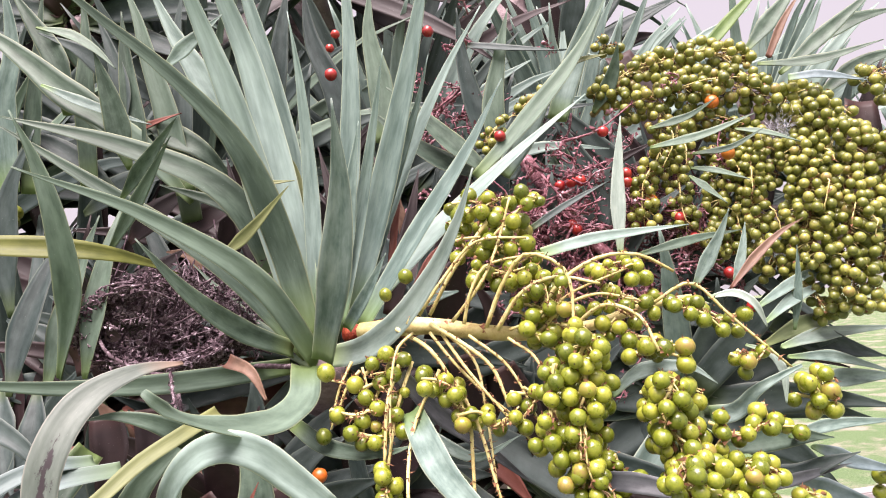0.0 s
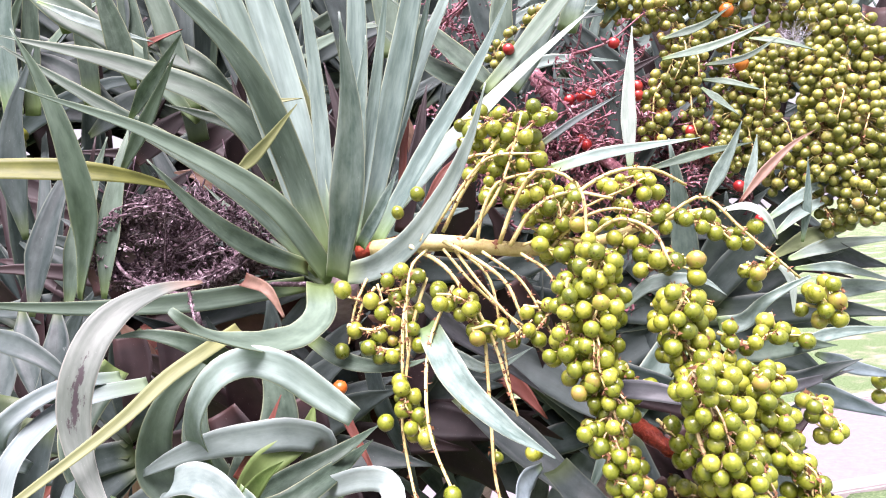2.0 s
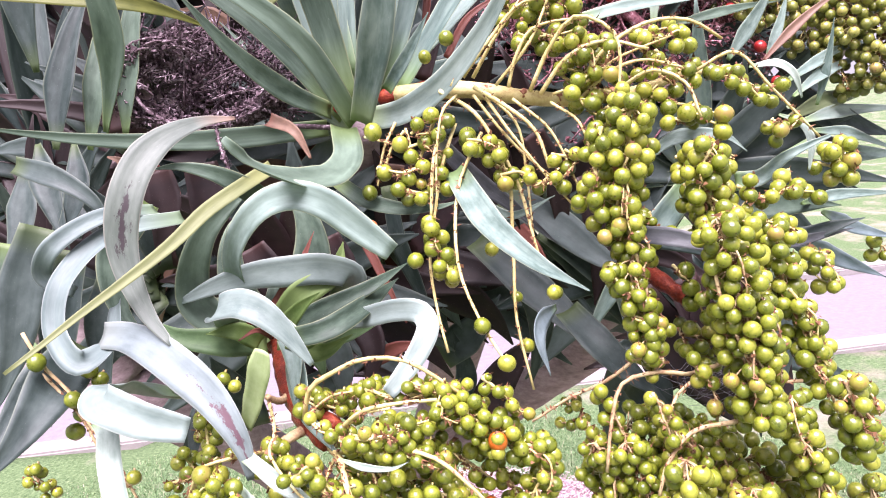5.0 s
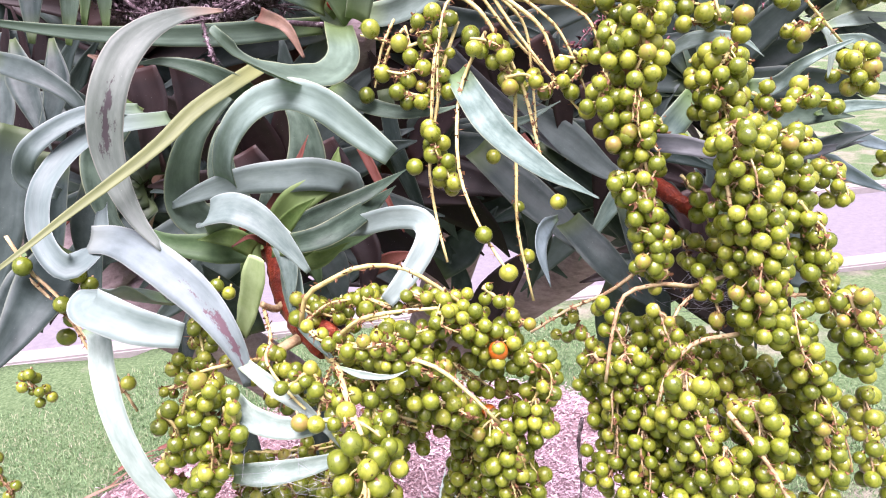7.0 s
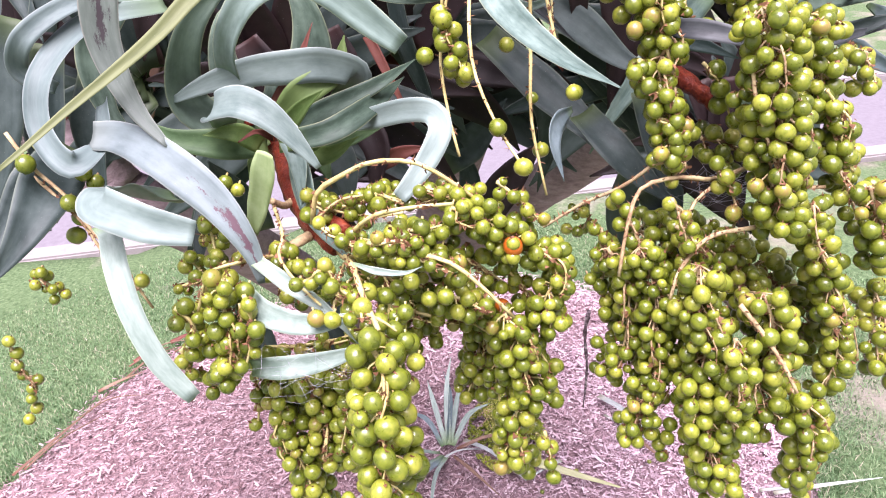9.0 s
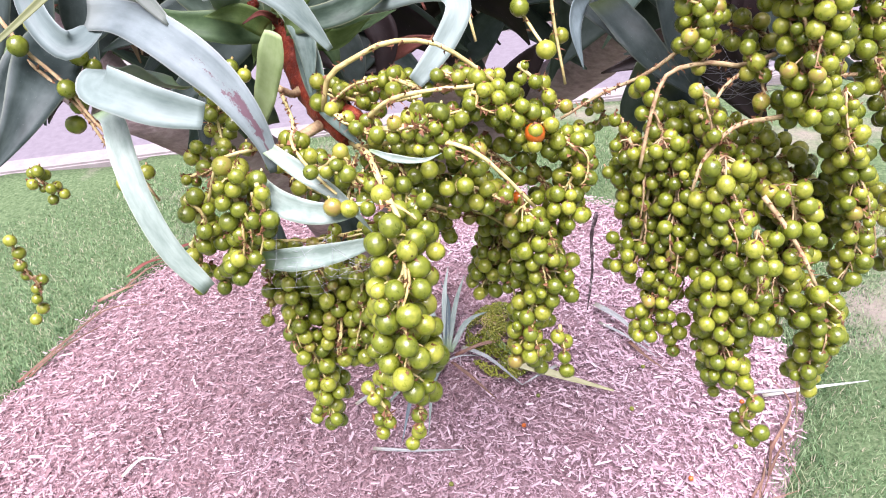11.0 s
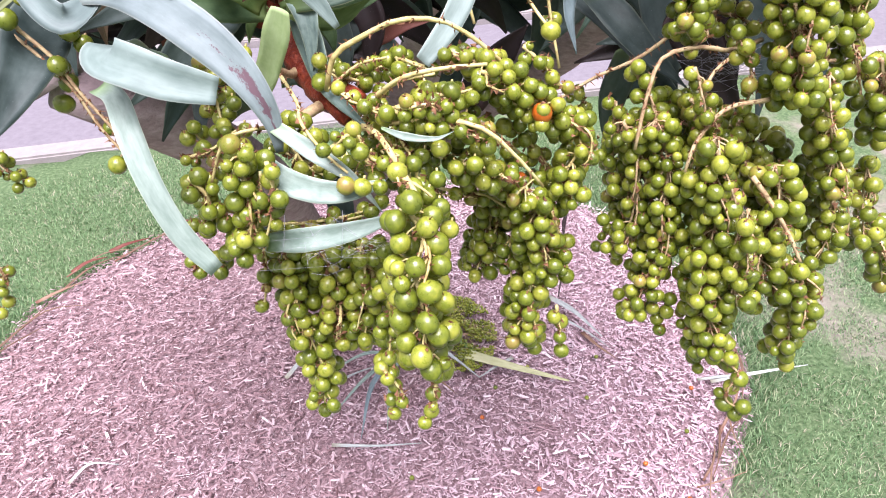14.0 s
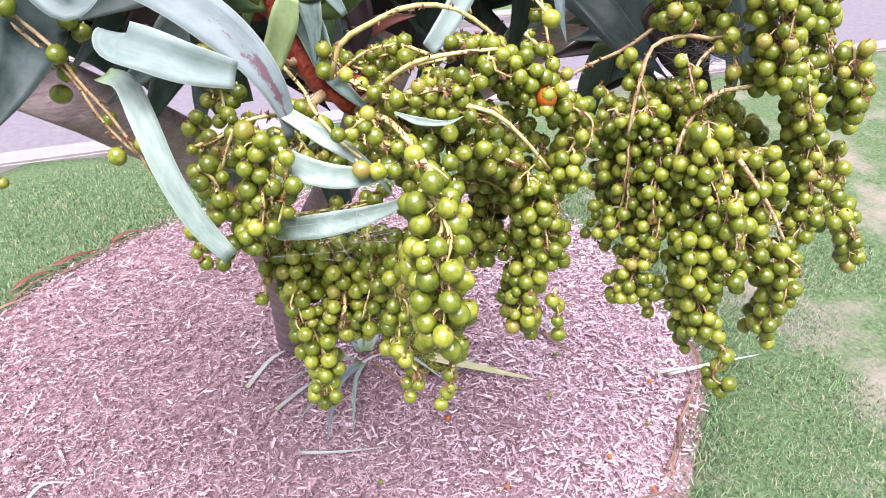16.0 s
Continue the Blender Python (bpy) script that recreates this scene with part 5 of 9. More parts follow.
leaf(head_r, 0.0150, (0.198, 0.800, 1.833), (0.260, 0.840, 1.846), (0.319, 0.873, 1.852), (0.386, 0.900, 1.857), n=(0,-1,.35), mat=GREEN)
leaf(head_r, 0.0132, (0.311, 0.880, 1.825), (0.368, 0.893, 1.835), (0.406, 0.907, 1.841), (0.456, 0.920, 1.846), n=(0,-1,.35), mat=OLIVE, base=.3)
leaf(head_r, 0.0159, (0.354, 0.820, 1.781), (0.373, 0.813, 1.813), (0.385, 0.807, 1.835), (0.395, 0.800, 1.859), n=(-.2,-1,.2), base=.3)
leaf(head_r, 0.0124, (0.409, 0.850, 1.781), (0.421, 0.850, 1.814), (0.430, 0.850, 1.848), base=.3)
leaf(head_r, 0.0112, (0.400, 0.840, 1.777), (0.433, 0.847, 1.807), (0.467, 0.853, 1.832), (0.499, 0.860, 1.847), n=(-.3,-1,.2), mat=DRY, label="half-dry reddish leaf", base=.3)
leaf(head_r, 0.0199, (0.308, 0.930, 1.831), (0.315, 0.930, 1.914), (0.330, 0.930, 2.003), mat=PALEGREEN, base=.3)
leaf(head_r, 0.0089, (0.197, 0.860, 1.867), (0.238, 0.860, 1.889), (0.290, 0.860, 1.912), mat=DARK)
leaf(head_r, 0.0114, (0.475, 0.870, 1.724), (0.486, 0.870, 1.774), (0.492, 0.870, 1.818), mat=GREEN, base=.3)
leaf(head_r, 0.0202, (0.357, 0.740, 1.608), (0.390, 0.734, 1.603), (0.420, 0.729, 1.612), (0.449, 0.723, 1.620), mat=DARK)
# leaves under the berry clusters, their dark tone includes the shade there
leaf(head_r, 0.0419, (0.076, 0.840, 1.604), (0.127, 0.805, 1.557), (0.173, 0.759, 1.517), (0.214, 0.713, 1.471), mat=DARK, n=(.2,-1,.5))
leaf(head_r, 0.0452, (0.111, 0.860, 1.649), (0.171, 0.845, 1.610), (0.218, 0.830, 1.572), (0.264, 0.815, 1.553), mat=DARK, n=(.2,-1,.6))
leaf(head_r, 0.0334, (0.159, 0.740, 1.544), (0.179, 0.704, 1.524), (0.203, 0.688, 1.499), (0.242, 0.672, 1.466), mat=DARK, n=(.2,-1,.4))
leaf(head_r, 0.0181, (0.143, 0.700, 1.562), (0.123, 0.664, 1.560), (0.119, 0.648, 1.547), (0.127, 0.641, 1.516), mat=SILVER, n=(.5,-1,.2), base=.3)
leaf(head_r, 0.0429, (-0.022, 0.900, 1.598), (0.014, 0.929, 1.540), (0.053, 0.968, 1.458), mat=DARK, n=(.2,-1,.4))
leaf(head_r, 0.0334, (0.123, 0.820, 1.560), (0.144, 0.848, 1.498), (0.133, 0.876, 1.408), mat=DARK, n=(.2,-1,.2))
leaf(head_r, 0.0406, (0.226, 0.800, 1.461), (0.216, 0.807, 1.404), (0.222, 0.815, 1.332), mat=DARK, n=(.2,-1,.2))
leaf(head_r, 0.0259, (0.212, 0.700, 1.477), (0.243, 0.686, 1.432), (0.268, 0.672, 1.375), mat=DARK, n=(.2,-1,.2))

# leaves packed close behind the front heads, most in shade-darkened colours
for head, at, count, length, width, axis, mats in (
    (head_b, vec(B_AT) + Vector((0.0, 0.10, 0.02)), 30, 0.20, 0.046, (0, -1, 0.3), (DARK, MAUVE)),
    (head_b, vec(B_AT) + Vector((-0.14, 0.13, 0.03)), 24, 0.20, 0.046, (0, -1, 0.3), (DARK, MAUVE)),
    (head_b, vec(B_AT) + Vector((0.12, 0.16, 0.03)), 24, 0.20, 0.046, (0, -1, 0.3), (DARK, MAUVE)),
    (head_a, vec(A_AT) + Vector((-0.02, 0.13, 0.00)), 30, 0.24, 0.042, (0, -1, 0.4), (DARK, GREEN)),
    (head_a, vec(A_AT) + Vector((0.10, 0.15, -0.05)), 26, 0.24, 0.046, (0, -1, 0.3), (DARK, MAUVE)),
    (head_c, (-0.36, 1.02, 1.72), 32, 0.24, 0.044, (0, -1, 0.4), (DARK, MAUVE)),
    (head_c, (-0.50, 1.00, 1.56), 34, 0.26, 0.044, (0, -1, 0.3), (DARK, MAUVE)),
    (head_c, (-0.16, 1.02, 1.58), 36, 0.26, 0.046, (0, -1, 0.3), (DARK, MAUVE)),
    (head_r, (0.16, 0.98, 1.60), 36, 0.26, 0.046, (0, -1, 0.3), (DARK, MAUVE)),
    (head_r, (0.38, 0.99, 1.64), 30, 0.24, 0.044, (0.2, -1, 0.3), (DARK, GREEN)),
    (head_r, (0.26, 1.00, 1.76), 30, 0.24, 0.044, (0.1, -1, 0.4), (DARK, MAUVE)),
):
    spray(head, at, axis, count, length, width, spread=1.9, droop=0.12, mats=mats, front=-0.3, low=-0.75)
for at in ((-0.10, 0.96, 1.66), (0.02, 0.99, 1.66), (-0.20, 1.06, 1.80), (-0.30, 0.95, 1.62)):
    spray(head_c, at, (0, -1, 0.2), 16, 0.17, 0.04, spread=1.9, droop=0.3, mats=(DRY, REDDRY), front=-0.3)

# backing heads; the shade of the deep crown is painted into their leaf colours
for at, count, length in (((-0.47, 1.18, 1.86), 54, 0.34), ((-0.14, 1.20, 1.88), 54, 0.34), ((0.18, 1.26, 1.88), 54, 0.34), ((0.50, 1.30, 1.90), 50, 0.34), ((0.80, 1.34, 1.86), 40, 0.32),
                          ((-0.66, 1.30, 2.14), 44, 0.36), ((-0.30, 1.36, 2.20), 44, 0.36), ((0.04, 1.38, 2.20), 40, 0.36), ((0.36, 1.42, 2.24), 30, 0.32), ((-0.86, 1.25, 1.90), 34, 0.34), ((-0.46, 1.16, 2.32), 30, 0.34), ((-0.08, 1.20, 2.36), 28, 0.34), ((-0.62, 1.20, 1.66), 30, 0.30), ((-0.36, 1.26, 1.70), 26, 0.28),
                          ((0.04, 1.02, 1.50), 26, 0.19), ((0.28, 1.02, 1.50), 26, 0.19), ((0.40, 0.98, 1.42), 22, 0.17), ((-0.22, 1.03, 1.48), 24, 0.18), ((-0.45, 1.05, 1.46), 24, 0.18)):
    back = rosette(tree, at, vec(at) + Vector((0, 0.12, -0.06)), at, label="crowded backing head of leaves coloured dark for inner shade")
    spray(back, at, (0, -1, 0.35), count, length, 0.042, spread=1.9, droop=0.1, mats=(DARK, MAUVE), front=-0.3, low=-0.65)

# invented crown heads and limbs, above and behind, added to shade the interior
for at, axis in (((-0.55, 1.20, 2.38), (-0.3, -0.1, 0.9)), ((-0.15, 1.28, 2.44), (0.0, -0.1, 0.9)), ((0.28, 1.42, 2.42), (0.2, 0.0, 0.9))):
    stem(tree, 0.035, (0.05 + 0.3 * at[0], 1.5, 1.35), vec(at) * 0.5 + Vector((0, 0.8, 0.75)), at, r1=0.024, mat=BARK, name="limb", label="grey-mauve bark limb", steps=8, sides=8)
    crown = rosette(tree, at, vec(at) + Vector((0, 0.02, -0.06)), at, label="leaf head added out of sight above to shade the interior")
    spray(crown, at, axis, 30, 0.46, 0.038, spread=1.5, droop=0.3, mats=(GREEN, DARK), front=-0.35, low=-0.3, facing=False)

# dead leaves deep inside the heads; the near-black ones carry interior shade in their colour
leaf(head_b, 0.0363, (-0.109, 0.708, 1.623), (-0.089, 0.702, 1.602), (-0.083, 0.696, 1.558), mat=MAUVE, n=(.3,-1,.2), label="dead purple leaf coloured near black for inner shade")
leaf(head_b, 0.0372, (-0.146, 0.719, 1.639), (-0.129, 0.713, 1.602), (-0.128, 0.707, 1.558), mat=MAUVE, label="dead purple leaf coloured near black for inner shade")
leaf(head_b, 0.0304, (-0.071, 0.719, 1.644), (-0.059, 0.713, 1.608), (-0.068, 0.707, 1.566), mat=MAUVE, label="dead purple leaf coloured near black for inner shade")
leaf(head_b, 0.0361, (-0.229, 0.730, 1.720), (-0.224, 0.724, 1.680), (-0.237, 0.717, 1.629), mat=MAUVE, label="dead purple leaf coloured near black for inner shade")
leaf(head_b, 0.0379, (-0.187, 0.730, 1.723), (-0.183, 0.724, 1.677), (-0.202, 0.717, 1.616), mat=MAUVE, n=(.4,-1,.2), label="dead purple leaf coloured near black for inner shade")
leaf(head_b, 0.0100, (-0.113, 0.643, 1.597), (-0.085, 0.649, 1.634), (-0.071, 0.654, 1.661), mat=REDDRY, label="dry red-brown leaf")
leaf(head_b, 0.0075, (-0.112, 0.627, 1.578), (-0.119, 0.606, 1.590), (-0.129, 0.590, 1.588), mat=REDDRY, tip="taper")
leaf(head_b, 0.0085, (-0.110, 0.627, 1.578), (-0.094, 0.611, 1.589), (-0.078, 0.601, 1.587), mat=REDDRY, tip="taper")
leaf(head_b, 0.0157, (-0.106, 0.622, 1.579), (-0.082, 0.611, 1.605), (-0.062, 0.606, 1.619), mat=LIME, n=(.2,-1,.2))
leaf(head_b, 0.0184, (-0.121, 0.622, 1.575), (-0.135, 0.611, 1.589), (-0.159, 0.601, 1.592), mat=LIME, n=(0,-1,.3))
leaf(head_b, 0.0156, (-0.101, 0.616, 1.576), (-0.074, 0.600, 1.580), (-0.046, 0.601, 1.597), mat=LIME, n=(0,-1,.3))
# leaves behind the hanging berries; the darkness of the gaps is their colour
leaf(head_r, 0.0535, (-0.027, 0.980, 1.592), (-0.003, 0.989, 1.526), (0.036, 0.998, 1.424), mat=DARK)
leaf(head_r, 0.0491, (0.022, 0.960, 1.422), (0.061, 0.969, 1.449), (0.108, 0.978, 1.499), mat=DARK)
leaf(head_r, 0.0492, (0.072, 0.940, 1.353), (0.104, 0.949, 1.396), (0.151, 0.957, 1.446), mat=MAUVE, label="dead purple leaf coloured near black for inner shade")
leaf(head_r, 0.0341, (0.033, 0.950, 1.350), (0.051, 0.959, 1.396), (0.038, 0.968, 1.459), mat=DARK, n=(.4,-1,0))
leaf(head_r, 0.0546, (0.254, 0.840, 1.527), (0.284, 0.828, 1.475), (0.334, 0.815, 1.421), mat=MAUVE, label="dead purple leaf coloured near black for inner shade")
leaf(head_r, 0.0544, (0.330, 0.820, 1.548), (0.335, 0.807, 1.479), (0.350, 0.804, 1.410), mat=MAUVE, label="dead purple leaf coloured near black for inner shade")
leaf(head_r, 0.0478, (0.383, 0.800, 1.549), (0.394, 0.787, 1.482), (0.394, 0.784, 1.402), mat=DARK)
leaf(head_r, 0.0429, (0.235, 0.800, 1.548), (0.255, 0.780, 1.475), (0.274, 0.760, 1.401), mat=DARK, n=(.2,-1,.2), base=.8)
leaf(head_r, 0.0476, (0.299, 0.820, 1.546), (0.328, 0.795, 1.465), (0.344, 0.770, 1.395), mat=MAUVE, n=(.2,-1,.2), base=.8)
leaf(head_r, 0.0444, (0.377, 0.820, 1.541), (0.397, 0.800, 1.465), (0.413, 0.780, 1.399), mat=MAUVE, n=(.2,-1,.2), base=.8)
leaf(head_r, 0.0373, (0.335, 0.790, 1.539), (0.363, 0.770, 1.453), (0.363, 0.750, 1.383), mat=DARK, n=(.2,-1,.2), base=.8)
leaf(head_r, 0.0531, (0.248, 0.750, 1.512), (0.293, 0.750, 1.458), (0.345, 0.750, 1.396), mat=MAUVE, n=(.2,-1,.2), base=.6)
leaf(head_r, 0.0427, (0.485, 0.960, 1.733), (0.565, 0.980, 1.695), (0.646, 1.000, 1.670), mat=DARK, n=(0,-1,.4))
leaf(head_r, 0.0467, (0.211, 0.860, 1.668), (0.224, 0.858, 1.591), (0.211, 0.855, 1.512), mat=MAUVE, label="dead purple leaf coloured near black for inner shade")
leaf(head_r, 0.0321, (0.146, 0.840, 1.720), (0.171, 0.848, 1.659), (0.178, 0.855, 1.581), mat=MAUVE, label="dead purple leaf coloured near black for inner shade")
leaf(head_r, 0.0325, (0.100, 0.860, 1.734), (0.112, 0.868, 1.673), (0.130, 0.876, 1.606), mat=MAUVE, label="dead purple leaf coloured near black for inner shade")
leaf(head_a, 0.0237, (-0.001, 0.859, 1.791), (-0.021, 0.880, 1.897), (-0.042, 0.902, 1.999), mat=MAUVE, label="dead purple leaf coloured near black for inner shade")
leaf(head_a, 0.0234, (0.030, 0.859, 1.787), (0.056, 0.880, 1.875), (0.076, 0.902, 1.958), mat=MAUVE, label="dead purple leaf coloured near black for inner shade")
leaf(head_a, 0.0251, (-0.105, 0.880, 1.827), (-0.138, 0.902, 1.912), (-0.160, 0.923, 2.003), mat=MAUVE, label="dead purple leaf coloured near black for inner shade")
leaf(head_a, 0.0092, (0.037, 0.837, 1.836), (0.051, 0.859, 1.932), (0.053, 0.880, 2.038), mat=REDDRY, label="dry red-brown leaf")
leaf(head_a, 0.0090, (0.058, 0.837, 1.808), (0.087, 0.848, 1.850), (0.141, 0.859, 1.878), mat=REDDRY, label="dry red-brown leaf")
leaf(head_a, 0.0083, (-0.054, 0.848, 1.897), (-0.063, 0.859, 1.965), (-0.092, 0.859, 2.007), mat=YELLOW)
leaf(head_a, 0.0078, (-0.109, 0.815, 1.953), (-0.083, 0.805, 1.940), (-0.053, 0.805, 1.939), mat=YELLOW)
leaf(head_a, 0.0096, (-0.277, 0.923, 2.045), (-0.248, 0.923, 2.056), (-0.212, 0.923, 2.066), mat=REDDRY)
leaf(head_a, 0.0136, (-0.089, 0.902, 2.018), (-0.083, 0.891, 1.980), (-0.072, 0.891, 1.945), mat=DRY)
leaf(head_a, 0.0119, (0.046, 0.891, 1.925), (0.051, 0.891, 1.891), (0.043, 0.891, 1.852), mat=DRY)


# head beside the big back cluster
head_d = rosette(tree, (0.36, 1.10, 1.92), (0.36, 1.22, 1.80), (0.36, 1.10, 1.92), label="head of grey-green leaves among back berries")
# backing for the domed clusters, gap shade put into the leaf colour
leaf(head_d, 0.0527, (0.385, 1.120, 2.145), (0.418, 1.100, 2.047), (0.421, 1.080, 1.932), mat=MAUVE)
leaf(head_d, 0.0527, (0.468, 1.100, 2.111), (0.498, 1.080, 2.015), (0.492, 1.060, 1.913), mat=DARK)
leaf(head_d, 0.0526, (0.559, 1.100, 2.092), (0.558, 1.060, 1.979), (0.539, 1.040, 1.857), mat=MAUVE)
leaf(head_d, 0.0527, (0.636, 1.080, 2.059), (0.619, 1.040, 1.926), (0.584, 1.020, 1.819), mat=DARK)
leaf(head_d, 0.0534, (0.699, 1.060, 2.020), (0.672, 1.030, 1.903), (0.634, 1.010, 1.782), mat=MAUVE)
leaf(head_d, 0.0497, (0.368, 1.080, 1.963), (0.423, 1.060, 1.871), (0.503, 1.040, 1.822), mat=MAUVE)
leaf(head_d, 0.0330, (0.267, 1.020, 2.029), (0.295, 1.020, 2.097), (0.331, 1.000, 2.170), (0.362, 0.980, 2.236), mat=GREEN)
leaf(head_d, 0.0230, (0.313, 1.000, 2.029), (0.336, 0.980, 2.063), (0.348, 0.960, 2.108), mat=OLIVE, base=.2)
leaf(head_d, 0.0304, (0.183, 1.000, 1.958), (0.226, 0.990, 2.013), (0.266, 0.980, 2.075), mat=GREEN)
leaf(head_d, 0.0229, (0.169, 1.000, 1.967), (0.197, 1.000, 2.011), (0.218, 1.000, 2.056), mat=DARK)
leaf(head_d, 0.0155, (0.249, 1.000, 2.060), (0.288, 0.980, 2.092), (0.334, 0.970, 2.098), mat=YELLOW)
leaf(head_d, 0.0131, (0.145, 1.050, 2.163), (0.207, 1.030, 2.144), (0.279, 1.000, 2.121), mat=DARK)
leaf(head_d, 0.0141, (0.361, 0.930, 1.959), (0.413, 0.900, 1.960), (0.472, 0.880, 1.976), n=(0,-1,.5), mat=OLIVE, base=.3)
leaf(head_d, 0.0122, (0.364, 0.930, 1.983), (0.404, 0.910, 1.987), (0.435, 0.890, 2.002), n=(0,-1,.5), mat=OLIVE, base=.3)
leaf(head_d, 0.0101, (0.408, 0.920, 1.944), (0.445, 0.900, 1.942), (0.485, 0.890, 1.960), n=(0,-1,.5), mat=OLIVE, base=.3)
leaf(head_d, 0.0093, (0.463, 0.920, 1.969), (0.494, 0.900, 1.955), (0.525, 0.890, 1.939), n=(0,-1,.5), mat=OLIVE, base=.3)
leaf(head_d, 0.0100, (0.403, 0.920, 1.927), (0.428, 0.900, 1.916), (0.460, 0.890, 1.901), n=(0,-1,.5), mat=OLIVE, base=.3)
leaf(head_d, 0.0109, (0.397, 0.910, 1.916), (0.414, 0.900, 1.895), (0.430, 0.890, 1.876), n=(0,-1,.5), mat=OLIVE, base=.3)
leaf(head_d, 0.0188, (0.549, 1.020, 2.078), (0.614, 1.000, 2.067), (0.698, 0.980, 2.080), n=(0,-1,.5), mat=OLIVE, base=.3)
leaf(head_d, 0.0148, (0.557, 0.960, 2.036), (0.592, 0.950, 2.033), (0.644, 0.940, 2.017), n=(0,-1,.5), mat=SILVER)
leaf(head_d, 0.0243, (0.592, 1.050, 2.070), (0.672, 1.050, 2.127), (0.753, 1.050, 2.185), mat=OLIVE, base=.3)
leaf(head_d, 0.0287, (0.654, 1.100, 2.116), (0.727, 1.100, 2.151), (0.813, 1.100, 2.167), mat=OLIVE, base=.3)
leaf(head_d, 0.0289, (0.594, 1.150, 2.142), (0.635, 1.150, 2.183), (0.698, 1.150, 2.250), mat=OLIVE, base=.3)
leaf(head_d, 0.0220, (0.523, 1.150, 2.141), (0.574, 1.150, 2.191), (0.646, 1.150, 2.256), mat=LIME)
leaf(head_d, 0.0120, (0.603, 1.100, 2.112), (0.631, 1.100, 2.162), (0.668, 1.100, 2.210), mat=DRY)
leaf(head_d, 0.0284, (0.667, 1.100, 2.045), (0.742, 1.100, 2.088), (0.820, 1.100, 2.105), mat=OLIVE, base=.3)

# heads behind: upright sprays above, drooping skirts of old leaves below, darkened to hold shade
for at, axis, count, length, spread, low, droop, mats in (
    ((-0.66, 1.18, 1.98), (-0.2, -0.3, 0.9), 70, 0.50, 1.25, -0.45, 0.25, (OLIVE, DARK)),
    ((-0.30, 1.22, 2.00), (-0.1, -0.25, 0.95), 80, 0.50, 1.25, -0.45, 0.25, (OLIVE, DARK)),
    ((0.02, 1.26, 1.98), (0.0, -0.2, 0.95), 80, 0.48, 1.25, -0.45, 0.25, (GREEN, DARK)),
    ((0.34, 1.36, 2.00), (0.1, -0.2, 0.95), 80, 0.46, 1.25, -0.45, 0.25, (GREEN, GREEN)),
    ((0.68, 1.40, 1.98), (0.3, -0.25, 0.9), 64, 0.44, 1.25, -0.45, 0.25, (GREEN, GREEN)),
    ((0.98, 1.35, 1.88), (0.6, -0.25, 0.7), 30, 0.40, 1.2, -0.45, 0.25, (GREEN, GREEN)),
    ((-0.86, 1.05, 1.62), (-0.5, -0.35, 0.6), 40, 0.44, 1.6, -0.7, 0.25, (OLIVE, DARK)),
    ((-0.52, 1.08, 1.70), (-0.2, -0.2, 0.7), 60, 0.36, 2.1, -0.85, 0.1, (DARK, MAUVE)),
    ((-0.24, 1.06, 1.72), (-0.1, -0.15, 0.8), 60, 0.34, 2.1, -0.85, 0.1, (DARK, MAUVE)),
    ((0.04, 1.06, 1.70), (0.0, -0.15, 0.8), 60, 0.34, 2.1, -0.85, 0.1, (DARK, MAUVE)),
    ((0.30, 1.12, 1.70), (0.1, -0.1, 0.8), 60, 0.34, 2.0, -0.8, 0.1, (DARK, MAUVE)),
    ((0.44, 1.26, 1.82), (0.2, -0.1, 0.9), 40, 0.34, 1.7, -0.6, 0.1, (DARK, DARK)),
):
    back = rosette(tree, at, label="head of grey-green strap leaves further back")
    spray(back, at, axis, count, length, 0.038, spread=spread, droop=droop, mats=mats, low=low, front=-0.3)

# ---- fruit clusters ----
# cluster of the upright head
PA = (0.015, 0.730, 1.757)
pa = Cluster(tree, PA, "spreading cluster of shiny olive-green berries on a yellow stalk")
pa.stalk(0.0105, (0.006, 0.790, 1.772), (0.067, 0.753, 1.773), (0.125, 0.738, 1.761), (0.177, 0.734, 1.754), (0.229, 0.729, 1.757), (0.274, 0.736, 1.768), (0.325, 0.742, 1.773), r1=.0030, steps=20)
pa.stalk(0.0021, (0.128, 0.690, 1.765), (0.147, 0.680, 1.803), (0.168, 0.670, 1.824), (0.198, 0.660, 1.805), (0.197, 0.650, 1.749))
pa.stalk(0.0018, (0.099, 0.700, 1.773), (0.128, 0.690, 1.805), (0.147, 0.700, 1.839), (0.162, 0.700, 1.879))
pa.stalk(0.0018, (0.079, 0.710, 1.781), (0.104, 0.710, 1.819), (0.146, 0.720, 1.868), r1=.002)
pa.stalk(0.0018, (0.172, 0.690, 1.755), (0.198, 0.680, 1.777), (0.227, 0.680, 1.784), (0.256, 0.680, 1.776))
pa.stalk(0.0020, (0.202, 0.690, 1.757), (0.227, 0.660, 1.774), (0.249, 0.640, 1.762), (0.258, 0.630, 1.734))
pa.stalk(0.0017, (0.276, 0.700, 1.770), (0.309, 0.690, 1.785), (0.336, 0.680, 1.753), (0.381, 0.680, 1.705))
pa.stalk(0.0015, (0.146, 0.690, 1.754), (0.166, 0.660, 1.734), (0.176, 0.650, 1.688))
pa.stalk(0.0016, (0.088, 0.700, 1.764), (0.109, 0.680, 1.729), (0.138, 0.670, 1.689), (0.162, 0.670, 1.659))
pa.stalk(0.0014, (0.063, 0.700, 1.767), (0.049, 0.680, 1.754), (0.041, 0.670, 1.718), (0.038, 0.660, 1.673))
pa.stalk(0.0018, (0.070, 0.700, 1.782), (0.093, 0.700, 1.810), (0.127, 0.700, 1.842), (0.172, 0.690, 1.840))
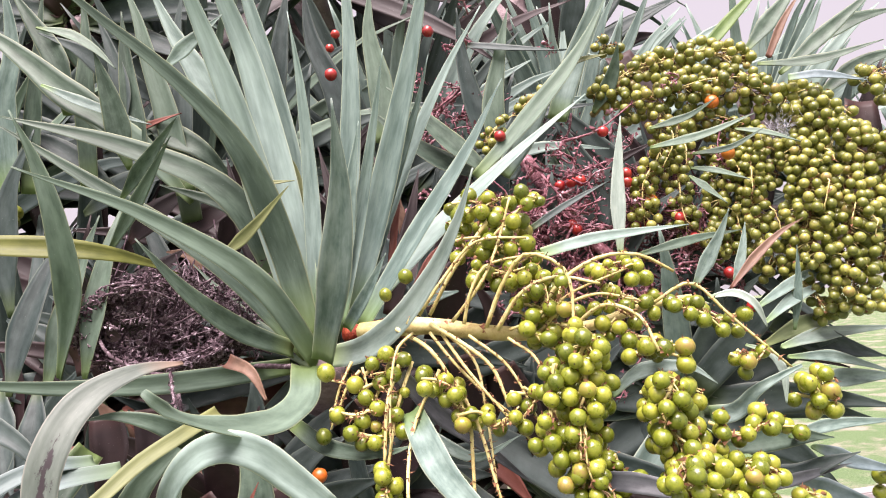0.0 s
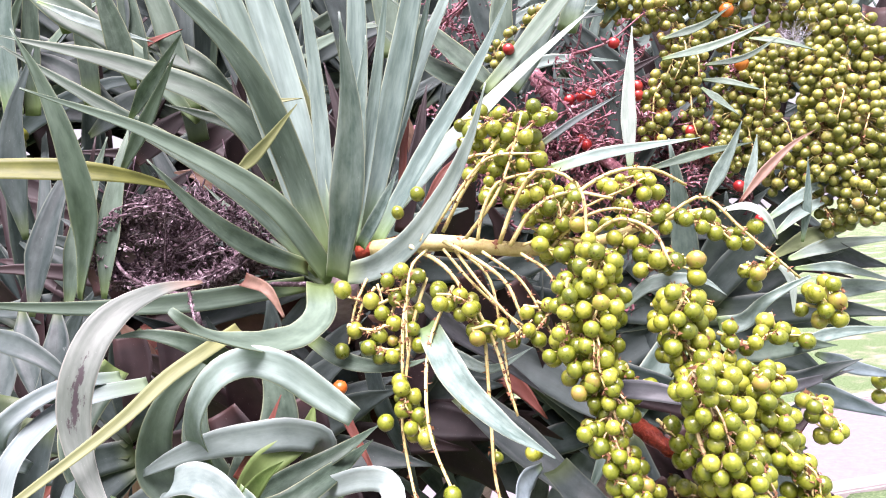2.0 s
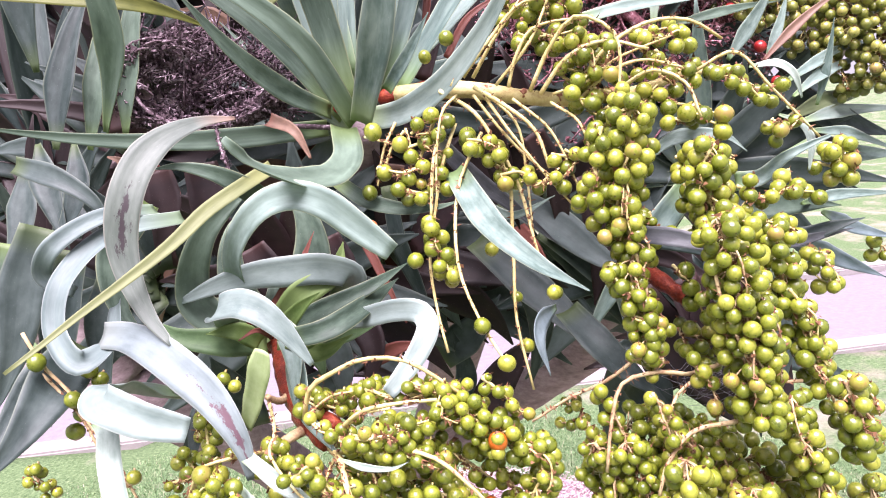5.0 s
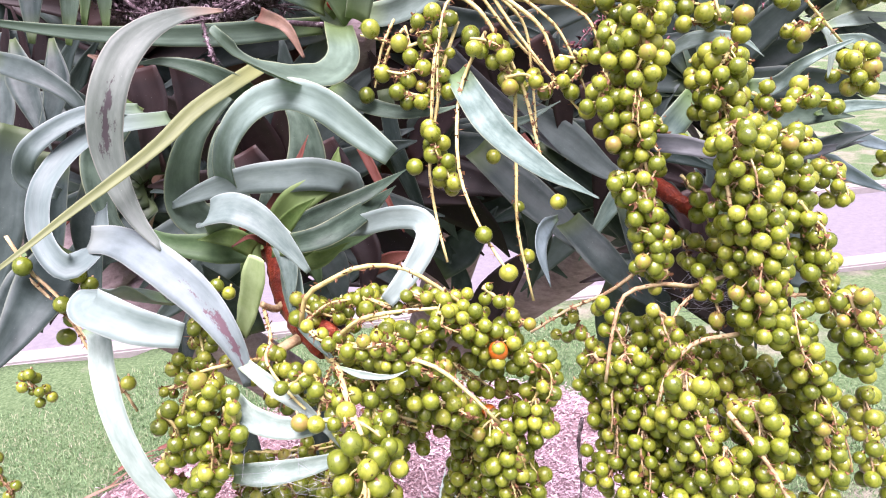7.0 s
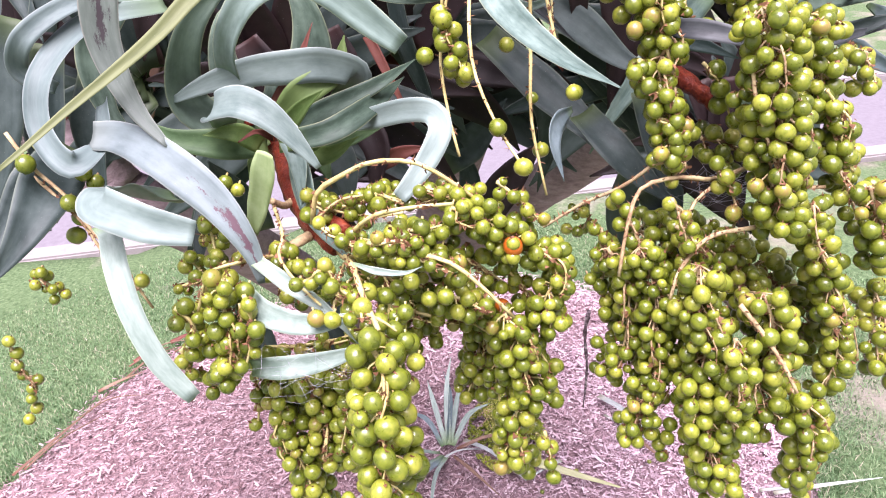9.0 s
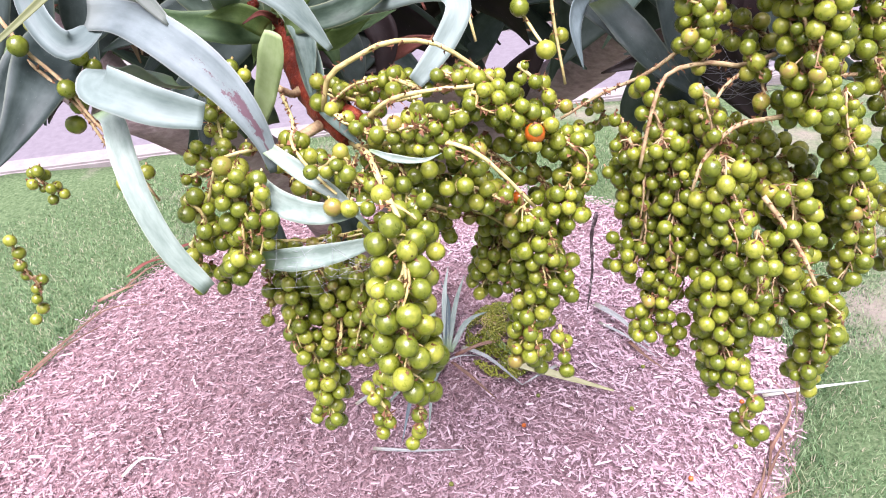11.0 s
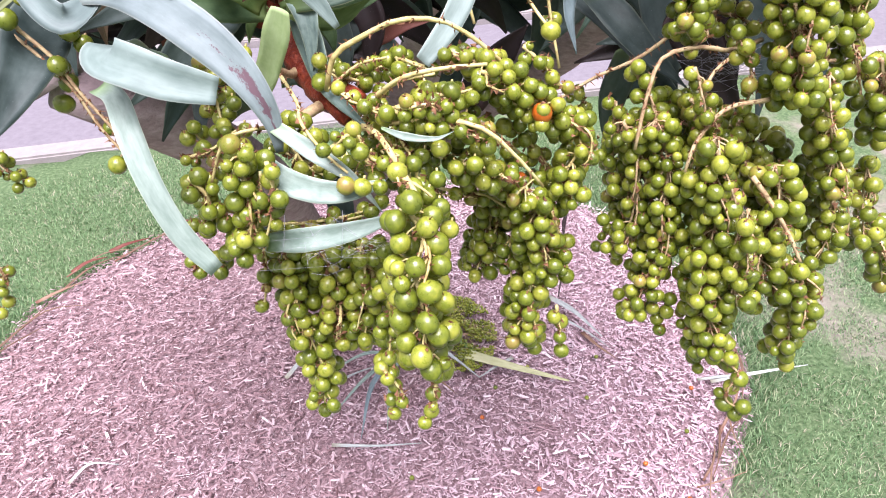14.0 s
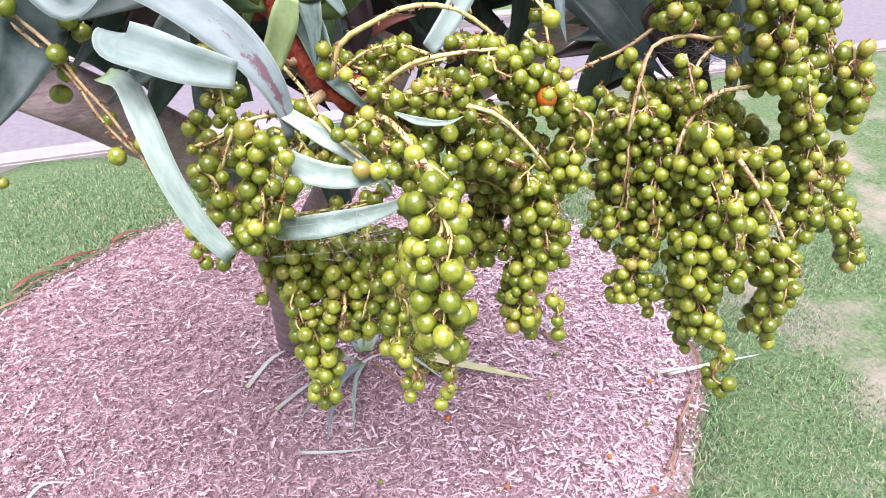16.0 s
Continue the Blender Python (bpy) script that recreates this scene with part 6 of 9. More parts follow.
pa.stalk(0.0017, (0.109, 0.690, 1.770), (0.117, 0.690, 1.796), (0.134, 0.690, 1.819), (0.184, 0.680, 1.824))
pa.stalk(0.0015, (0.148, 0.690, 1.761), (0.177, 0.680, 1.770), (0.203, 0.680, 1.787), (0.250, 0.680, 1.802))
pa.stalk(0.0015, (0.078, 0.700, 1.766), (0.096, 0.690, 1.739), (0.122, 0.690, 1.708), (0.157, 0.680, 1.676))
pa.stalk(0.0015, (0.093, 0.700, 1.763), (0.115, 0.690, 1.737), (0.120, 0.680, 1.689), (0.122, 0.670, 1.635))
pa.stalk(0.0015, (0.112, 0.690, 1.760), (0.143, 0.680, 1.730), (0.165, 0.670, 1.677))
pa.stalk(0.0015, (0.005, 0.710, 1.747), (-0.007, 0.700, 1.724), (-0.015, 0.690, 1.692))
pa.stalk(0.0013, (0.014, 0.710, 1.741), (0.018, 0.700, 1.717), (0.011, 0.690, 1.680))
pa.stalk(0.0022, (0.048, 0.710, 1.772), (0.077, 0.690, 1.751), (0.094, 0.680, 1.721), (0.104, 0.675, 1.683))
pa.stalk(0.0022, (0.079, 0.700, 1.773), (0.107, 0.685, 1.753), (0.129, 0.675, 1.731), (0.139, 0.670, 1.698))
pa.stalk(0.0022, (0.137, 0.690, 1.762), (0.160, 0.680, 1.791), (0.189, 0.670, 1.802), (0.225, 0.660, 1.792))
pa.stalk(0.0022, (0.163, 0.690, 1.757), (0.195, 0.680, 1.797), (0.231, 0.675, 1.815), (0.263, 0.670, 1.813), (0.290, 0.670, 1.796))
pa.stalk(0.0020, (0.059, 0.700, 1.775), (0.089, 0.700, 1.820), (0.107, 0.700, 1.844), (0.132, 0.700, 1.846))
pa.stalk(0.0011, (-0.025, 0.710, 1.736), (0.007, 0.690, 1.726), (0.037, 0.680, 1.703))
pa.strand(0.0162, 0.0105, (0.137, 0.740, 1.884), (0.149, 0.740, 1.875), (0.164, 0.740, 1.857), fill=2.55)
pa.strand(0.0168, 0.0126, (0.140, 0.768, 1.888), (0.153, 0.768, 1.879), (0.168, 0.768, 1.861), fill=1.05)
pa.strand(0.0159, 0.0042, (0.179, 0.730, 1.887), (0.192, 0.730, 1.875), fill=2.38)
pa.strand(0.0158, 0.0037, (0.171, 0.725, 1.867), (0.173, 0.725, 1.850), fill=2.38)
pa.strand(0.0166, 0.0093, (0.114, 0.810, 1.898), (0.123, 0.810, 1.878), (0.132, 0.810, 1.866), fill=1.87)
pa.strand(0.0158, 0.0089, (0.125, 0.720, 1.834), (0.146, 0.720, 1.836), (0.161, 0.720, 1.840), fill=2.38)
pa.strand(0.0164, 0.0107, (0.128, 0.748, 1.836), (0.150, 0.748, 1.838), (0.165, 0.748, 1.842), fill=0.98)
pa.strand(0.0154, 0.0100, (0.121, 0.700, 1.816), (0.132, 0.700, 1.812), (0.155, 0.700, 1.812), (0.176, 0.700, 1.816), fill=2.38)
pa.strand(0.0160, 0.0120, (0.123, 0.728, 1.818), (0.135, 0.728, 1.814), (0.159, 0.728, 1.813), (0.180, 0.728, 1.817), fill=0.98)
pa.strand(0.0155, 0.0097, (0.158, 0.690, 1.804), (0.179, 0.685, 1.797), (0.180, 0.680, 1.779), (0.167, 0.675, 1.763), (0.171, 0.670, 1.749), fill=2.55)
pa.strand(0.0162, 0.0117, (0.162, 0.718, 1.806), (0.184, 0.713, 1.798), (0.185, 0.708, 1.779), (0.172, 0.703, 1.762), (0.176, 0.698, 1.748), fill=1.05)
pa.strand(0.0145, 0.0034, (0.197, 0.660, 1.800), (0.191, 0.660, 1.787), (0.191, 0.660, 1.770), fill=1.7)
pa.strand(0.0140, 0.0170, (0.205, 0.620, 1.752), (0.195, 0.616, 1.738), (0.195, 0.612, 1.713), (0.187, 0.608, 1.696), (0.182, 0.604, 1.670), (0.184, 0.600, 1.647), fill=3.4)
pa.strand(0.0147, 0.0206, (0.212, 0.648, 1.751), (0.201, 0.644, 1.736), (0.201, 0.640, 1.710), (0.193, 0.636, 1.692), (0.188, 0.632, 1.665), (0.190, 0.628, 1.640), fill=1.4)
pa.strand(0.0140, 0.0076, (0.173, 0.610, 1.734), (0.168, 0.610, 1.716), (0.165, 0.610, 1.694), (0.158, 0.610, 1.673), fill=2.38)
pa.strand(0.0147, 0.0092, (0.178, 0.638, 1.732), (0.173, 0.638, 1.713), (0.170, 0.638, 1.689), (0.162, 0.638, 1.668), fill=0.98)
pa.strand(0.0143, 0.0075, (0.173, 0.595, 1.627), (0.180, 0.593, 1.608), (0.196, 0.592, 1.596), (0.188, 0.590, 1.584), (0.205, 0.588, 1.577), (0.198, 0.587, 1.561), (0.207, 0.585, 1.552), fill=2.72)
pa.strand(0.0150, 0.0091, (0.178, 0.623, 1.619), (0.185, 0.621, 1.600), (0.202, 0.620, 1.587), (0.195, 0.618, 1.574), (0.212, 0.616, 1.566), (0.205, 0.615, 1.550), (0.214, 0.613, 1.540), fill=1.12)
pa.strand(0.0134, 0.0054, (0.211, 0.620, 1.661), (0.217, 0.620, 1.646), (0.228, 0.620, 1.647), fill=1.53)
pa.strand(0.0153, 0.0062, (0.230, 0.720, 1.812), (0.247, 0.720, 1.810), (0.271, 0.720, 1.811), (0.276, 0.720, 1.794), fill=2.21)
pa.strand(0.0151, 0.0031, (0.232, 0.710, 1.794), (0.242, 0.710, 1.786), fill=2.04)
pa.strand(0.0153, 0.0032, (0.281, 0.715, 1.780), (0.314, 0.715, 1.767), (0.336, 0.715, 1.754), (0.356, 0.715, 1.740), fill=1.36)
pa.strand(0.0160, 0.0076, (0.255, 0.660, 1.743), (0.267, 0.660, 1.731), (0.281, 0.660, 1.735), (0.293, 0.660, 1.722), fill=2.55)
pa.strand(0.0142, 0.0160, (0.263, 0.615, 1.713), (0.253, 0.615, 1.693), (0.258, 0.615, 1.670), (0.266, 0.615, 1.650), (0.260, 0.615, 1.634), fill=3.06)
pa.strand(0.0149, 0.0194, (0.272, 0.643, 1.710), (0.262, 0.643, 1.689), (0.267, 0.643, 1.664), (0.276, 0.643, 1.644), (0.269, 0.643, 1.627), fill=1.26)
pa.strand(0.0153, 0.0077, (0.346, 0.665, 1.681), (0.351, 0.665, 1.664), (0.374, 0.665, 1.658), fill=2.21)
pa.strand(0.0148, 0.0025, (0.333, 0.670, 1.725), (0.343, 0.670, 1.717), fill=2.04)
pa.strand(0.0154, 0.0093, (0.393, 0.690, 1.687), (0.406, 0.690, 1.692), (0.408, 0.690, 1.678), (0.407, 0.690, 1.664), fill=2.55)
pa.strand(0.0160, 0.0112, (0.408, 0.718, 1.683), (0.421, 0.718, 1.688), (0.423, 0.718, 1.674), (0.422, 0.718, 1.659), fill=1.05)
pa.strand(0.0138, 0.0074, (0.297, 0.640, 1.681), (0.303, 0.640, 1.666), (0.292, 0.640, 1.652), fill=2.04)
pa.strand(0.0143, 0.0087, (0.299, 0.635, 1.641), (0.315, 0.635, 1.642), (0.334, 0.635, 1.634), (0.308, 0.635, 1.625), (0.297, 0.635, 1.613), fill=2.38)
pa.strand(0.0149, 0.0105, (0.310, 0.663, 1.634), (0.327, 0.663, 1.635), (0.346, 0.663, 1.627), (0.319, 0.663, 1.618), (0.308, 0.663, 1.605), fill=0.98)
pa.strand(0.0150, 0.0074, (0.372, 0.685, 1.604), (0.391, 0.685, 1.594), (0.395, 0.685, 1.568), (0.377, 0.685, 1.583), fill=2.21)
pa.strand(0.0170, 0.0079, (0.500, 0.800, 1.580), (0.513, 0.800, 1.569), (0.503, 0.800, 1.555), fill=2.04)
pa.strand(0.0154, 0.0073, (0.059, 0.690, 1.749), (0.046, 0.690, 1.737), (0.029, 0.690, 1.735), (0.043, 0.690, 1.724), fill=2.55)
pa.strand(0.0153, 0.0073, (-0.012, 0.680, 1.710), (0.005, 0.680, 1.704), (0.026, 0.680, 1.706), (0.048, 0.680, 1.699), fill=2.55)
pa.strand(0.0152, 0.0066, (0.004, 0.675, 1.690), (0.029, 0.675, 1.684), (0.053, 0.675, 1.686), fill=2.55)
pa.strand(0.0145, 0.0082, (0.031, 0.650, 1.667), (0.035, 0.643, 1.646), (0.042, 0.637, 1.627), (0.046, 0.630, 1.614), fill=2.38)
pa.strand(0.0152, 0.0099, (0.029, 0.678, 1.662), (0.034, 0.671, 1.640), (0.040, 0.665, 1.620), (0.045, 0.658, 1.606), fill=0.98)
pa.strand(0.0145, 0.0084, (0.068, 0.670, 1.729), (0.084, 0.670, 1.725), (0.101, 0.670, 1.713), fill=2.38)
pa.strand(0.0151, 0.0102, (0.068, 0.698, 1.727), (0.084, 0.698, 1.723), (0.102, 0.698, 1.710), fill=0.98)
pa.strand(0.0144, 0.0071, (0.095, 0.665, 1.696), (0.113, 0.665, 1.697), (0.128, 0.665, 1.685), (0.147, 0.665, 1.698), fill=2.21)
pa.strand(0.0143, 0.0035, (0.152, 0.665, 1.713), (0.164, 0.665, 1.706), fill=2.04)
pa.strand(0.0145, 0.0081, (0.190, 0.700, 1.758), (0.193, 0.700, 1.742), (0.191, 0.700, 1.731), fill=1.7)
pa.strand(0.0149, 0.0078, (0.007, 0.690, 1.722), (0.033, 0.690, 1.727), (0.047, 0.690, 1.713), fill=2.38)
pa.strand(0.0153, 0.0064, (-0.014, 0.685, 1.709), (0.010, 0.685, 1.698), (0.034, 0.685, 1.690), (0.049, 0.685, 1.686), fill=2.38)
pa.strand(0.0149, 0.0058, (0.019, 0.690, 1.736), (0.040, 0.690, 1.749), (0.056, 0.690, 1.750), fill=2.38)
pa.strand(0.0142, 0.0063, (0.070, 0.680, 1.725), (0.083, 0.680, 1.710), (0.102, 0.680, 1.697), (0.123, 0.680, 1.691), (0.107, 0.680, 1.683), fill=2.38)
pa.strand(0.0144, 0.0062, (0.141, 0.670, 1.710), (0.162, 0.670, 1.703), (0.146, 0.670, 1.685), fill=2.38)
pa.strand(0.0159, 0.0060, (0.156, 0.710, 1.859), (0.176, 0.710, 1.871), (0.188, 0.710, 1.876), (0.172, 0.710, 1.883), fill=2.38)
pa.strand(0.0167, 0.0082, (0.116, 0.720, 1.868), (0.137, 0.720, 1.877), (0.144, 0.720, 1.857), fill=2.38)
pa.strand(0.0161, 0.0081, (0.136, 0.715, 1.836), (0.154, 0.715, 1.855), (0.168, 0.715, 1.848), fill=2.38)
pa.strand(0.0156, 0.0072, (0.177, 0.700, 1.799), (0.195, 0.700, 1.777), (0.214, 0.700, 1.775), fill=2.38)
pa.strand(0.0154, 0.0071, (0.184, 0.690, 1.763), (0.210, 0.690, 1.755), (0.219, 0.690, 1.744), (0.241, 0.690, 1.762), fill=2.38)
pa.strand(0.0151, 0.0076, (0.193, 0.680, 1.747), (0.210, 0.680, 1.726), (0.213, 0.680, 1.706), fill=2.38)
pa.strand(0.0149, 0.0058, (0.239, 0.690, 1.792), (0.257, 0.690, 1.775), (0.276, 0.690, 1.768), fill=2.38)
pa.strand(0.0149, 0.0064, (0.222, 0.690, 1.774), (0.242, 0.690, 1.772), (0.265, 0.690, 1.754), fill=2.38)
pa.strand(0.0148, 0.0062, (0.243, 0.670, 1.733), (0.262, 0.670, 1.730), (0.281, 0.670, 1.738), fill=2.38)
pa.strand(0.0146, 0.0057, (0.288, 0.680, 1.766), (0.311, 0.680, 1.759), (0.329, 0.680, 1.742), fill=2.38)
pa.strand(0.0145, 0.0057, (0.331, 0.680, 1.722), (0.344, 0.680, 1.711), (0.361, 0.680, 1.729), fill=2.38)
pa.strand(0.0168, 0.0085, (0.110, 0.745, 1.886), (0.132, 0.745, 1.886), (0.147, 0.745, 1.873), (0.129, 0.745, 1.862), fill=2.38)
pa.strand(0.0162, 0.0081, (0.151, 0.720, 1.832), (0.168, 0.720, 1.838), (0.177, 0.720, 1.827), (0.160, 0.720, 1.818), fill=2.38)
pa.strand(0.0159, 0.0080, (0.158, 0.710, 1.802), (0.174, 0.710, 1.805), (0.190, 0.710, 1.793), (0.202, 0.710, 1.805), fill=2.38)
pa.strand(0.0151, 0.0072, (0.159, 0.700, 1.776), (0.173, 0.700, 1.764), (0.164, 0.700, 1.755), fill=2.38)
pa.strand(0.0154, 0.0062, (0.102, 0.730, 1.863), (0.114, 0.730, 1.851), (0.126, 0.730, 1.833), fill=2.38)
pa.strand(0.0167, 0.0084, (0.118, 0.740, 1.862), (0.136, 0.740, 1.876), (0.159, 0.740, 1.885), (0.180, 0.740, 1.885), fill=2.38)
pa.strand(0.0164, 0.0083, (0.108, 0.730, 1.838), (0.132, 0.730, 1.843), (0.154, 0.730, 1.846), (0.176, 0.730, 1.854), fill=2.38)
pa.strand(0.0159, 0.0083, (0.123, 0.710, 1.819), (0.149, 0.710, 1.813), (0.163, 0.710, 1.801), (0.189, 0.710, 1.804), fill=2.38)
pa.strand(0.0156, 0.0079, (0.155, 0.700, 1.786), (0.175, 0.700, 1.779), (0.195, 0.700, 1.782), fill=2.38)
pa.strand(0.0154, 0.0081, (0.164, 0.690, 1.760), (0.180, 0.690, 1.748), (0.193, 0.690, 1.732), (0.181, 0.690, 1.714), fill=2.38)
pa.strand(0.0146, 0.0077, (0.187, 0.660, 1.720), (0.198, 0.660, 1.691), (0.177, 0.660, 1.674), fill=2.38)
pa.strand(0.0151, 0.0065, (0.228, 0.700, 1.809), (0.248, 0.700, 1.802), (0.264, 0.700, 1.807), (0.267, 0.700, 1.792), fill=2.38)
pa.strand(0.0158, 0.0071, (0.235, 0.690, 1.752), (0.254, 0.690, 1.745), (0.278, 0.690, 1.738), (0.267, 0.690, 1.731), fill=2.38)
pa.strand(0.0150, 0.0073, (0.246, 0.660, 1.700), (0.264, 0.660, 1.693), (0.279, 0.660, 1.701), (0.297, 0.660, 1.694), fill=2.38)
pa.strand(0.0145, 0.0076, (0.247, 0.640, 1.679), (0.258, 0.640, 1.650), (0.260, 0.640, 1.632), (0.273, 0.640, 1.626), fill=2.38)
pa.strand(0.0143, 0.0072, (0.295, 0.650, 1.672), (0.317, 0.650, 1.661), (0.332, 0.650, 1.668), (0.349, 0.650, 1.657), fill=2.38)
pa.strand(0.0140, 0.0073, (0.309, 0.660, 1.636), (0.331, 0.660, 1.629), (0.350, 0.660, 1.630), fill=2.38)
pa.strand(0.0140, 0.0061, (0.311, 0.660, 1.617), (0.328, 0.660, 1.606), (0.343, 0.660, 1.609), fill=2.38)
pa.strand(0.0150, 0.0040, (0.314, 0.700, 1.769), (0.328, 0.700, 1.752), (0.353, 0.700, 1.754), (0.362, 0.700, 1.748), fill=2.38)
pa.strand(0.0150, 0.0058, (0.389, 0.700, 1.680), (0.408, 0.700, 1.673), (0.417, 0.700, 1.667), (0.405, 0.700, 1.688), fill=2.38)
pa.strand(0.0143, 0.0029, (0.276, 0.670, 1.729), (0.292, 0.670, 1.721), fill=2.38)
pa.strand(0.0157, 0.0062, (0.233, 0.630, 1.612), (0.251, 0.630, 1.591), (0.259, 0.630, 1.565), fill=2.38)
pa.strand(0.0155, 0.0073, (0.300, 0.620, 1.608), (0.308, 0.620, 1.578), (0.297, 0.620, 1.560), fill=2.38)
pa.strand(0.0155, 0.0076, (0.318, 0.600, 1.592), (0.335, 0.600, 1.567), (0.338, 0.600, 1.543), (0.351, 0.600, 1.523), fill=2.38)
pa.one((-0.014, 0.684, 1.741), 0.0163)
pa.one((-0.024, 0.700, 1.685), 0.0148)
pa.one((0.016, 0.640, 1.631), 0.0145)
pa.one((0.058, 0.750, 1.821), 0.0155)
pa.one((0.036, 0.760, 1.806), 0.0135)
pa.one((0.067, 0.575, 1.589), 0.0144)
pa.one((0.083, 0.554, 1.565), 0.0139)
pa.one((0.132, 0.630, 1.596), 0.0129)
pa.one((0.084, 0.680, 1.627), 0.0134)
pa.one((0.109, 0.650, 1.543), 0.0135)
pa.one((0.104, 0.670, 1.583), 0.0102)
pa.stalk(0.0017, (0.060, 0.700, 1.742), (0.045, 0.684, 1.707), (0.037, 0.668, 1.674), (0.028, 0.652, 1.627), (0.032, 0.636, 1.581), (0.038, 0.620, 1.553), r1=0.0012)
pa.stalk(0.0017, (0.083, 0.700, 1.732), (0.061, 0.672, 1.696), (0.053, 0.644, 1.666), (0.053, 0.615, 1.624), (0.068, 0.584, 1.586), (0.083, 0.554, 1.565), r1=0.0012)
pa.stalk(0.0018, (0.096, 0.700, 1.721), (0.105, 0.688, 1.690), (0.104, 0.676, 1.655), (0.102, 0.662, 1.617), (0.100, 0.646, 1.571), (0.110, 0.630, 1.509), r1=0.0012)
pa.stalk(0.0018, (0.099, 0.690, 1.716), (0.113, 0.677, 1.680), (0.120, 0.667, 1.645), (0.125, 0.660, 1.619), r1=0.0012)
pa.stalk(0.0016, (0.013, 0.700, 1.739), (0.001, 0.695, 1.726), (-0.007, 0.690, 1.708), r1=0.0011)
pa.stalk(0.0018, (0.041, 0.700, 1.746), (0.030, 0.695, 1.723), (0.021, 0.690, 1.705), r1=0.0013)
pa.stalk(0.0020, (0.050, 0.690, 1.744), (0.038, 0.675, 1.713), (0.032, 0.660, 1.665), r1=0.0014)
cluster_a = pa.done()
for k, x in enumerate((0.075, 0.115, 0.150, 0.19)):
    c = sum((Vector(v) for v in sorted(pa.main[0], key=lambda v: abs(v[0] - x))[:7]), Vector()) / 7 + pa.at
    stem(cluster_a, 0.0084 - 0.0005 * k, c - Vector((0.0013, 0, 0)), c + Vector((0.0005, 0.0004, 0.0008)), c + Vector((0.0017, 0, -0.0003)), r1=0.0082 - 0.0005 * k, mat=NODE, name="node_scar", label="reddish ring scar", steps=4, knots=.16)

# cluster that hangs from the curling head
PB = (-0.100, 0.580, 1.571)
stem(tree, 0.0105, (-0.013, 0.811, 1.771), (0.023, 0.794, 1.773), (0.054, 0.782, 1.774), mat=REDSTALK, name="fruit_stalk", label="red-stained base of the yellow fruit stalk", knots=.12, r1=.011)
pb = Cluster(tree, PB, "hanging cluster of olive-green berries on a red stalk")
stem(tree, 0.0048, (-0.129, 0.680, 1.562), (-0.138, 0.665, 1.570), (-0.147, 0.650, 1.567), r1=0.0034, mat=REDSTALK, name="fruit_stalk", label="red resinous stalk at the leaf bases", knots=0.2, steps=8)
stem(tree, 0.0043, (-0.126, 0.680, 1.568), (-0.131, 0.665, 1.582), (-0.137, 0.650, 1.585), r1=0.0030, mat=REDSTALK, name="fruit_stalk", label="red resinous stalk at the leaf bases", knots=0.2, steps=8)
stem(tree, 0.0039, (-0.127, 0.680, 1.559), (-0.133, 0.665, 1.559), (-0.136, 0.650, 1.557), r1=0.0027, mat=REDSTALK, name="fruit_stalk", label="red resinous stalk at the leaf bases", knots=0.2, steps=8)
stem(tree, 0.0043, (-0.124, 0.680, 1.562), (-0.116, 0.665, 1.577), (-0.112, 0.650, 1.587), r1=0.0030, mat=REDSTALK, name="fruit_stalk", label="red resinous stalk at the leaf bases", knots=0.2, steps=8)
stem(tree, 0.0131, (-0.138, 0.700, 1.567), (-0.119, 0.675, 1.558), (-0.109, 0.650, 1.544), (-0.102, 0.630, 1.530), (-0.089, 0.605, 1.520), (-0.075, 0.580, 1.515), (-0.060, 0.560, 1.509), r1=0.0106, mat=REDSTALK, name="fruit_stalk", label="thick dark red resinous fruit stalk", knots=0.14, steps=26)
stem(tree, 0.0058, (-0.091, 0.600, 1.522), (-0.068, 0.575, 1.527), (-0.052, 0.560, 1.521), r1=0.0054, mat=REDSTALK, name="fruit_stalk", label="red resinous side stalk", knots=0.2, steps=14)
stem(tree, 0.0049, (-0.078, 0.585, 1.512), (-0.092, 0.565, 1.512), (-0.107, 0.555, 1.507), r1=0.0033, mat=PALESTALK, name="fruit_stalk", label="pale side stalk of the fruit cluster", knots=0.12, steps=14)
stem(tree, 0.0037, (-0.102, 0.620, 1.526), (-0.106, 0.600, 1.529), (-0.113, 0.590, 1.538), r1=0.0026, mat=PALESTALK, name="fruit_stalk", label="pale side stalk of the fruit cluster", knots=0.12, steps=14)
stem(tree, 0.0028, (-0.184, 0.690, 1.552), (-0.160, 0.670, 1.569), (-0.130, 0.660, 1.580), r1=0.0041, mat=REDSTALK, name="fruit_stalk", label="red resinous stalk at the leaf bases", knots=0.2, steps=14)
pb.stalk(0.0022, (-0.076, 0.555, 1.532), (-0.068, 0.550, 1.558), (-0.044, 0.540, 1.575), (-0.022, 0.530, 1.586), (0.006, 0.528, 1.584), (0.029, 0.528, 1.569), (0.056, 0.538, 1.541), r1=0.0012)
pb.stalk(0.0022, (-0.059, 0.555, 1.509), (-0.043, 0.530, 1.534), (-0.023, 0.510, 1.555), (0.002, 0.500, 1.563), (0.030, 0.497, 1.565), r1=0.0012)
pb.stalk(0.0014, (-0.058, 0.555, 1.501), (-0.042, 0.532, 1.530), (-0.026, 0.513, 1.551), (-0.003, 0.500, 1.560), r1=0.0010)
pb.stalk(0.0029, (-0.060, 0.560, 1.504), (-0.043, 0.510, 1.517), (-0.033, 0.470, 1.519), (-0.021, 0.440, 1.508), r1=0.0017)
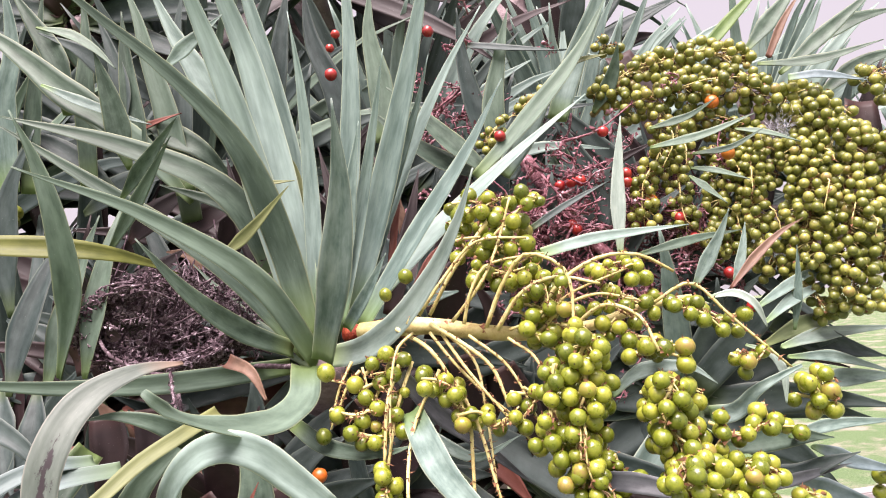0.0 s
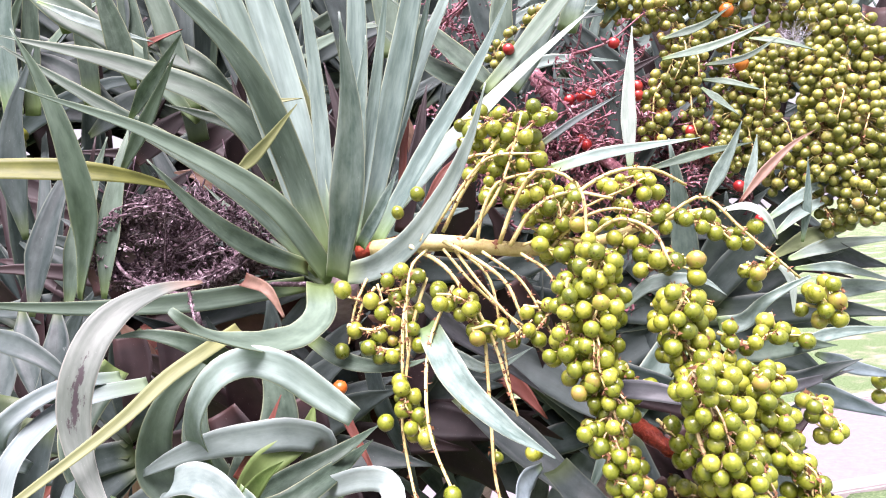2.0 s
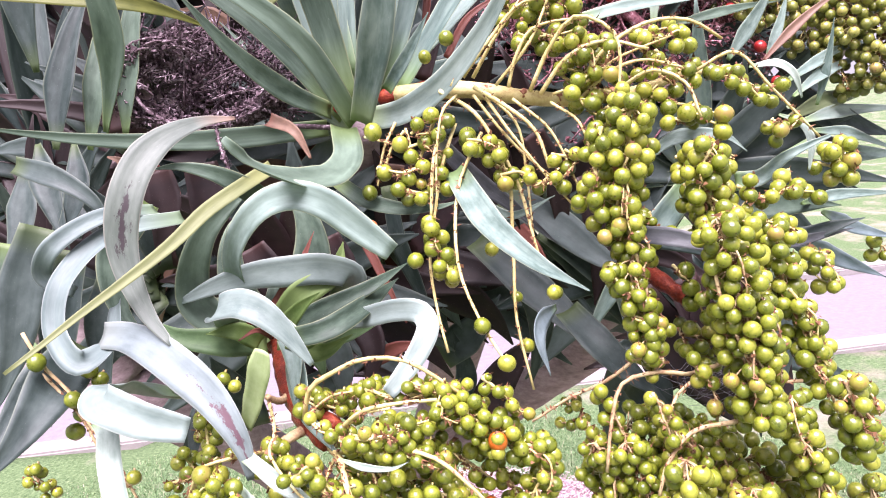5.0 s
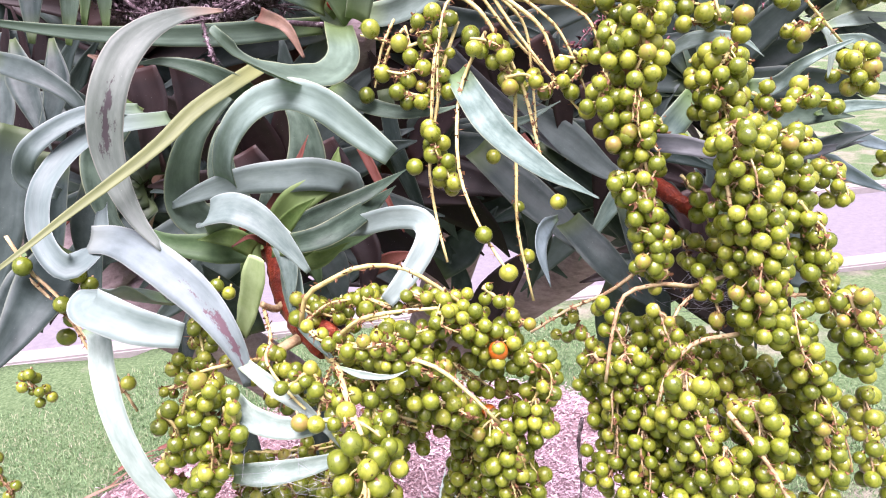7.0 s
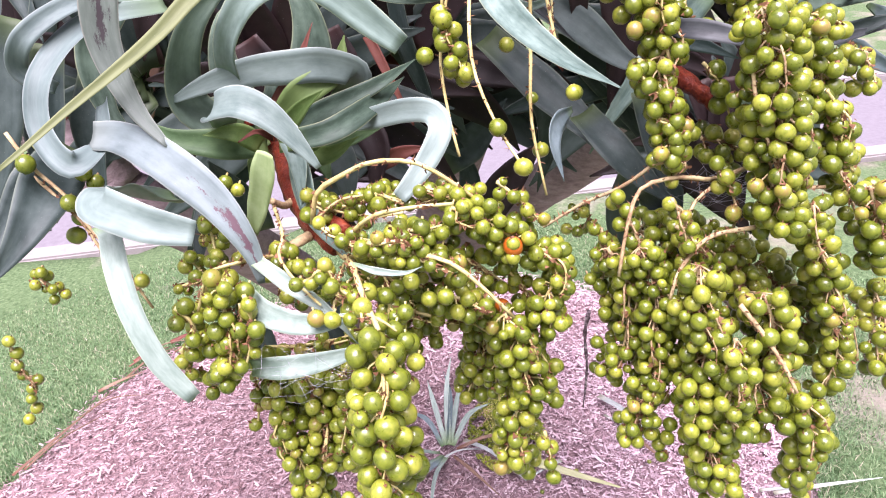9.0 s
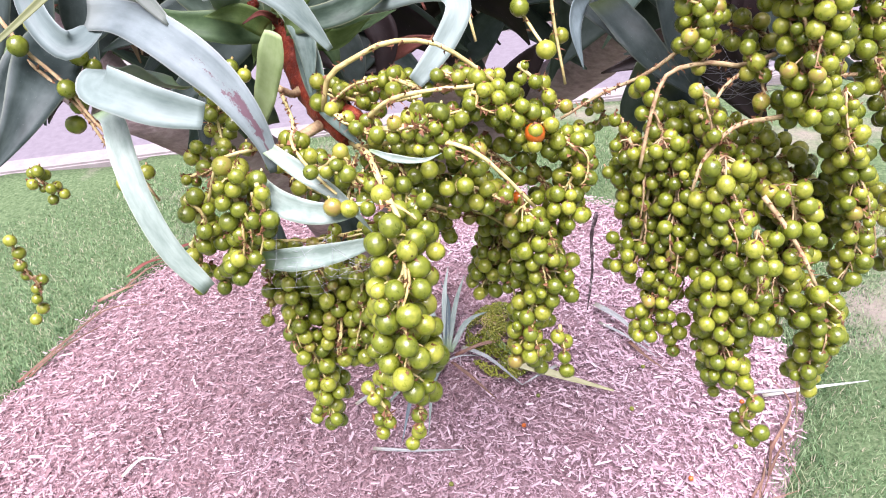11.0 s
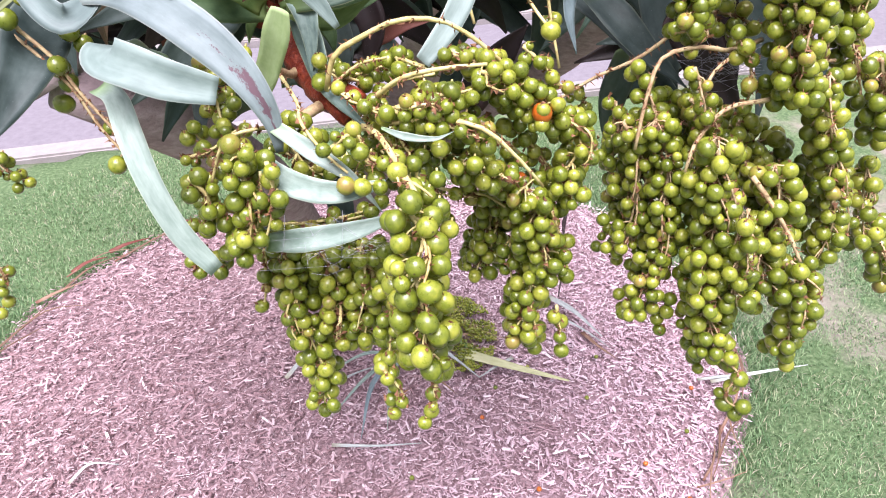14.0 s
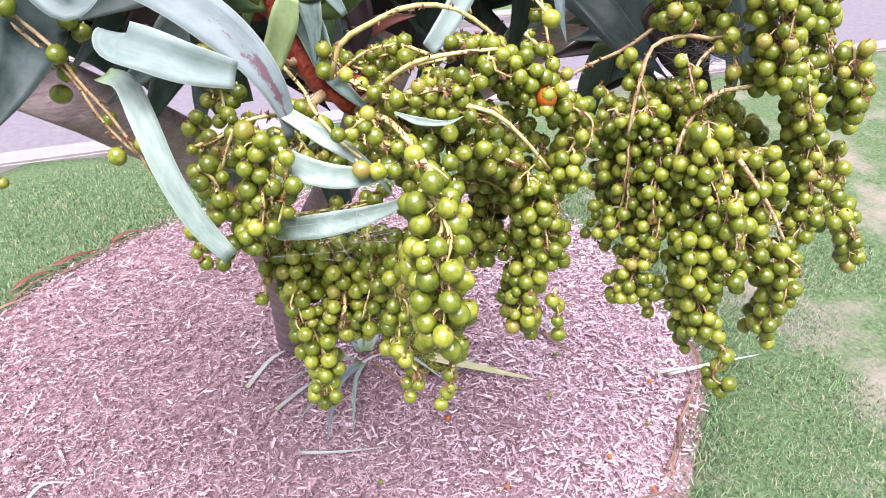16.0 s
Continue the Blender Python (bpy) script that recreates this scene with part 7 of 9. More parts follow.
pb.stalk(0.0022, (-0.055, 0.555, 1.501), (-0.006, 0.510, 1.525), (0.026, 0.490, 1.525), (0.047, 0.486, 1.506), (0.067, 0.486, 1.481), r1=0.0012)
pb.stalk(0.0012, (-0.056, 0.550, 1.499), (-0.058, 0.520, 1.497), (-0.061, 0.500, 1.483), r1=0.0008)
pb.stalk(0.0012, (-0.032, 0.550, 1.502), (-0.021, 0.520, 1.494), (-0.016, 0.500, 1.485), r1=0.0008)
pb.stalk(0.0018, (-0.107, 0.555, 1.507), (-0.116, 0.530, 1.518), (-0.124, 0.505, 1.528), (-0.140, 0.500, 1.525), (-0.156, 0.500, 1.492), r1=0.0010)
pb.stalk(0.0016, (-0.115, 0.600, 1.533), (-0.096, 0.540, 1.530), (-0.090, 0.500, 1.532), (-0.077, 0.490, 1.515), (-0.063, 0.480, 1.505), r1=0.0010)
pb.stalk(0.0010, (-0.119, 0.485, 1.508), (-0.122, 0.485, 1.486), (-0.128, 0.485, 1.466), r1=0.0008)
pb.stalk(0.0010, (-0.128, 0.490, 1.521), (-0.134, 0.490, 1.495), r1=0.0008)
pb.stalk(0.0012, (-0.076, 0.555, 1.532), (-0.051, 0.540, 1.555), (-0.032, 0.530, 1.562), r1=0.0008)
pb.one((-0.164, 0.600, 1.554), 0.0122)
pb.one((-0.157, 0.600, 1.544), 0.0122)
pb.one((-0.170, 0.600, 1.537), 0.0123)
pb.one((-0.081, 0.565, 1.534), 0.0124)
pb.one((-0.106, 0.555, 1.512), 0.0140)
pb.one((-0.083, 0.510, 1.504), 0.0130)
pb.one((-0.060, 0.500, 1.520), 0.0133)
pb.one((-0.086, 0.530, 1.509), 0.0118)
pb.one((-0.063, 0.510, 1.497), 0.0115)
pb.one((-0.049, 0.500, 1.503), 0.0120)
pb.one((-0.031, 0.485, 1.510), 0.0130)
pb.one((-0.020, 0.490, 1.503), 0.0125)
pb.one((-0.045, 0.480, 1.499), 0.0123)
pb.one((-0.064, 0.465, 1.504), 0.0122)
pb.one((-0.054, 0.465, 1.502), 0.0122)
pb.one((-0.025, 0.425, 1.512), 0.0153)
pb.one((-0.022, 0.520, 1.515), 0.0116)
pb.one((-0.021, 0.520, 1.530), 0.0122)
pb.one((-0.035, 0.510, 1.531), 0.0120)
pb.one((-0.007, 0.510, 1.546), 0.0111)
pb.one((0.008, 0.505, 1.546), 0.0118)
pb.one((0.002, 0.530, 1.519), 0.0118)
pb.one((0.019, 0.530, 1.514), 0.0110)
pb.one((0.014, 0.550, 1.554), 0.0127)
pb.one((0.033, 0.540, 1.555), 0.0117)
pb.one((-0.000, 0.500, 1.522), 0.0118)
pb.one((-0.002, 0.495, 1.510), 0.0125)
pb.one((-0.013, 0.510, 1.498), 0.0115)
pb.one((0.018, 0.500, 1.515), 0.0111)
pb.one((0.021, 0.490, 1.499), 0.0125)
pb.one((0.009, 0.500, 1.492), 0.0121)
pb.one((-0.014, 0.460, 1.495), 0.0125)
pb.one((-0.006, 0.470, 1.501), 0.0117)
pb.one((-0.006, 0.450, 1.492), 0.0123)
pb.one((-0.001, 0.450, 1.475), 0.0124)
pb.one((-0.018, 0.440, 1.481), 0.0125)
pb.one((-0.027, 0.435, 1.474), 0.0127)
pb.one((-0.010, 0.440, 1.471), 0.0122)
pb.one((-0.139, 0.560, 1.504), 0.0117)
pb.one((-0.031, 0.560, 1.549), 0.0114)
pb.one((-0.064, 0.565, 1.542), 0.0115)
pb.one((-0.047, 0.565, 1.544), 0.0107)
pb.one((-0.139, 0.570, 1.564), 0.0111)
pb.one((-0.131, 0.570, 1.557), 0.0111)
pb.one((-0.141, 0.550, 1.529), 0.0113)
pb.one((-0.115, 0.490, 1.514), 0.0132)
pb.one((-0.114, 0.485, 1.501), 0.0124)
pb.one((-0.108, 0.475, 1.492), 0.0130)
pb.strand(0.0129, 0.0181, (-0.051, 0.575, 1.480), (-0.033, 0.575, 1.474), (-0.016, 0.575, 1.457), (-0.006, 0.575, 1.408), fill=0.85)
pb.strand(0.0136, 0.0220, (-0.056, 0.603, 1.465), (-0.037, 0.603, 1.458), (-0.019, 0.603, 1.441), (-0.009, 0.603, 1.389), fill=0.35)
pb.strand(0.0129, 0.0070, (-0.129, 0.545, 1.431), (-0.102, 0.545, 1.430), (-0.075, 0.545, 1.433), (-0.038, 0.545, 1.441), fill=1.36)
# two dark leaves that stand in for shade inside the cluster
leaf(head_b, 0.0248, (-0.158, 0.600, 1.449), (-0.143, 0.590, 1.399), (-0.139, 0.580, 1.333), mat=DARK)
leaf(head_b, 0.0246, (-0.093, 0.611, 1.458), (-0.080, 0.600, 1.409), (-0.077, 0.585, 1.348), mat=DARK)
pb.one((-0.022, 0.660, 1.660), 0.0128, kind=ORANGE)
pb.one((-0.056, 0.790, 1.765), 0.0139, kind=RED)
pb.strand(0.0148, 0.0161, (-0.028, 0.435, 1.504), (-0.019, 0.425, 1.487), (-0.025, 0.415, 1.470), (-0.023, 0.408, 1.449), (-0.022, 0.404, 1.425), (-0.026, 0.400, 1.410), fill=4.42)
pb.strand(0.0160, 0.0201, (-0.028, 0.463, 1.487), (-0.018, 0.453, 1.469), (-0.025, 0.443, 1.450), (-0.023, 0.436, 1.427), (-0.021, 0.432, 1.401), (-0.026, 0.428, 1.384), fill=1.82)
pb.strand(0.0138, 0.0054, (-0.033, 0.450, 1.517), (-0.019, 0.450, 1.508), (-0.011, 0.450, 1.500), fill=2.04)
pb.strand(0.0098, 0.0044, (-0.051, 0.410, 1.399), (-0.042, 0.410, 1.375), (-0.050, 0.410, 1.357), fill=2.38)
pb.strand(0.0107, 0.0030, (-0.017, 0.400, 1.400), (-0.019, 0.400, 1.368), (-0.027, 0.400, 1.357), fill=2.38)
pb.strand(0.0133, 0.0120, (-0.123, 0.530, 1.418), (-0.118, 0.526, 1.388), (-0.116, 0.522, 1.356), (-0.109, 0.518, 1.322), (-0.105, 0.514, 1.297), (-0.108, 0.510, 1.269), fill=3.74)
pb.strand(0.0141, 0.0147, (-0.128, 0.558, 1.399), (-0.124, 0.554, 1.367), (-0.121, 0.550, 1.334), (-0.114, 0.546, 1.298), (-0.109, 0.542, 1.270), (-0.113, 0.538, 1.241), fill=1.54)
pb.strand(0.0129, 0.0134, (-0.092, 0.520, 1.417), (-0.083, 0.520, 1.389), (-0.086, 0.520, 1.355), (-0.092, 0.520, 1.329), fill=3.74)
pb.strand(0.0137, 0.0164, (-0.096, 0.548, 1.398), (-0.086, 0.548, 1.368), (-0.089, 0.548, 1.332), (-0.095, 0.548, 1.304), fill=1.54)
pb.strand(0.0127, 0.0132, (-0.062, 0.510, 1.426), (-0.055, 0.510, 1.393), (-0.062, 0.510, 1.360), (-0.070, 0.510, 1.335), fill=3.74)
pb.strand(0.0135, 0.0162, (-0.063, 0.538, 1.407), (-0.057, 0.538, 1.373), (-0.064, 0.538, 1.337), (-0.073, 0.538, 1.311), fill=1.54)
pb.strand(0.0125, 0.0079, (-0.040, 0.480, 1.444), (-0.043, 0.473, 1.410), (-0.045, 0.467, 1.378), (-0.048, 0.460, 1.351), fill=2.72)
pb.strand(0.0134, 0.0098, (-0.041, 0.508, 1.425), (-0.044, 0.501, 1.388), (-0.046, 0.495, 1.354), (-0.049, 0.488, 1.325), fill=1.12)
pb.strand(0.0133, 0.0260, (-0.111, 0.560, 1.396), (-0.086, 0.560, 1.371), (-0.065, 0.560, 1.338), fill=1.7)
pb.strand(0.0140, 0.0317, (-0.115, 0.588, 1.378), (-0.089, 0.588, 1.351), (-0.067, 0.588, 1.317), fill=0.7)
pb.strand(0.0124, 0.0028, (-0.140, 0.545, 1.409), (-0.144, 0.545, 1.376), (-0.149, 0.545, 1.353), fill=1.7)
pb.strand(0.0127, 0.0088, (-0.168, 0.495, 1.502), (-0.159, 0.495, 1.488), (-0.160, 0.495, 1.466), fill=3.06)
pb.strand(0.0135, 0.0109, (-0.177, 0.523, 1.487), (-0.167, 0.523, 1.473), (-0.168, 0.523, 1.449), fill=1.26)
pb.strand(0.0124, 0.0101, (-0.126, 0.485, 1.527), (-0.131, 0.485, 1.511), (-0.130, 0.485, 1.490), (-0.134, 0.485, 1.463), (-0.148, 0.485, 1.447), fill=3.4)
pb.strand(0.0133, 0.0125, (-0.132, 0.513, 1.514), (-0.138, 0.513, 1.496), (-0.136, 0.513, 1.474), (-0.141, 0.513, 1.446), (-0.156, 0.513, 1.429), fill=1.4)
pb.strand(0.0124, 0.0053, (-0.113, 0.480, 1.517), (-0.112, 0.480, 1.498), (-0.116, 0.480, 1.478), (-0.123, 0.480, 1.459), fill=2.72)
pb.strand(0.0106, 0.0032, (-0.183, 0.500, 1.433), (-0.174, 0.500, 1.422), fill=2.38)
pb.strand(0.0115, 0.0073, (-0.164, 0.570, 1.554), (-0.155, 0.563, 1.543), (-0.154, 0.557, 1.524), (-0.151, 0.550, 1.507), fill=2.04)
pb.strand(0.0122, 0.0089, (-0.171, 0.598, 1.545), (-0.162, 0.591, 1.533), (-0.161, 0.585, 1.513), (-0.158, 0.578, 1.495), fill=0.84)
pb.strand(0.0114, 0.0133, (0.029, 0.520, 1.552), (0.045, 0.520, 1.544), (0.060, 0.520, 1.535), (0.074, 0.520, 1.521), fill=3.4)
pb.strand(0.0121, 0.0164, (0.029, 0.548, 1.540), (0.045, 0.548, 1.531), (0.062, 0.548, 1.522), (0.077, 0.548, 1.506), fill=1.4)
pb.strand(0.0111, 0.0075, (-0.014, 0.510, 1.546), (0.005, 0.510, 1.541), (0.022, 0.510, 1.544), fill=2.72)
pb.strand(0.0118, 0.0092, (-0.017, 0.538, 1.533), (0.003, 0.538, 1.527), (0.021, 0.538, 1.531), fill=1.12)
pb.strand(0.0111, 0.0090, (-0.011, 0.500, 1.534), (0.006, 0.500, 1.523), (0.023, 0.500, 1.520), (0.035, 0.500, 1.514), fill=2.72)
pb.strand(0.0119, 0.0111, (-0.013, 0.528, 1.520), (0.004, 0.528, 1.508), (0.022, 0.528, 1.505), (0.035, 0.528, 1.499), fill=1.12)
pb.strand(0.0118, 0.0106, (0.015, 0.510, 1.490), (0.033, 0.510, 1.484), (0.050, 0.510, 1.475), fill=2.89)
pb.strand(0.0125, 0.0130, (0.014, 0.538, 1.474), (0.033, 0.538, 1.467), (0.051, 0.538, 1.457), fill=1.19)
pb.strand(0.0120, 0.0108, (0.081, 0.530, 1.511), (0.099, 0.528, 1.507), (0.102, 0.525, 1.489), (0.092, 0.522, 1.467), (0.102, 0.520, 1.452), fill=3.4)
pb.strand(0.0127, 0.0133, (0.083, 0.558, 1.497), (0.103, 0.556, 1.492), (0.107, 0.553, 1.473), (0.096, 0.550, 1.449), (0.106, 0.548, 1.433), fill=1.4)
pb.strand(0.0112, 0.0054, (0.063, 0.550, 1.557), (0.083, 0.550, 1.537), (0.096, 0.550, 1.519), fill=2.21)
pb.strand(0.0115, 0.0054, (-0.076, 0.480, 1.520), (-0.056, 0.480, 1.532), (-0.046, 0.480, 1.513), (-0.029, 0.480, 1.515), fill=2.38)
pb.strand(0.0118, 0.0015, (-0.063, 0.470, 1.502), (-0.052, 0.470, 1.502), (-0.042, 0.470, 1.500), fill=2.38)
pb.strand(0.0113, 0.0077, (-0.017, 0.490, 1.505), (-0.019, 0.490, 1.486), (-0.016, 0.490, 1.465), fill=2.55)
pb.strand(0.0121, 0.0094, (-0.020, 0.518, 1.488), (-0.022, 0.518, 1.469), (-0.020, 0.518, 1.446), fill=1.05)
pb.strand(0.0118, 0.0085, (-0.077, 0.580, 1.542), (-0.059, 0.580, 1.533), (-0.031, 0.580, 1.541), (-0.013, 0.580, 1.540), fill=2.21)
pb.strand(0.0125, 0.0104, (-0.083, 0.608, 1.531), (-0.064, 0.608, 1.521), (-0.035, 0.608, 1.529), (-0.015, 0.608, 1.529), fill=0.91)
pb.strand(0.0121, 0.0055, (-0.041, 0.540, 1.516), (-0.021, 0.540, 1.513), (-0.014, 0.540, 1.499), fill=2.21)
pb.strand(0.0126, 0.0182, (0.063, 0.525, 1.459), (0.073, 0.525, 1.434), (0.078, 0.525, 1.407), (0.083, 0.525, 1.379), fill=3.74)
pb.strand(0.0134, 0.0223, (0.069, 0.553, 1.443), (0.079, 0.553, 1.416), (0.084, 0.553, 1.388), (0.090, 0.553, 1.358), fill=1.54)
pb.strand(0.0131, 0.0134, (0.070, 0.520, 1.373), (0.066, 0.520, 1.344), (0.065, 0.520, 1.312), fill=3.4)
pb.strand(0.0139, 0.0164, (0.076, 0.548, 1.351), (0.072, 0.548, 1.321), (0.072, 0.548, 1.286), fill=1.4)
pb.strand(0.0130, 0.0039, (0.092, 0.520, 1.347), (0.097, 0.520, 1.316), (0.097, 0.520, 1.291), fill=2.38)
pb.strand(0.0129, 0.0155, (0.031, 0.575, 1.441), (0.046, 0.575, 1.417), (0.042, 0.575, 1.389), (0.036, 0.575, 1.353), fill=2.72)
pb.strand(0.0136, 0.0189, (0.034, 0.603, 1.425), (0.050, 0.603, 1.400), (0.046, 0.603, 1.371), (0.040, 0.603, 1.332), fill=1.12)
pb.strand(0.0120, 0.0064, (0.101, 0.560, 1.482), (0.107, 0.560, 1.452), (0.103, 0.560, 1.431), fill=2.38)
pb.strand(0.0110, 0.0074, (0.006, 0.545, 1.560), (0.030, 0.545, 1.551), (0.050, 0.545, 1.547), fill=2.38)
pb.strand(0.0116, 0.0091, (0.005, 0.573, 1.548), (0.030, 0.573, 1.539), (0.051, 0.573, 1.535), fill=0.98)
pb.strand(0.0124, 0.0067, (-0.122, 0.560, 1.494), (-0.099, 0.560, 1.478), (-0.075, 0.560, 1.466), (-0.055, 0.560, 1.450), fill=2.38)
pb.strand(0.0118, 0.0064, (-0.082, 0.570, 1.548), (-0.059, 0.570, 1.534), (-0.035, 0.570, 1.528), fill=2.21)
pb.strand(0.0114, 0.0062, (-0.026, 0.550, 1.555), (-0.003, 0.550, 1.546), (0.021, 0.550, 1.548), (0.037, 0.550, 1.535), fill=2.38)
pb.strand(0.0114, 0.0050, (-0.051, 0.520, 1.532), (-0.029, 0.520, 1.527), (-0.007, 0.520, 1.513), fill=2.21)
pb.strand(0.0109, 0.0057, (-0.029, 0.500, 1.539), (-0.007, 0.500, 1.542), (0.007, 0.500, 1.533), (0.022, 0.500, 1.516), fill=2.38)
pb.strand(0.0120, 0.0065, (-0.179, 0.560, 1.512), (-0.171, 0.560, 1.498), (-0.163, 0.560, 1.474), fill=2.21)
pb.strand(0.0117, 0.0063, (-0.068, 0.530, 1.541), (-0.045, 0.530, 1.530), (-0.021, 0.530, 1.524), (0.003, 0.530, 1.517), fill=2.55)
pb.strand(0.0123, 0.0067, (-0.050, 0.540, 1.502), (-0.025, 0.540, 1.495), (-0.000, 0.540, 1.484), (0.025, 0.540, 1.481), fill=2.72)
pb.strand(0.0123, 0.0069, (0.053, 0.550, 1.503), (0.069, 0.550, 1.482), (0.082, 0.550, 1.461), (0.086, 0.550, 1.434), fill=2.72)
pb.strand(0.0123, 0.0069, (-0.020, 0.540, 1.465), (0.006, 0.540, 1.453), (0.036, 0.540, 1.445), (0.058, 0.540, 1.427), fill=2.55)
pb.strand(0.0120, 0.0067, (-0.109, 0.540, 1.507), (-0.096, 0.540, 1.481), (-0.080, 0.540, 1.470), fill=2.21)
pb.strand(0.0120, 0.0061, (-0.176, 0.530, 1.499), (-0.155, 0.530, 1.506), (-0.138, 0.530, 1.518), fill=2.21)
pb.strand(0.0123, 0.0067, (-0.189, 0.530, 1.444), (-0.185, 0.530, 1.424), (-0.168, 0.530, 1.406), fill=2.21)
pb.strand(0.0119, 0.0065, (-0.101, 0.550, 1.519), (-0.088, 0.550, 1.496), (-0.065, 0.550, 1.480), (-0.048, 0.550, 1.479), fill=2.21)
pb.strand(0.0118, 0.0071, (0.020, 0.550, 1.510), (0.046, 0.550, 1.490), (0.068, 0.550, 1.470), fill=2.72)
pb.strand(0.0122, 0.0076, (0.044, 0.540, 1.467), (0.058, 0.540, 1.426), (0.055, 0.540, 1.389), (0.060, 0.540, 1.347), fill=2.38)
pb.one((-0.081, 0.567, 1.534), 0.0134)
pb.one((-0.099, 0.550, 1.514), 0.0128)
pb.one((0.070, 0.512, 1.523), 0.0142, kind=ORANGE)
pb.one((0.063, 0.545, 1.455), 0.0115, kind=ORANGE)
pb.done()

# cluster that hangs over the lawn edge
PC = (0.285, 0.660, 1.580)
stem(tree, 0.0081, (0.233, 0.700, 1.588), (0.244, 0.670, 1.580), (0.263, 0.660, 1.565), r1=.007, mat=REDSTALK, name="fruit_stalk", label="red resinous stub among the berries", knots=.15)
pc = Cluster(tree, PC, "long hanging cluster of olive-green berries on pale stalks", PALESTALK)
pc.strand(0.0129, 0.0131, (0.185, 0.600, 1.659), (0.194, 0.597, 1.639), (0.188, 0.594, 1.620), (0.195, 0.591, 1.595), (0.200, 0.588, 1.573), (0.196, 0.585, 1.549), fill=1.84)
pc.strand(0.0135, 0.0159, (0.193, 0.628, 1.654), (0.203, 0.625, 1.633), (0.196, 0.622, 1.613), (0.203, 0.619, 1.586), (0.209, 0.616, 1.564), (0.205, 0.613, 1.538), fill=0.675)
pc.strand(0.0130, 0.0051, (0.185, 0.585, 1.548), (0.207, 0.585, 1.548), (0.198, 0.585, 1.528), fill=1.47)
pc.strand(0.0131, 0.0193, (0.246, 0.565, 1.662), (0.256, 0.562, 1.630), (0.260, 0.559, 1.599), (0.268, 0.556, 1.570), (0.268, 0.553, 1.536), (0.278, 0.550, 1.504), fill=2.33)
pc.strand(0.0138, 0.0235, (0.259, 0.593, 1.657), (0.268, 0.590, 1.623), (0.273, 0.587, 1.590), (0.281, 0.584, 1.560), (0.282, 0.581, 1.524), (0.292, 0.578, 1.489), fill=0.855)
pc.strand(0.0126, 0.0064, (0.241, 0.580, 1.596), (0.252, 0.580, 1.613), fill=1.59)
pc.strand(0.0136, 0.0054, (0.253, 0.570, 1.578), (0.251, 0.570, 1.552), fill=1.47)
pc.strand(0.0135, 0.0126, (0.309, 0.610, 1.642), (0.314, 0.610, 1.611), (0.325, 0.610, 1.575), (0.339, 0.610, 1.546), (0.349, 0.610, 1.511), fill=1.84)
pc.strand(0.0142, 0.0152, (0.323, 0.638, 1.637), (0.329, 0.638, 1.604), (0.340, 0.638, 1.566), (0.355, 0.638, 1.536), (0.365, 0.638, 1.498), fill=0.675)
pc.strand(0.0131, 0.0073, (0.377, 0.660, 1.604), (0.384, 0.660, 1.575), fill=1.59)
pc.strand(0.0149, 0.0116, (0.351, 0.575, 1.521), (0.363, 0.573, 1.487), (0.366, 0.570, 1.453), fill=1.84)
pc.strand(0.0157, 0.0141, (0.369, 0.603, 1.508), (0.382, 0.601, 1.473), (0.385, 0.598, 1.436), fill=0.675)
pc.strand(0.0136, 0.0118, (0.301, 0.560, 1.517), (0.307, 0.560, 1.488), (0.320, 0.560, 1.462), (0.331, 0.560, 1.425), (0.344, 0.560, 1.379), (0.339, 0.560, 1.338), fill=2.08)
pc.strand(0.0143, 0.0144, (0.317, 0.588, 1.504), (0.323, 0.588, 1.473), (0.337, 0.588, 1.446), (0.348, 0.588, 1.406), (0.362, 0.588, 1.358), (0.356, 0.588, 1.314), fill=0.765)
pc.strand(0.0120, 0.0112, (0.152, 0.580, 1.480), (0.170, 0.580, 1.447), (0.171, 0.580, 1.414), (0.168, 0.580, 1.379), (0.154, 0.580, 1.355), fill=1.84)
pc.strand(0.0127, 0.0137, (0.158, 0.608, 1.465), (0.178, 0.608, 1.430), (0.178, 0.608, 1.395), (0.175, 0.608, 1.359), (0.160, 0.608, 1.333), fill=0.675)
pc.strand(0.0123, 0.0147, (0.174, 0.570, 1.484), (0.189, 0.566, 1.448), (0.189, 0.562, 1.418), (0.192, 0.558, 1.381), (0.183, 0.554, 1.349), (0.173, 0.550, 1.308), fill=2.2)
pc.strand(0.0130, 0.0179, (0.182, 0.598, 1.469), (0.197, 0.594, 1.431), (0.198, 0.590, 1.399), (0.201, 0.586, 1.360), (0.192, 0.582, 1.326), (0.182, 0.578, 1.282), fill=0.81)
pc.strand(0.0133, 0.0041, (0.207, 0.560, 1.314), (0.201, 0.560, 1.270), fill=1.59)
pc.strand(0.0140, 0.0183, (0.213, 0.540, 1.481), (0.211, 0.537, 1.449), (0.222, 0.533, 1.418), (0.219, 0.530, 1.388), (0.219, 0.527, 1.357), (0.229, 0.523, 1.316), (0.241, 0.520, 1.272), fill=2.69)
pc.strand(0.0148, 0.0224, (0.224, 0.568, 1.465), (0.222, 0.565, 1.431), (0.234, 0.561, 1.398), (0.230, 0.558, 1.366), (0.230, 0.555, 1.332), (0.241, 0.551, 1.290), (0.253, 0.548, 1.243), fill=0.99)
pc.strand(0.0145, 0.0150, (0.236, 0.515, 1.430), (0.239, 0.515, 1.398), (0.238, 0.515, 1.365), (0.247, 0.515, 1.333), fill=2.45)
pc.strand(0.0154, 0.0184, (0.249, 0.543, 1.410), (0.252, 0.543, 1.376), (0.251, 0.543, 1.340), (0.261, 0.543, 1.307), fill=0.9)
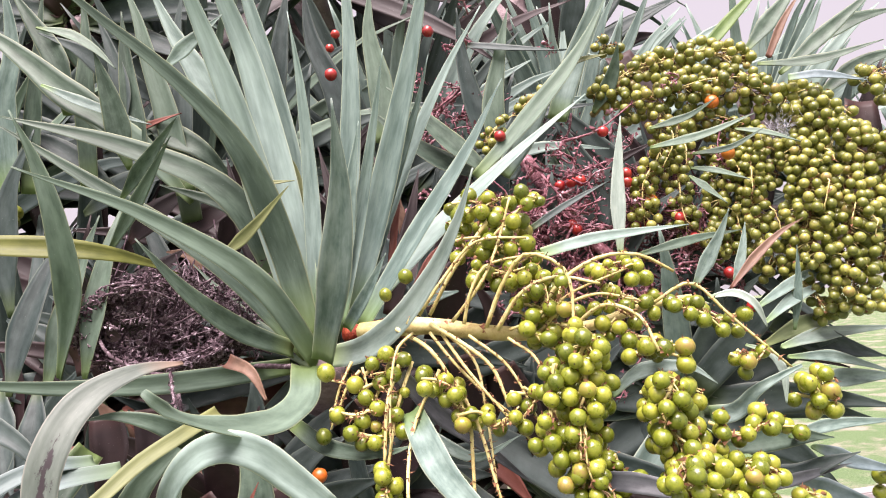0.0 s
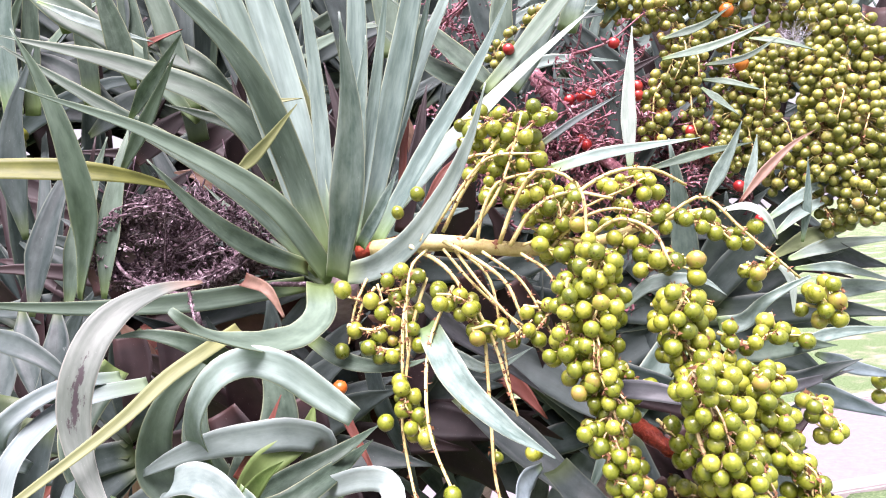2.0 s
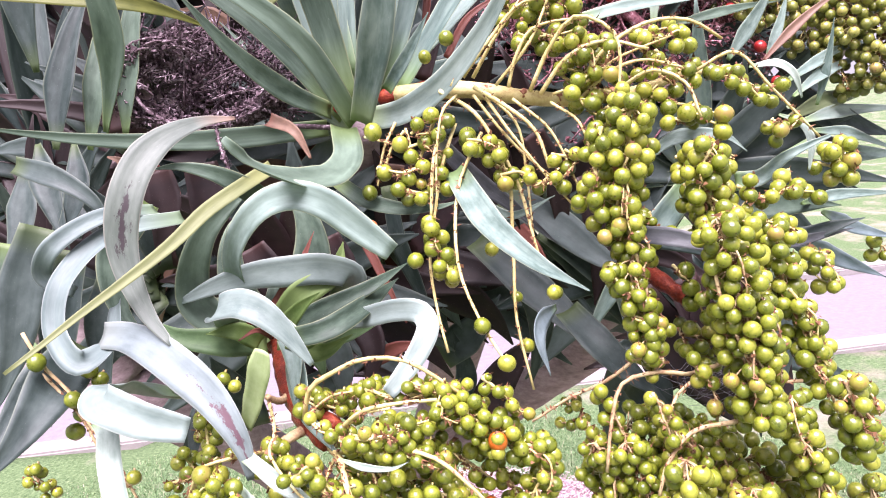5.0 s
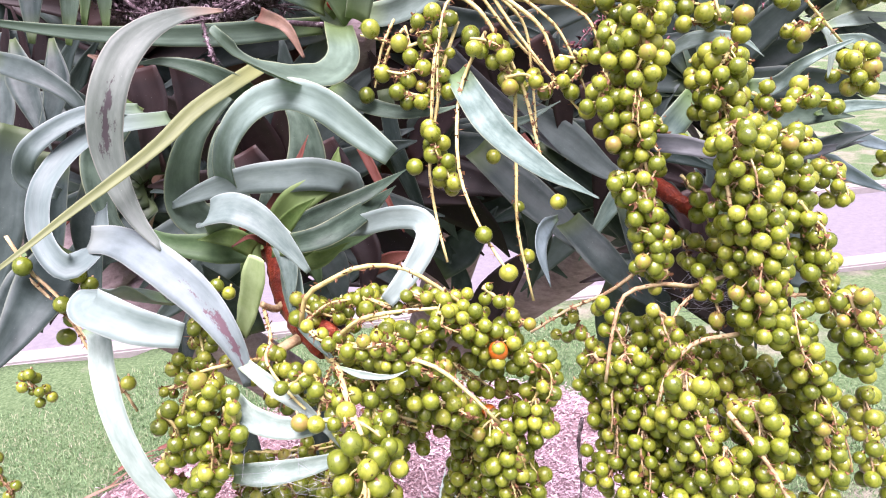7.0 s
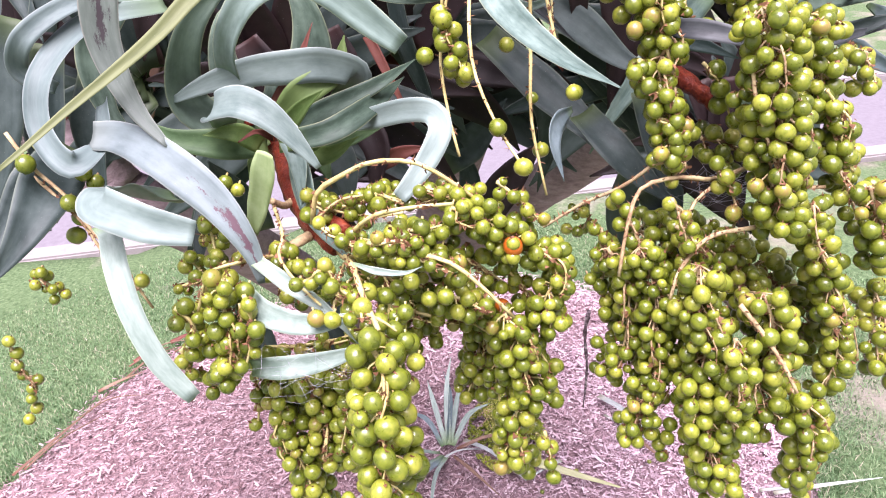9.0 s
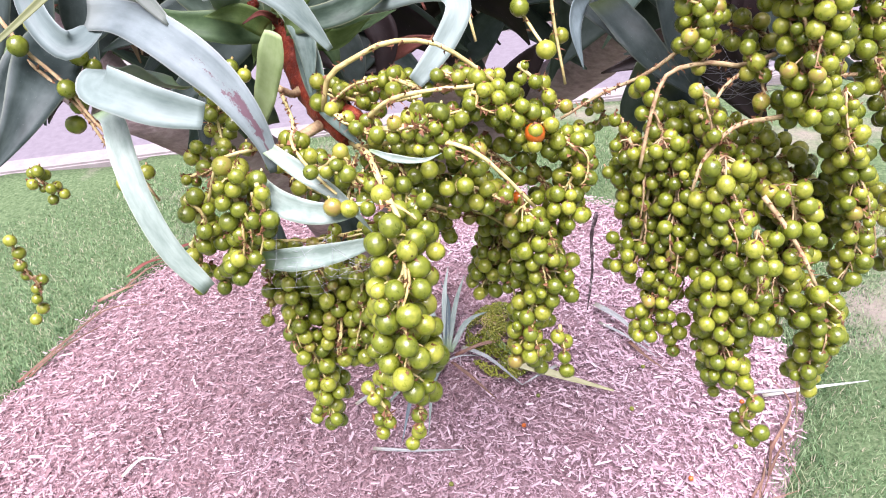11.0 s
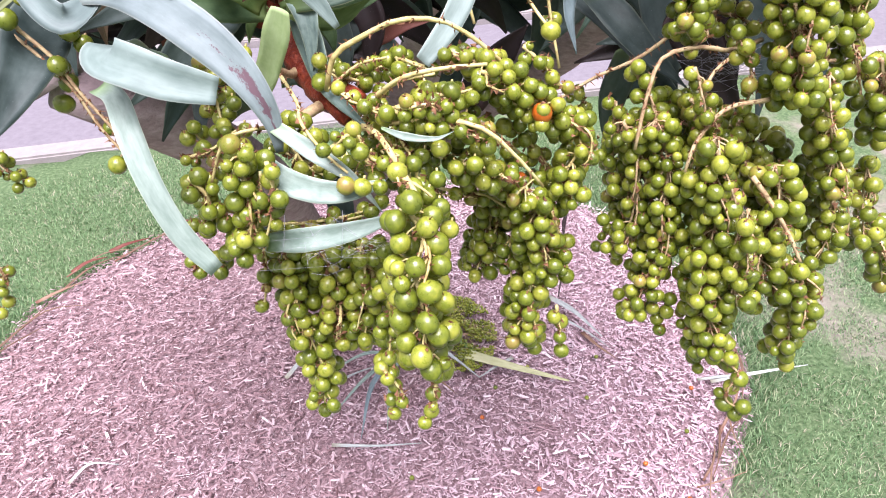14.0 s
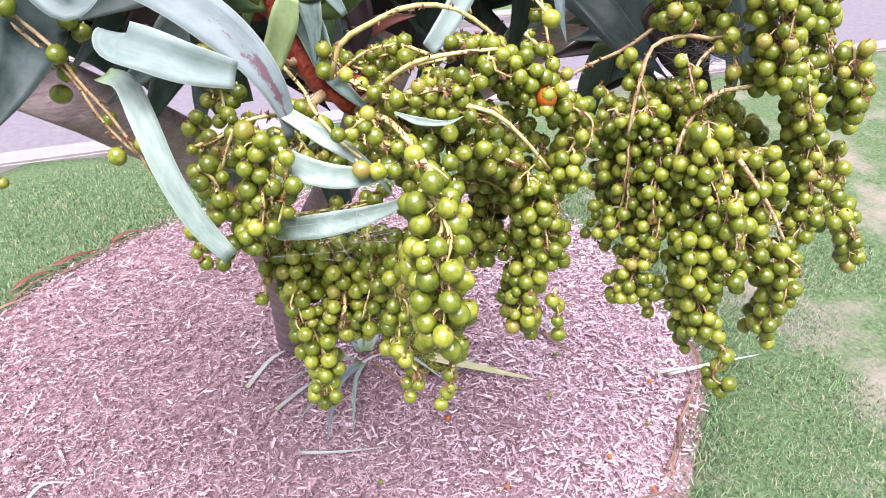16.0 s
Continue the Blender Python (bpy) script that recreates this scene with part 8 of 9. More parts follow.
pc.strand(0.0145, 0.0161, (0.264, 0.540, 1.453), (0.279, 0.540, 1.409), (0.272, 0.540, 1.365), (0.290, 0.540, 1.326), fill=2.33)
pc.strand(0.0154, 0.0197, (0.277, 0.568, 1.435), (0.294, 0.568, 1.389), (0.286, 0.568, 1.342), (0.305, 0.568, 1.301), fill=0.855)
pc.strand(0.0153, 0.0138, (0.298, 0.535, 1.361), (0.317, 0.535, 1.330), (0.318, 0.535, 1.292), (0.313, 0.535, 1.258), fill=2.33)
pc.strand(0.0162, 0.0169, (0.314, 0.563, 1.337), (0.334, 0.563, 1.304), (0.335, 0.563, 1.264), (0.330, 0.563, 1.228), fill=0.855)
pc.strand(0.0163, 0.0074, (0.233, 0.510, 1.284), (0.258, 0.510, 1.263), (0.256, 0.510, 1.227), (0.276, 0.510, 1.208), fill=1.84)
pc.strand(0.0158, 0.0037, (0.308, 0.530, 1.261), (0.329, 0.530, 1.238), fill=1.59)
pc.strand(0.0159, 0.0111, (0.397, 0.610, 1.412), (0.396, 0.600, 1.377), (0.403, 0.590, 1.339), fill=1.71)
pc.strand(0.0168, 0.0135, (0.415, 0.638, 1.395), (0.415, 0.628, 1.357), (0.423, 0.618, 1.317), fill=0.63)
pc.strand(0.0158, 0.0093, (0.408, 0.600, 1.361), (0.431, 0.600, 1.317), (0.447, 0.600, 1.279), fill=1.71)
pc.strand(0.0167, 0.0113, (0.431, 0.628, 1.342), (0.456, 0.628, 1.296), (0.472, 0.628, 1.255), fill=0.63)
pc.strand(0.0131, 0.0071, (0.154, 0.580, 1.525), (0.172, 0.580, 1.496), (0.182, 0.580, 1.456), (0.177, 0.580, 1.419), fill=1.71)
pc.strand(0.0139, 0.0073, (0.256, 0.570, 1.564), (0.273, 0.570, 1.529), (0.301, 0.570, 1.491), (0.317, 0.570, 1.450), fill=2.2)
pc.strand(0.0135, 0.0069, (0.230, 0.580, 1.546), (0.249, 0.580, 1.518), (0.253, 0.580, 1.480), fill=1.84)
pc.strand(0.0148, 0.0078, (0.331, 0.600, 1.542), (0.356, 0.600, 1.494), (0.377, 0.600, 1.442), fill=1.96)
pc.strand(0.0140, 0.0070, (0.328, 0.570, 1.454), (0.341, 0.570, 1.405), (0.352, 0.570, 1.355), fill=1.84)
pc.strand(0.0130, 0.0068, (0.194, 0.560, 1.529), (0.208, 0.560, 1.502), (0.209, 0.560, 1.473), (0.205, 0.560, 1.444), fill=1.59)
pc.strand(0.0120, 0.0062, (0.151, 0.600, 1.489), (0.153, 0.600, 1.448), (0.154, 0.600, 1.416), fill=1.47)
pc.strand(0.0126, 0.0091, (0.209, 0.590, 1.491), (0.231, 0.590, 1.469), (0.227, 0.590, 1.437), fill=1.71)
pc.strand(0.0133, 0.0111, (0.218, 0.618, 1.477), (0.242, 0.618, 1.454), (0.237, 0.618, 1.420), fill=0.63)
pc.strand(0.0141, 0.0165, (0.259, 0.600, 1.462), (0.272, 0.600, 1.428), (0.286, 0.600, 1.392), fill=1.47)
pc.strand(0.0148, 0.0200, (0.271, 0.628, 1.446), (0.285, 0.628, 1.411), (0.300, 0.628, 1.373), fill=0.54)
pc.one((0.143, 0.600, 1.441), 0.0116)
pc.one((0.156, 0.610, 1.467), 0.0125)
pc.one((0.154, 0.590, 1.412), 0.0122)
pc.one((0.148, 0.590, 1.382), 0.0125)
pc.one((0.204, 0.600, 1.556), 0.0133)
pc.one((0.112, 0.690, 1.528), 0.0134)
pc.one((0.366, 0.575, 1.262), 0.0148)
pc.one((0.134, 0.637, 1.594), 0.0137)
pc.stalk(0.0020, (0.264, 0.600, 1.533), (0.236, 0.592, 1.529), (0.206, 0.584, 1.536), (0.175, 0.576, 1.532), (0.164, 0.568, 1.505), (0.157, 0.560, 1.465), r1=0.0014)
pc.stalk(0.0017, (0.209, 0.620, 1.544), (0.174, 0.623, 1.516), (0.140, 0.627, 1.500), (0.107, 0.630, 1.479), r1=0.0012)
pc.stalk(0.0020, (0.264, 0.570, 1.495), (0.226, 0.562, 1.493), (0.203, 0.553, 1.472), (0.194, 0.545, 1.450), r1=0.0014)
pc.stalk(0.0022, (0.245, 0.535, 1.447), (0.261, 0.526, 1.426), (0.278, 0.516, 1.399), (0.286, 0.507, 1.381), r1=0.0015)
pc.stalk(0.0017, (0.225, 0.530, 1.448), (0.229, 0.530, 1.431), (0.226, 0.530, 1.415), r1=0.0012)
pc.stalk(0.0015, (0.187, 0.600, 1.659), (0.192, 0.593, 1.636), (0.200, 0.587, 1.596), (0.196, 0.580, 1.554), r1=0.0010)
pc.stalk(0.0016, (0.241, 0.560, 1.631), (0.246, 0.555, 1.601), (0.271, 0.550, 1.537), r1=0.0011)
pc.stalk(0.0016, (0.247, 0.590, 1.532), (0.219, 0.580, 1.515), (0.206, 0.570, 1.481), r1=0.0011)
pc.stalk(0.0016, (0.330, 0.600, 1.512), (0.301, 0.595, 1.514), (0.281, 0.590, 1.513), r1=0.0011)
pc.done()
PE = (0.291, 0.720, 1.523)
pe = Cluster(tree, PE, "inner cluster of dark green berries", PALESTALK)
pe.strand(0.0148, 0.0154, (0.248, 0.660, 1.539), (0.274, 0.660, 1.531), (0.270, 0.660, 1.513), fill=1.7)
pe.strand(0.0145, 0.0269, (0.196, 0.650, 1.458), (0.248, 0.650, 1.443), (0.286, 0.650, 1.428), fill=0.85)
pe.strand(0.0158, 0.0273, (0.294, 0.630, 1.426), (0.336, 0.630, 1.381), (0.338, 0.630, 1.330), fill=1.02)
pe.strand(0.0133, 0.0180, (0.174, 0.640, 1.436), (0.181, 0.640, 1.387), (0.211, 0.640, 1.333), fill=1.02)
pe.strand(0.0137, 0.0081, (0.156, 0.780, 1.425), (0.176, 0.780, 1.421), (0.170, 0.780, 1.401), (0.154, 0.780, 1.402), fill=1.7)
pe.done()

# big cluster at the back
PD = (0.335, 1.100, 2.062)
pd = Cluster(tree, PD, "broad domed cluster of olive-green berries further back")
pd.stalk(0.0051, (0.338, 1.120, 2.059), (0.384, 1.050, 2.091), (0.463, 1.020, 2.104), (0.528, 1.000, 2.074))
pd.strand(0.0139, 0.0229, (0.322, 1.000, 2.049), (0.363, 1.000, 2.076), (0.417, 1.000, 2.089), (0.478, 1.000, 2.091), (0.528, 1.000, 2.074), fill=.62, kind=DUSTY)
pd.strand(0.0136, 0.0256, (0.350, 1.000, 2.030), (0.383, 0.980, 2.036), (0.443, 0.980, 2.045), (0.501, 0.980, 2.039), (0.541, 0.980, 2.012), fill=.62, kind=DUSTY)
pd.strand(0.0125, 0.0177, (0.392, 0.970, 2.017), (0.383, 0.960, 1.963), (0.353, 0.950, 1.914), (0.347, 0.950, 1.864), fill=.62, kind=DUSTY)
pd.strand(0.0126, 0.0178, (0.412, 0.970, 2.000), (0.402, 0.960, 1.940), (0.397, 0.950, 1.867), (0.428, 0.950, 1.842), fill=.66, kind=DUSTY)
pd.strand(0.0132, 0.0109, (0.180, 1.000, 1.994), (0.167, 1.000, 2.011), (0.216, 1.000, 2.044), (0.264, 1.000, 2.070), fill=.66, kind=DUSTY)
pd.strand(0.0145, 0.0120, (0.344, 1.050, 2.153), (0.358, 1.050, 2.135), (0.373, 1.050, 2.133), fill=.66, kind=DUSTY)
pd.strand(0.0137, 0.0226, (0.423, 1.000, 2.015), (0.483, 0.990, 1.987), (0.540, 0.980, 1.945), fill=.62, kind=DUSTY)
pd.strand(0.0136, 0.0192, (0.446, 1.000, 1.959), (0.484, 0.990, 1.938), (0.536, 0.980, 1.916), fill=.62, kind=DUSTY)
pd.done()
PF = (0.602, 1.050, 2.060)
pf = Cluster(tree, PF, "broad domed cluster of olive-green berries further back")
pf.strand(0.0139, 0.0335, (0.567, 1.000, 2.024), (0.590, 0.970, 1.982), (0.610, 0.950, 1.945), (0.642, 0.950, 1.920), fill=.62, kind=DUSTY)
pf.strand(0.0129, 0.0311, (0.560, 0.960, 1.953), (0.552, 0.930, 1.897), (0.533, 0.920, 1.849), (0.534, 0.910, 1.794), fill=.62, kind=DUSTY)
pf.strand(0.0130, 0.0313, (0.607, 0.950, 1.924), (0.589, 0.920, 1.864), (0.569, 0.910, 1.810), (0.567, 0.900, 1.737), fill=.62, kind=DUSTY)
pf.strand(0.0129, 0.0242, (0.499, 0.970, 1.947), (0.483, 0.950, 1.886), (0.486, 0.940, 1.835), (0.501, 0.940, 1.792), fill=.62, kind=DUSTY)
pf.strand(0.0132, 0.0248, (0.476, 0.980, 1.959), (0.456, 0.970, 1.892), (0.457, 0.960, 1.819), fill=.62, kind=DUSTY)
pf.strand(0.0130, 0.0184, (0.515, 0.940, 1.791), (0.539, 0.930, 1.754), (0.549, 0.930, 1.733), fill=.66, kind=DUSTY)
pf.strand(0.0137, 0.0258, (0.660, 0.950, 1.947), (0.641, 0.930, 1.853), (0.611, 0.920, 1.780), fill=.66, kind=DUSTY)
pf.strand(0.0162, 0.0216, (0.672, 1.000, 2.028), (0.696, 1.000, 2.041), (0.721, 1.000, 2.008), fill=.66, kind=DUSTY)
pf.one((0.459, 0.940, 1.944), 0.0175, kind=ORANGE)
pf.one((0.456, 0.960, 2.016), 0.0180, kind=ORANGE)
pf.done()

# nearly bare red cluster
PR = (0.244, 1.050, 1.975)
pr = Cluster(tree, PR, "nearly bare dark red cluster with a few ripe berries", REDTWIG)
pr.stalk(0.0110, (0.225, 1.080, 1.992), (0.247, 1.000, 1.919), (0.280, 0.970, 1.859), (0.327, 0.950, 1.810))
PR2 = (0.301, 0.980, 1.866)
PR3 = (0.129, 1.020, 2.091)
for where, count, sx, sz in ((vec(PR2), 420, 0.078, 0.058), (vec(PR3) + Vector((0, 0.05, 0)), 30, 0.04, 0.05)):
    for k in range(count):
        c = where + Vector((rng.gauss(0, sx), rng.uniform(-0.03, 0.06), rng.gauss(0, sz)))
        e = c + Vector((rng.gauss(0, 0.035), rng.gauss(0, 0.02), rng.gauss(-0.01, 0.03)))
        m1 = c.lerp(e, 0.5) + Vector((rng.gauss(0, 0.01), 0, rng.gauss(0, 0.01)))
        held = ([], [])
        tube_into(*held, spline((c, m1, e), 5), 0.0019, 0.0008, 4, pr.at, 0.3)
        pr.twigs.append(held)
        for _ in range(20):
            pr.bract(c.lerp(e, rng.random()) + Vector((rng.gauss(0, .005), rng.gauss(0, .004), rng.gauss(0, .005))), 0.0036)
pr.one((0.183, 0.970, 2.004), 0.0148, kind=RED)
pr.one((0.313, 0.960, 1.993), 0.0150, kind=RED)
pr.one((0.336, 0.950, 1.865), 0.0145, kind=RED)
pr.one((0.354, 0.950, 1.865), 0.0146, kind=RED)
pr.one((0.277, 0.960, 1.933), 0.0146, kind=RED)
pr.one((0.252, 0.970, 1.931), 0.0147, kind=RED)
pr.one((0.265, 0.960, 1.932), 0.0146, kind=RED)
pr.one((0.389, 0.940, 1.870), 0.0146, kind=RED)
pr.one((0.333, 0.950, 1.934), 0.0147, kind=RED)
pr.one((0.333, 0.950, 1.923), 0.0147, kind=RED)
pr.one((0.265, 0.960, 1.871), 0.0145, kind=RED)
pr.one((0.261, 0.970, 1.879), 0.0146, kind=RED)
pr.one((0.436, 0.930, 1.796), 0.0147, kind=RED)
pr.one((0.457, 0.930, 1.753), 0.0148, kind=RED)
pr.one((0.404, 0.940, 1.843), 0.0147, kind=RED)
pr.one((0.104, 0.980, 2.159), 0.0157, kind=RED)
pr.one((-0.033, 1.000, 2.122), 0.0175, kind=RED)
pr.one((-0.031, 1.000, 2.159), 0.0120, kind=RED)
pr.one((-0.022, 1.000, 2.178), 0.0120, kind=RED)
pr.one((0.360, 0.950, 1.896), 0.0162, kind=ORANGE)
pr.done()

# dead cluster, a nest of bare twigs
PN = (-0.106, 0.800, 1.754)
pn = Cluster(tree, PN, "dead cluster, a tangle of bare grey-mauve twigs", TWIG, "dead_panicle")
pn.stalk(0.0027, (-0.061, 0.780, 1.745), (-0.125, 0.770, 1.752), (-0.183, 0.760, 1.750), (-0.242, 0.770, 1.774), (-0.273, 0.800, 1.805))
pn.stalk(0.0025, (-0.178, 0.760, 1.747), (-0.165, 0.740, 1.726), (-0.160, 0.730, 1.706))
pn.stalk(0.0016, (-0.164, 0.720, 1.764), (-0.159, 0.710, 1.739), (-0.153, 0.700, 1.722), r1=.0012)
NEST = (-0.205, 0.820, 1.804)
nest, wide, high = vec(NEST), 0.086, 0.046
for k in range(380):
    held = ([], [])
    if k < 190:
        # the fuzzy rim, open towards the top
        a, b, ring = rng.uniform(1.8, 6.2), rng.uniform(-0.8, 0.8), rng.gauss(0.98, 0.07)
        c, m1, e = (nest + Vector((wide * math.cos(q) * ring, rng.uniform(-0.04, 0.02), high * math.sin(q) * ring)) for q in (a, a + b / 2, a + b))
        fuzz = 44
    else:
        # thin stalks slanting across the hollow
        c = nest + Vector((wide * rng.uniform(-0.9, 0.9), rng.uniform(-0.01, 0.08), high * rng.uniform(-0.95, 0.7)))
        e = c + Vector((rng.gauss(0.012, 0.035), rng.gauss(0, 0.02), rng.gauss(0.025, 0.03)))
        m1 = c.lerp(e, 0.5) + Vector((rng.gauss(0, 0.006), 0, rng.gauss(0, 0.006)))
        fuzz = 16
    tube_into(*held, spline((c, m1, e), 6), 0.0013, 0.0007, 4, pn.at, 0.4)
    pn.twigs.append(held)
    for _ in range(fuzz):
        pn.bract(c.lerp(e, rng.random()).lerp(m1, 0.4) + Vector((rng.gauss(0, .004), rng.gauss(0, .004), rng.gauss(0, .004))), 0.0028)
pn.done()

# small side clusters
PG = (-0.296, 0.600, 1.574)
pg = Cluster(tree, PG, "sparse cluster of green berries on a pale brown stalk", PALESTALK)
pg.one((-0.275, 0.558, 1.593), 0.0147)
pg.one((-0.267, 0.570, 1.603), 0.0107)
pg.one((-0.247, 0.577, 1.578), 0.0145)
pg.one((-0.240, 0.580, 1.568), 0.0121)
pg.one((-0.269, 0.590, 1.564), 0.0123)
pg.one((-0.261, 0.577, 1.553), 0.0157)
pg.one((-0.259, 0.580, 1.542), 0.0132)
pg.one((-0.263, 0.570, 1.529), 0.0145)
pg.one((-0.213, 0.550, 1.496), 0.0122)
pg.one((-0.254, 0.560, 1.560), 0.0138)
pg.one((-0.255, 0.570, 1.544), 0.0135)
pg.one((-0.272, 0.580, 1.562), 0.0118)
pg.one((-0.242, 0.580, 1.567), 0.0118)
pg.one((-0.233, 0.560, 1.512), 0.0109)
pg.one((-0.232, 0.550, 1.488), 0.0131)
pg.strand(0.0130, 0.0093, (-0.440, 0.786, 1.399), (-0.448, 0.786, 1.385), (-0.437, 0.786, 1.371), (-0.429, 0.786, 1.358), fill=2.04)
pg.strand(0.0135, 0.0049, (-0.449, 0.700, 1.359), (-0.446, 0.700, 1.318), (-0.439, 0.700, 1.298), (-0.458, 0.700, 1.256), fill=1.87)
pg.strand(0.0216, 0.0094, (-0.456, 0.950, 1.968), (-0.449, 0.950, 1.951), (-0.441, 0.950, 1.972), fill=1.7)
pg.strand(0.0169, 0.0049, (-0.262, 0.930, 2.025), (-0.234, 0.930, 2.009), (-0.221, 0.930, 2.002), fill=1.7)
pg.stalk(0.0015, (-0.289, 0.570, 1.614), (-0.275, 0.566, 1.586), (-0.257, 0.562, 1.566), (-0.244, 0.558, 1.539), (-0.231, 0.554, 1.519), (-0.211, 0.550, 1.471), r1=0.0011)
pg.stalk(0.0014, (-0.281, 0.570, 1.580), (-0.265, 0.565, 1.564), (-0.249, 0.560, 1.542), (-0.236, 0.555, 1.512), (-0.219, 0.550, 1.488), r1=0.0010)
pg.done()

# dusty cobwebs among the berries
WEB_FAR = (0.519, 0.930, 1.967)
WEB_NEAR = (-0.081, 0.470, 1.463)
WEB_MID = (0.287, 0.700, 1.478)
for at, wide, high, count, r in ((vec(WEB_FAR), 0.010, 0.008, 90, 0.00016), (vec(WEB_NEAR), 0.020, 0.009, 36, 0.00011), (vec(WEB_MID), 0.025, 0.014, 60, 0.0002)):
    v, fs = [], []
    for k in range(count):
        p, q = (Vector((rng.gauss(0, wide), rng.gauss(0, 0.012), rng.gauss(0, high))) for _ in range(2))
        tube_into(v, fs, [p, p.lerp(q, 0.5) - Vector((0, 0, 0.15 * (q - p).length)), q], r, r, 3)
    linked("cobweb", mesh_of("cobweb", v, fs), at, tree, WEB, "dusty grey cobweb between the berries")

# dry thread hanging behind the clusters
stem(tree, 0.0030, (0.205, 0.900, 1.216), (0.200, 0.900, 1.179), (0.204, 0.900, 1.119), (0.200, 0.900, 1.047), mat=TWIG, name="dry_thread", label="dark dry hanging stalk", r1=.001, knots=.4)

# ---- fallen head on the mulch ----
fallen = bare("fallen_plant", (-0.03, 1.95, 0.03))
tagged(fallen, "cut-off dragon tree head lying on the mulch", "plant debris")
for az, far, w, mt in ((1.35, 0.50, 0.020, PALEGREEN), (1.5, 0.56, 0.024, PALEGREEN), (1.62, 0.46, 0.018, SILVER), (1.8, 0.42, 0.020, PALEGREEN), (2.2, 0.30, 0.018, SILVER), (1.0, 0.30, 0.020, PALEGREEN),
                       (4.0, 0.34, 0.018, PALEGREEN), (4.3, 0.40, 0.020, SILVER), (4.55, 0.34, 0.018, PALEGREEN), (3.4, 0.30, 0.014, PALEGREEN), (0.2, 0.34, 0.014, DRY), (5.3, 0.26, 0.014, DRY)):
    way = Vector((math.cos(az), math.sin(az), 0))
    o = Vector((-0.05, 1.90, 0.05))
    leaf(fallen, w, o + way * 0.03, o + way * (far * 0.5) + Vector((rng.uniform(-.03, .03), 0, rng.uniform(0.01, 0.05))), o + way * far + Vector((rng.uniform(-.03, .03), 0, -0.01)), mat=mt, n=(rng.uniform(-.4, .4), -0.3, 1), steps=10)
# hundreds of tiny fruits on matted stalks
held, sprigs = ([], []), ([], [])
for k in range(3000):
    a, f = rng.uniform(0, 6.283), rng.random() ** 0.6
    x, y = 0.154 + 0.133 * f * math.cos(a), 1.983 + 0.203 * f * math.sin(a)
    if noise.noise(Vector((x * 14, y * 14, 3))) < -0.22:
        continue
    z, rr, s = 0.048 + 0.035 * (1 - f * f) * rng.random(), rng.uniform(0.0034, 0.0056), len(held[0])
    held[0].append((x, y, z - rr))
    held[0].extend((x + rr * math.cos(q * 1.0472), y + rr * math.sin(q * 1.0472), z + (rr * 0.45 if q % 2 else -rr * 0.45)) for q in range(6))
    held[0].append((x, y, z + rr))
    held[1].extend([(s, s + 1 + (q + 1) % 6, s + 1 + q) for q in range(6)] + [(s + 7, s + 1 + q, s + 1 + (q + 1) % 6) for q in range(6)])
    if k % 150 == 0:
        tube_into(*sprigs, spline(((0.08, 2.08, 0.06), (0.5 * x + 0.042 + rng.gauss(0, .01), 0.5 * y + 1.041, 0.07), (x + rng.gauss(0, .02), y - 0.02, z + 0.004)), 6), 0.0018, 0.0008, 4)
tagged(linked("fallen_fruit", mesh_of("fallen_fruit", *held), (0, 0, 0), fallen, BERRY, "mat of tiny olive and orange fruits"), kind="stuff")
linked("fruit_stalk", mesh_of("fruit_stalk", *sprigs), (0, 0, 0), fallen, PALESTALK)

# ---- litter on the mulch ----
tagged(leaf(None, 0.0487, (0.143, 1.869, 0.056), (0.305, 1.766, 0.068), (0.479, 1.688, 0.056), n=(0, -0.2, 1), name="fallen_leaf", steps=12, tip="taper", mat=STRAW, fold=.08, label="pale green fallen strap leaf lying on the mulch"), category="leaf")
tagged(leaf(None, 0.0434, (0.092, 2.030, 0.056), (0.143, 1.925, 0.068), (0.203, 1.853, 0.056), n=(0, -0.2, 1), name="fallen_leaf", steps=12, tip="taper", mat=LIME, fold=.08, label="green fallen strap leaf lying on the mulch"), category="leaf")
tagged(leaf(None, 0.0305, (0.502, 2.128, 0.056), (0.572, 2.021, 0.068), (0.643, 1.883, 0.056), n=(0, -0.2, 1), name="fallen_leaf", steps=12, tip="taper", mat=BLEACHED, label="pale dry strip on the mulch"), category="leaf")
tagged(leaf(None, 0.0211, (0.005, 1.940, 0.056), (0.089, 1.868, 0.068), (0.193, 1.741, 0.056), n=(0, -0.2, 1), name="fallen_leaf", steps=12, tip="taper", mat=BLEACHED, label="pale dry strip on the mulch"), category="leaf")
tagged(leaf(None, 0.0183, (0.934, 1.642, 0.040), (1.085, 1.650, 0.052), (1.280, 1.677, 0.040), n=(0, -0.2, 1), name="fallen_leaf", steps=12, tip="taper", mat=BLEACHED, label="pale dry leaf strip at the bed edge"), category="leaf")
tagged(leaf(None, 0.0202, (-0.444, 1.833, 0.040), (-0.356, 1.956, 0.052), (-0.229, 2.024, 0.040), n=(0, -0.2, 1), name="fallen_leaf", steps=12, tip="taper", mat=BLEACHED, label="grey fallen leaf lying on the mulch"), category="leaf")
tagged(leaf(None, 0.0173, (-0.349, 1.715, 0.040), (-0.242, 1.798, 0.052), (-0.128, 1.860, 0.040), n=(0, -0.2, 1), name="fallen_leaf", steps=12, tip="taper", mat=BLEACHED, label="grey fallen leaf lying on the mulch"), category="leaf")
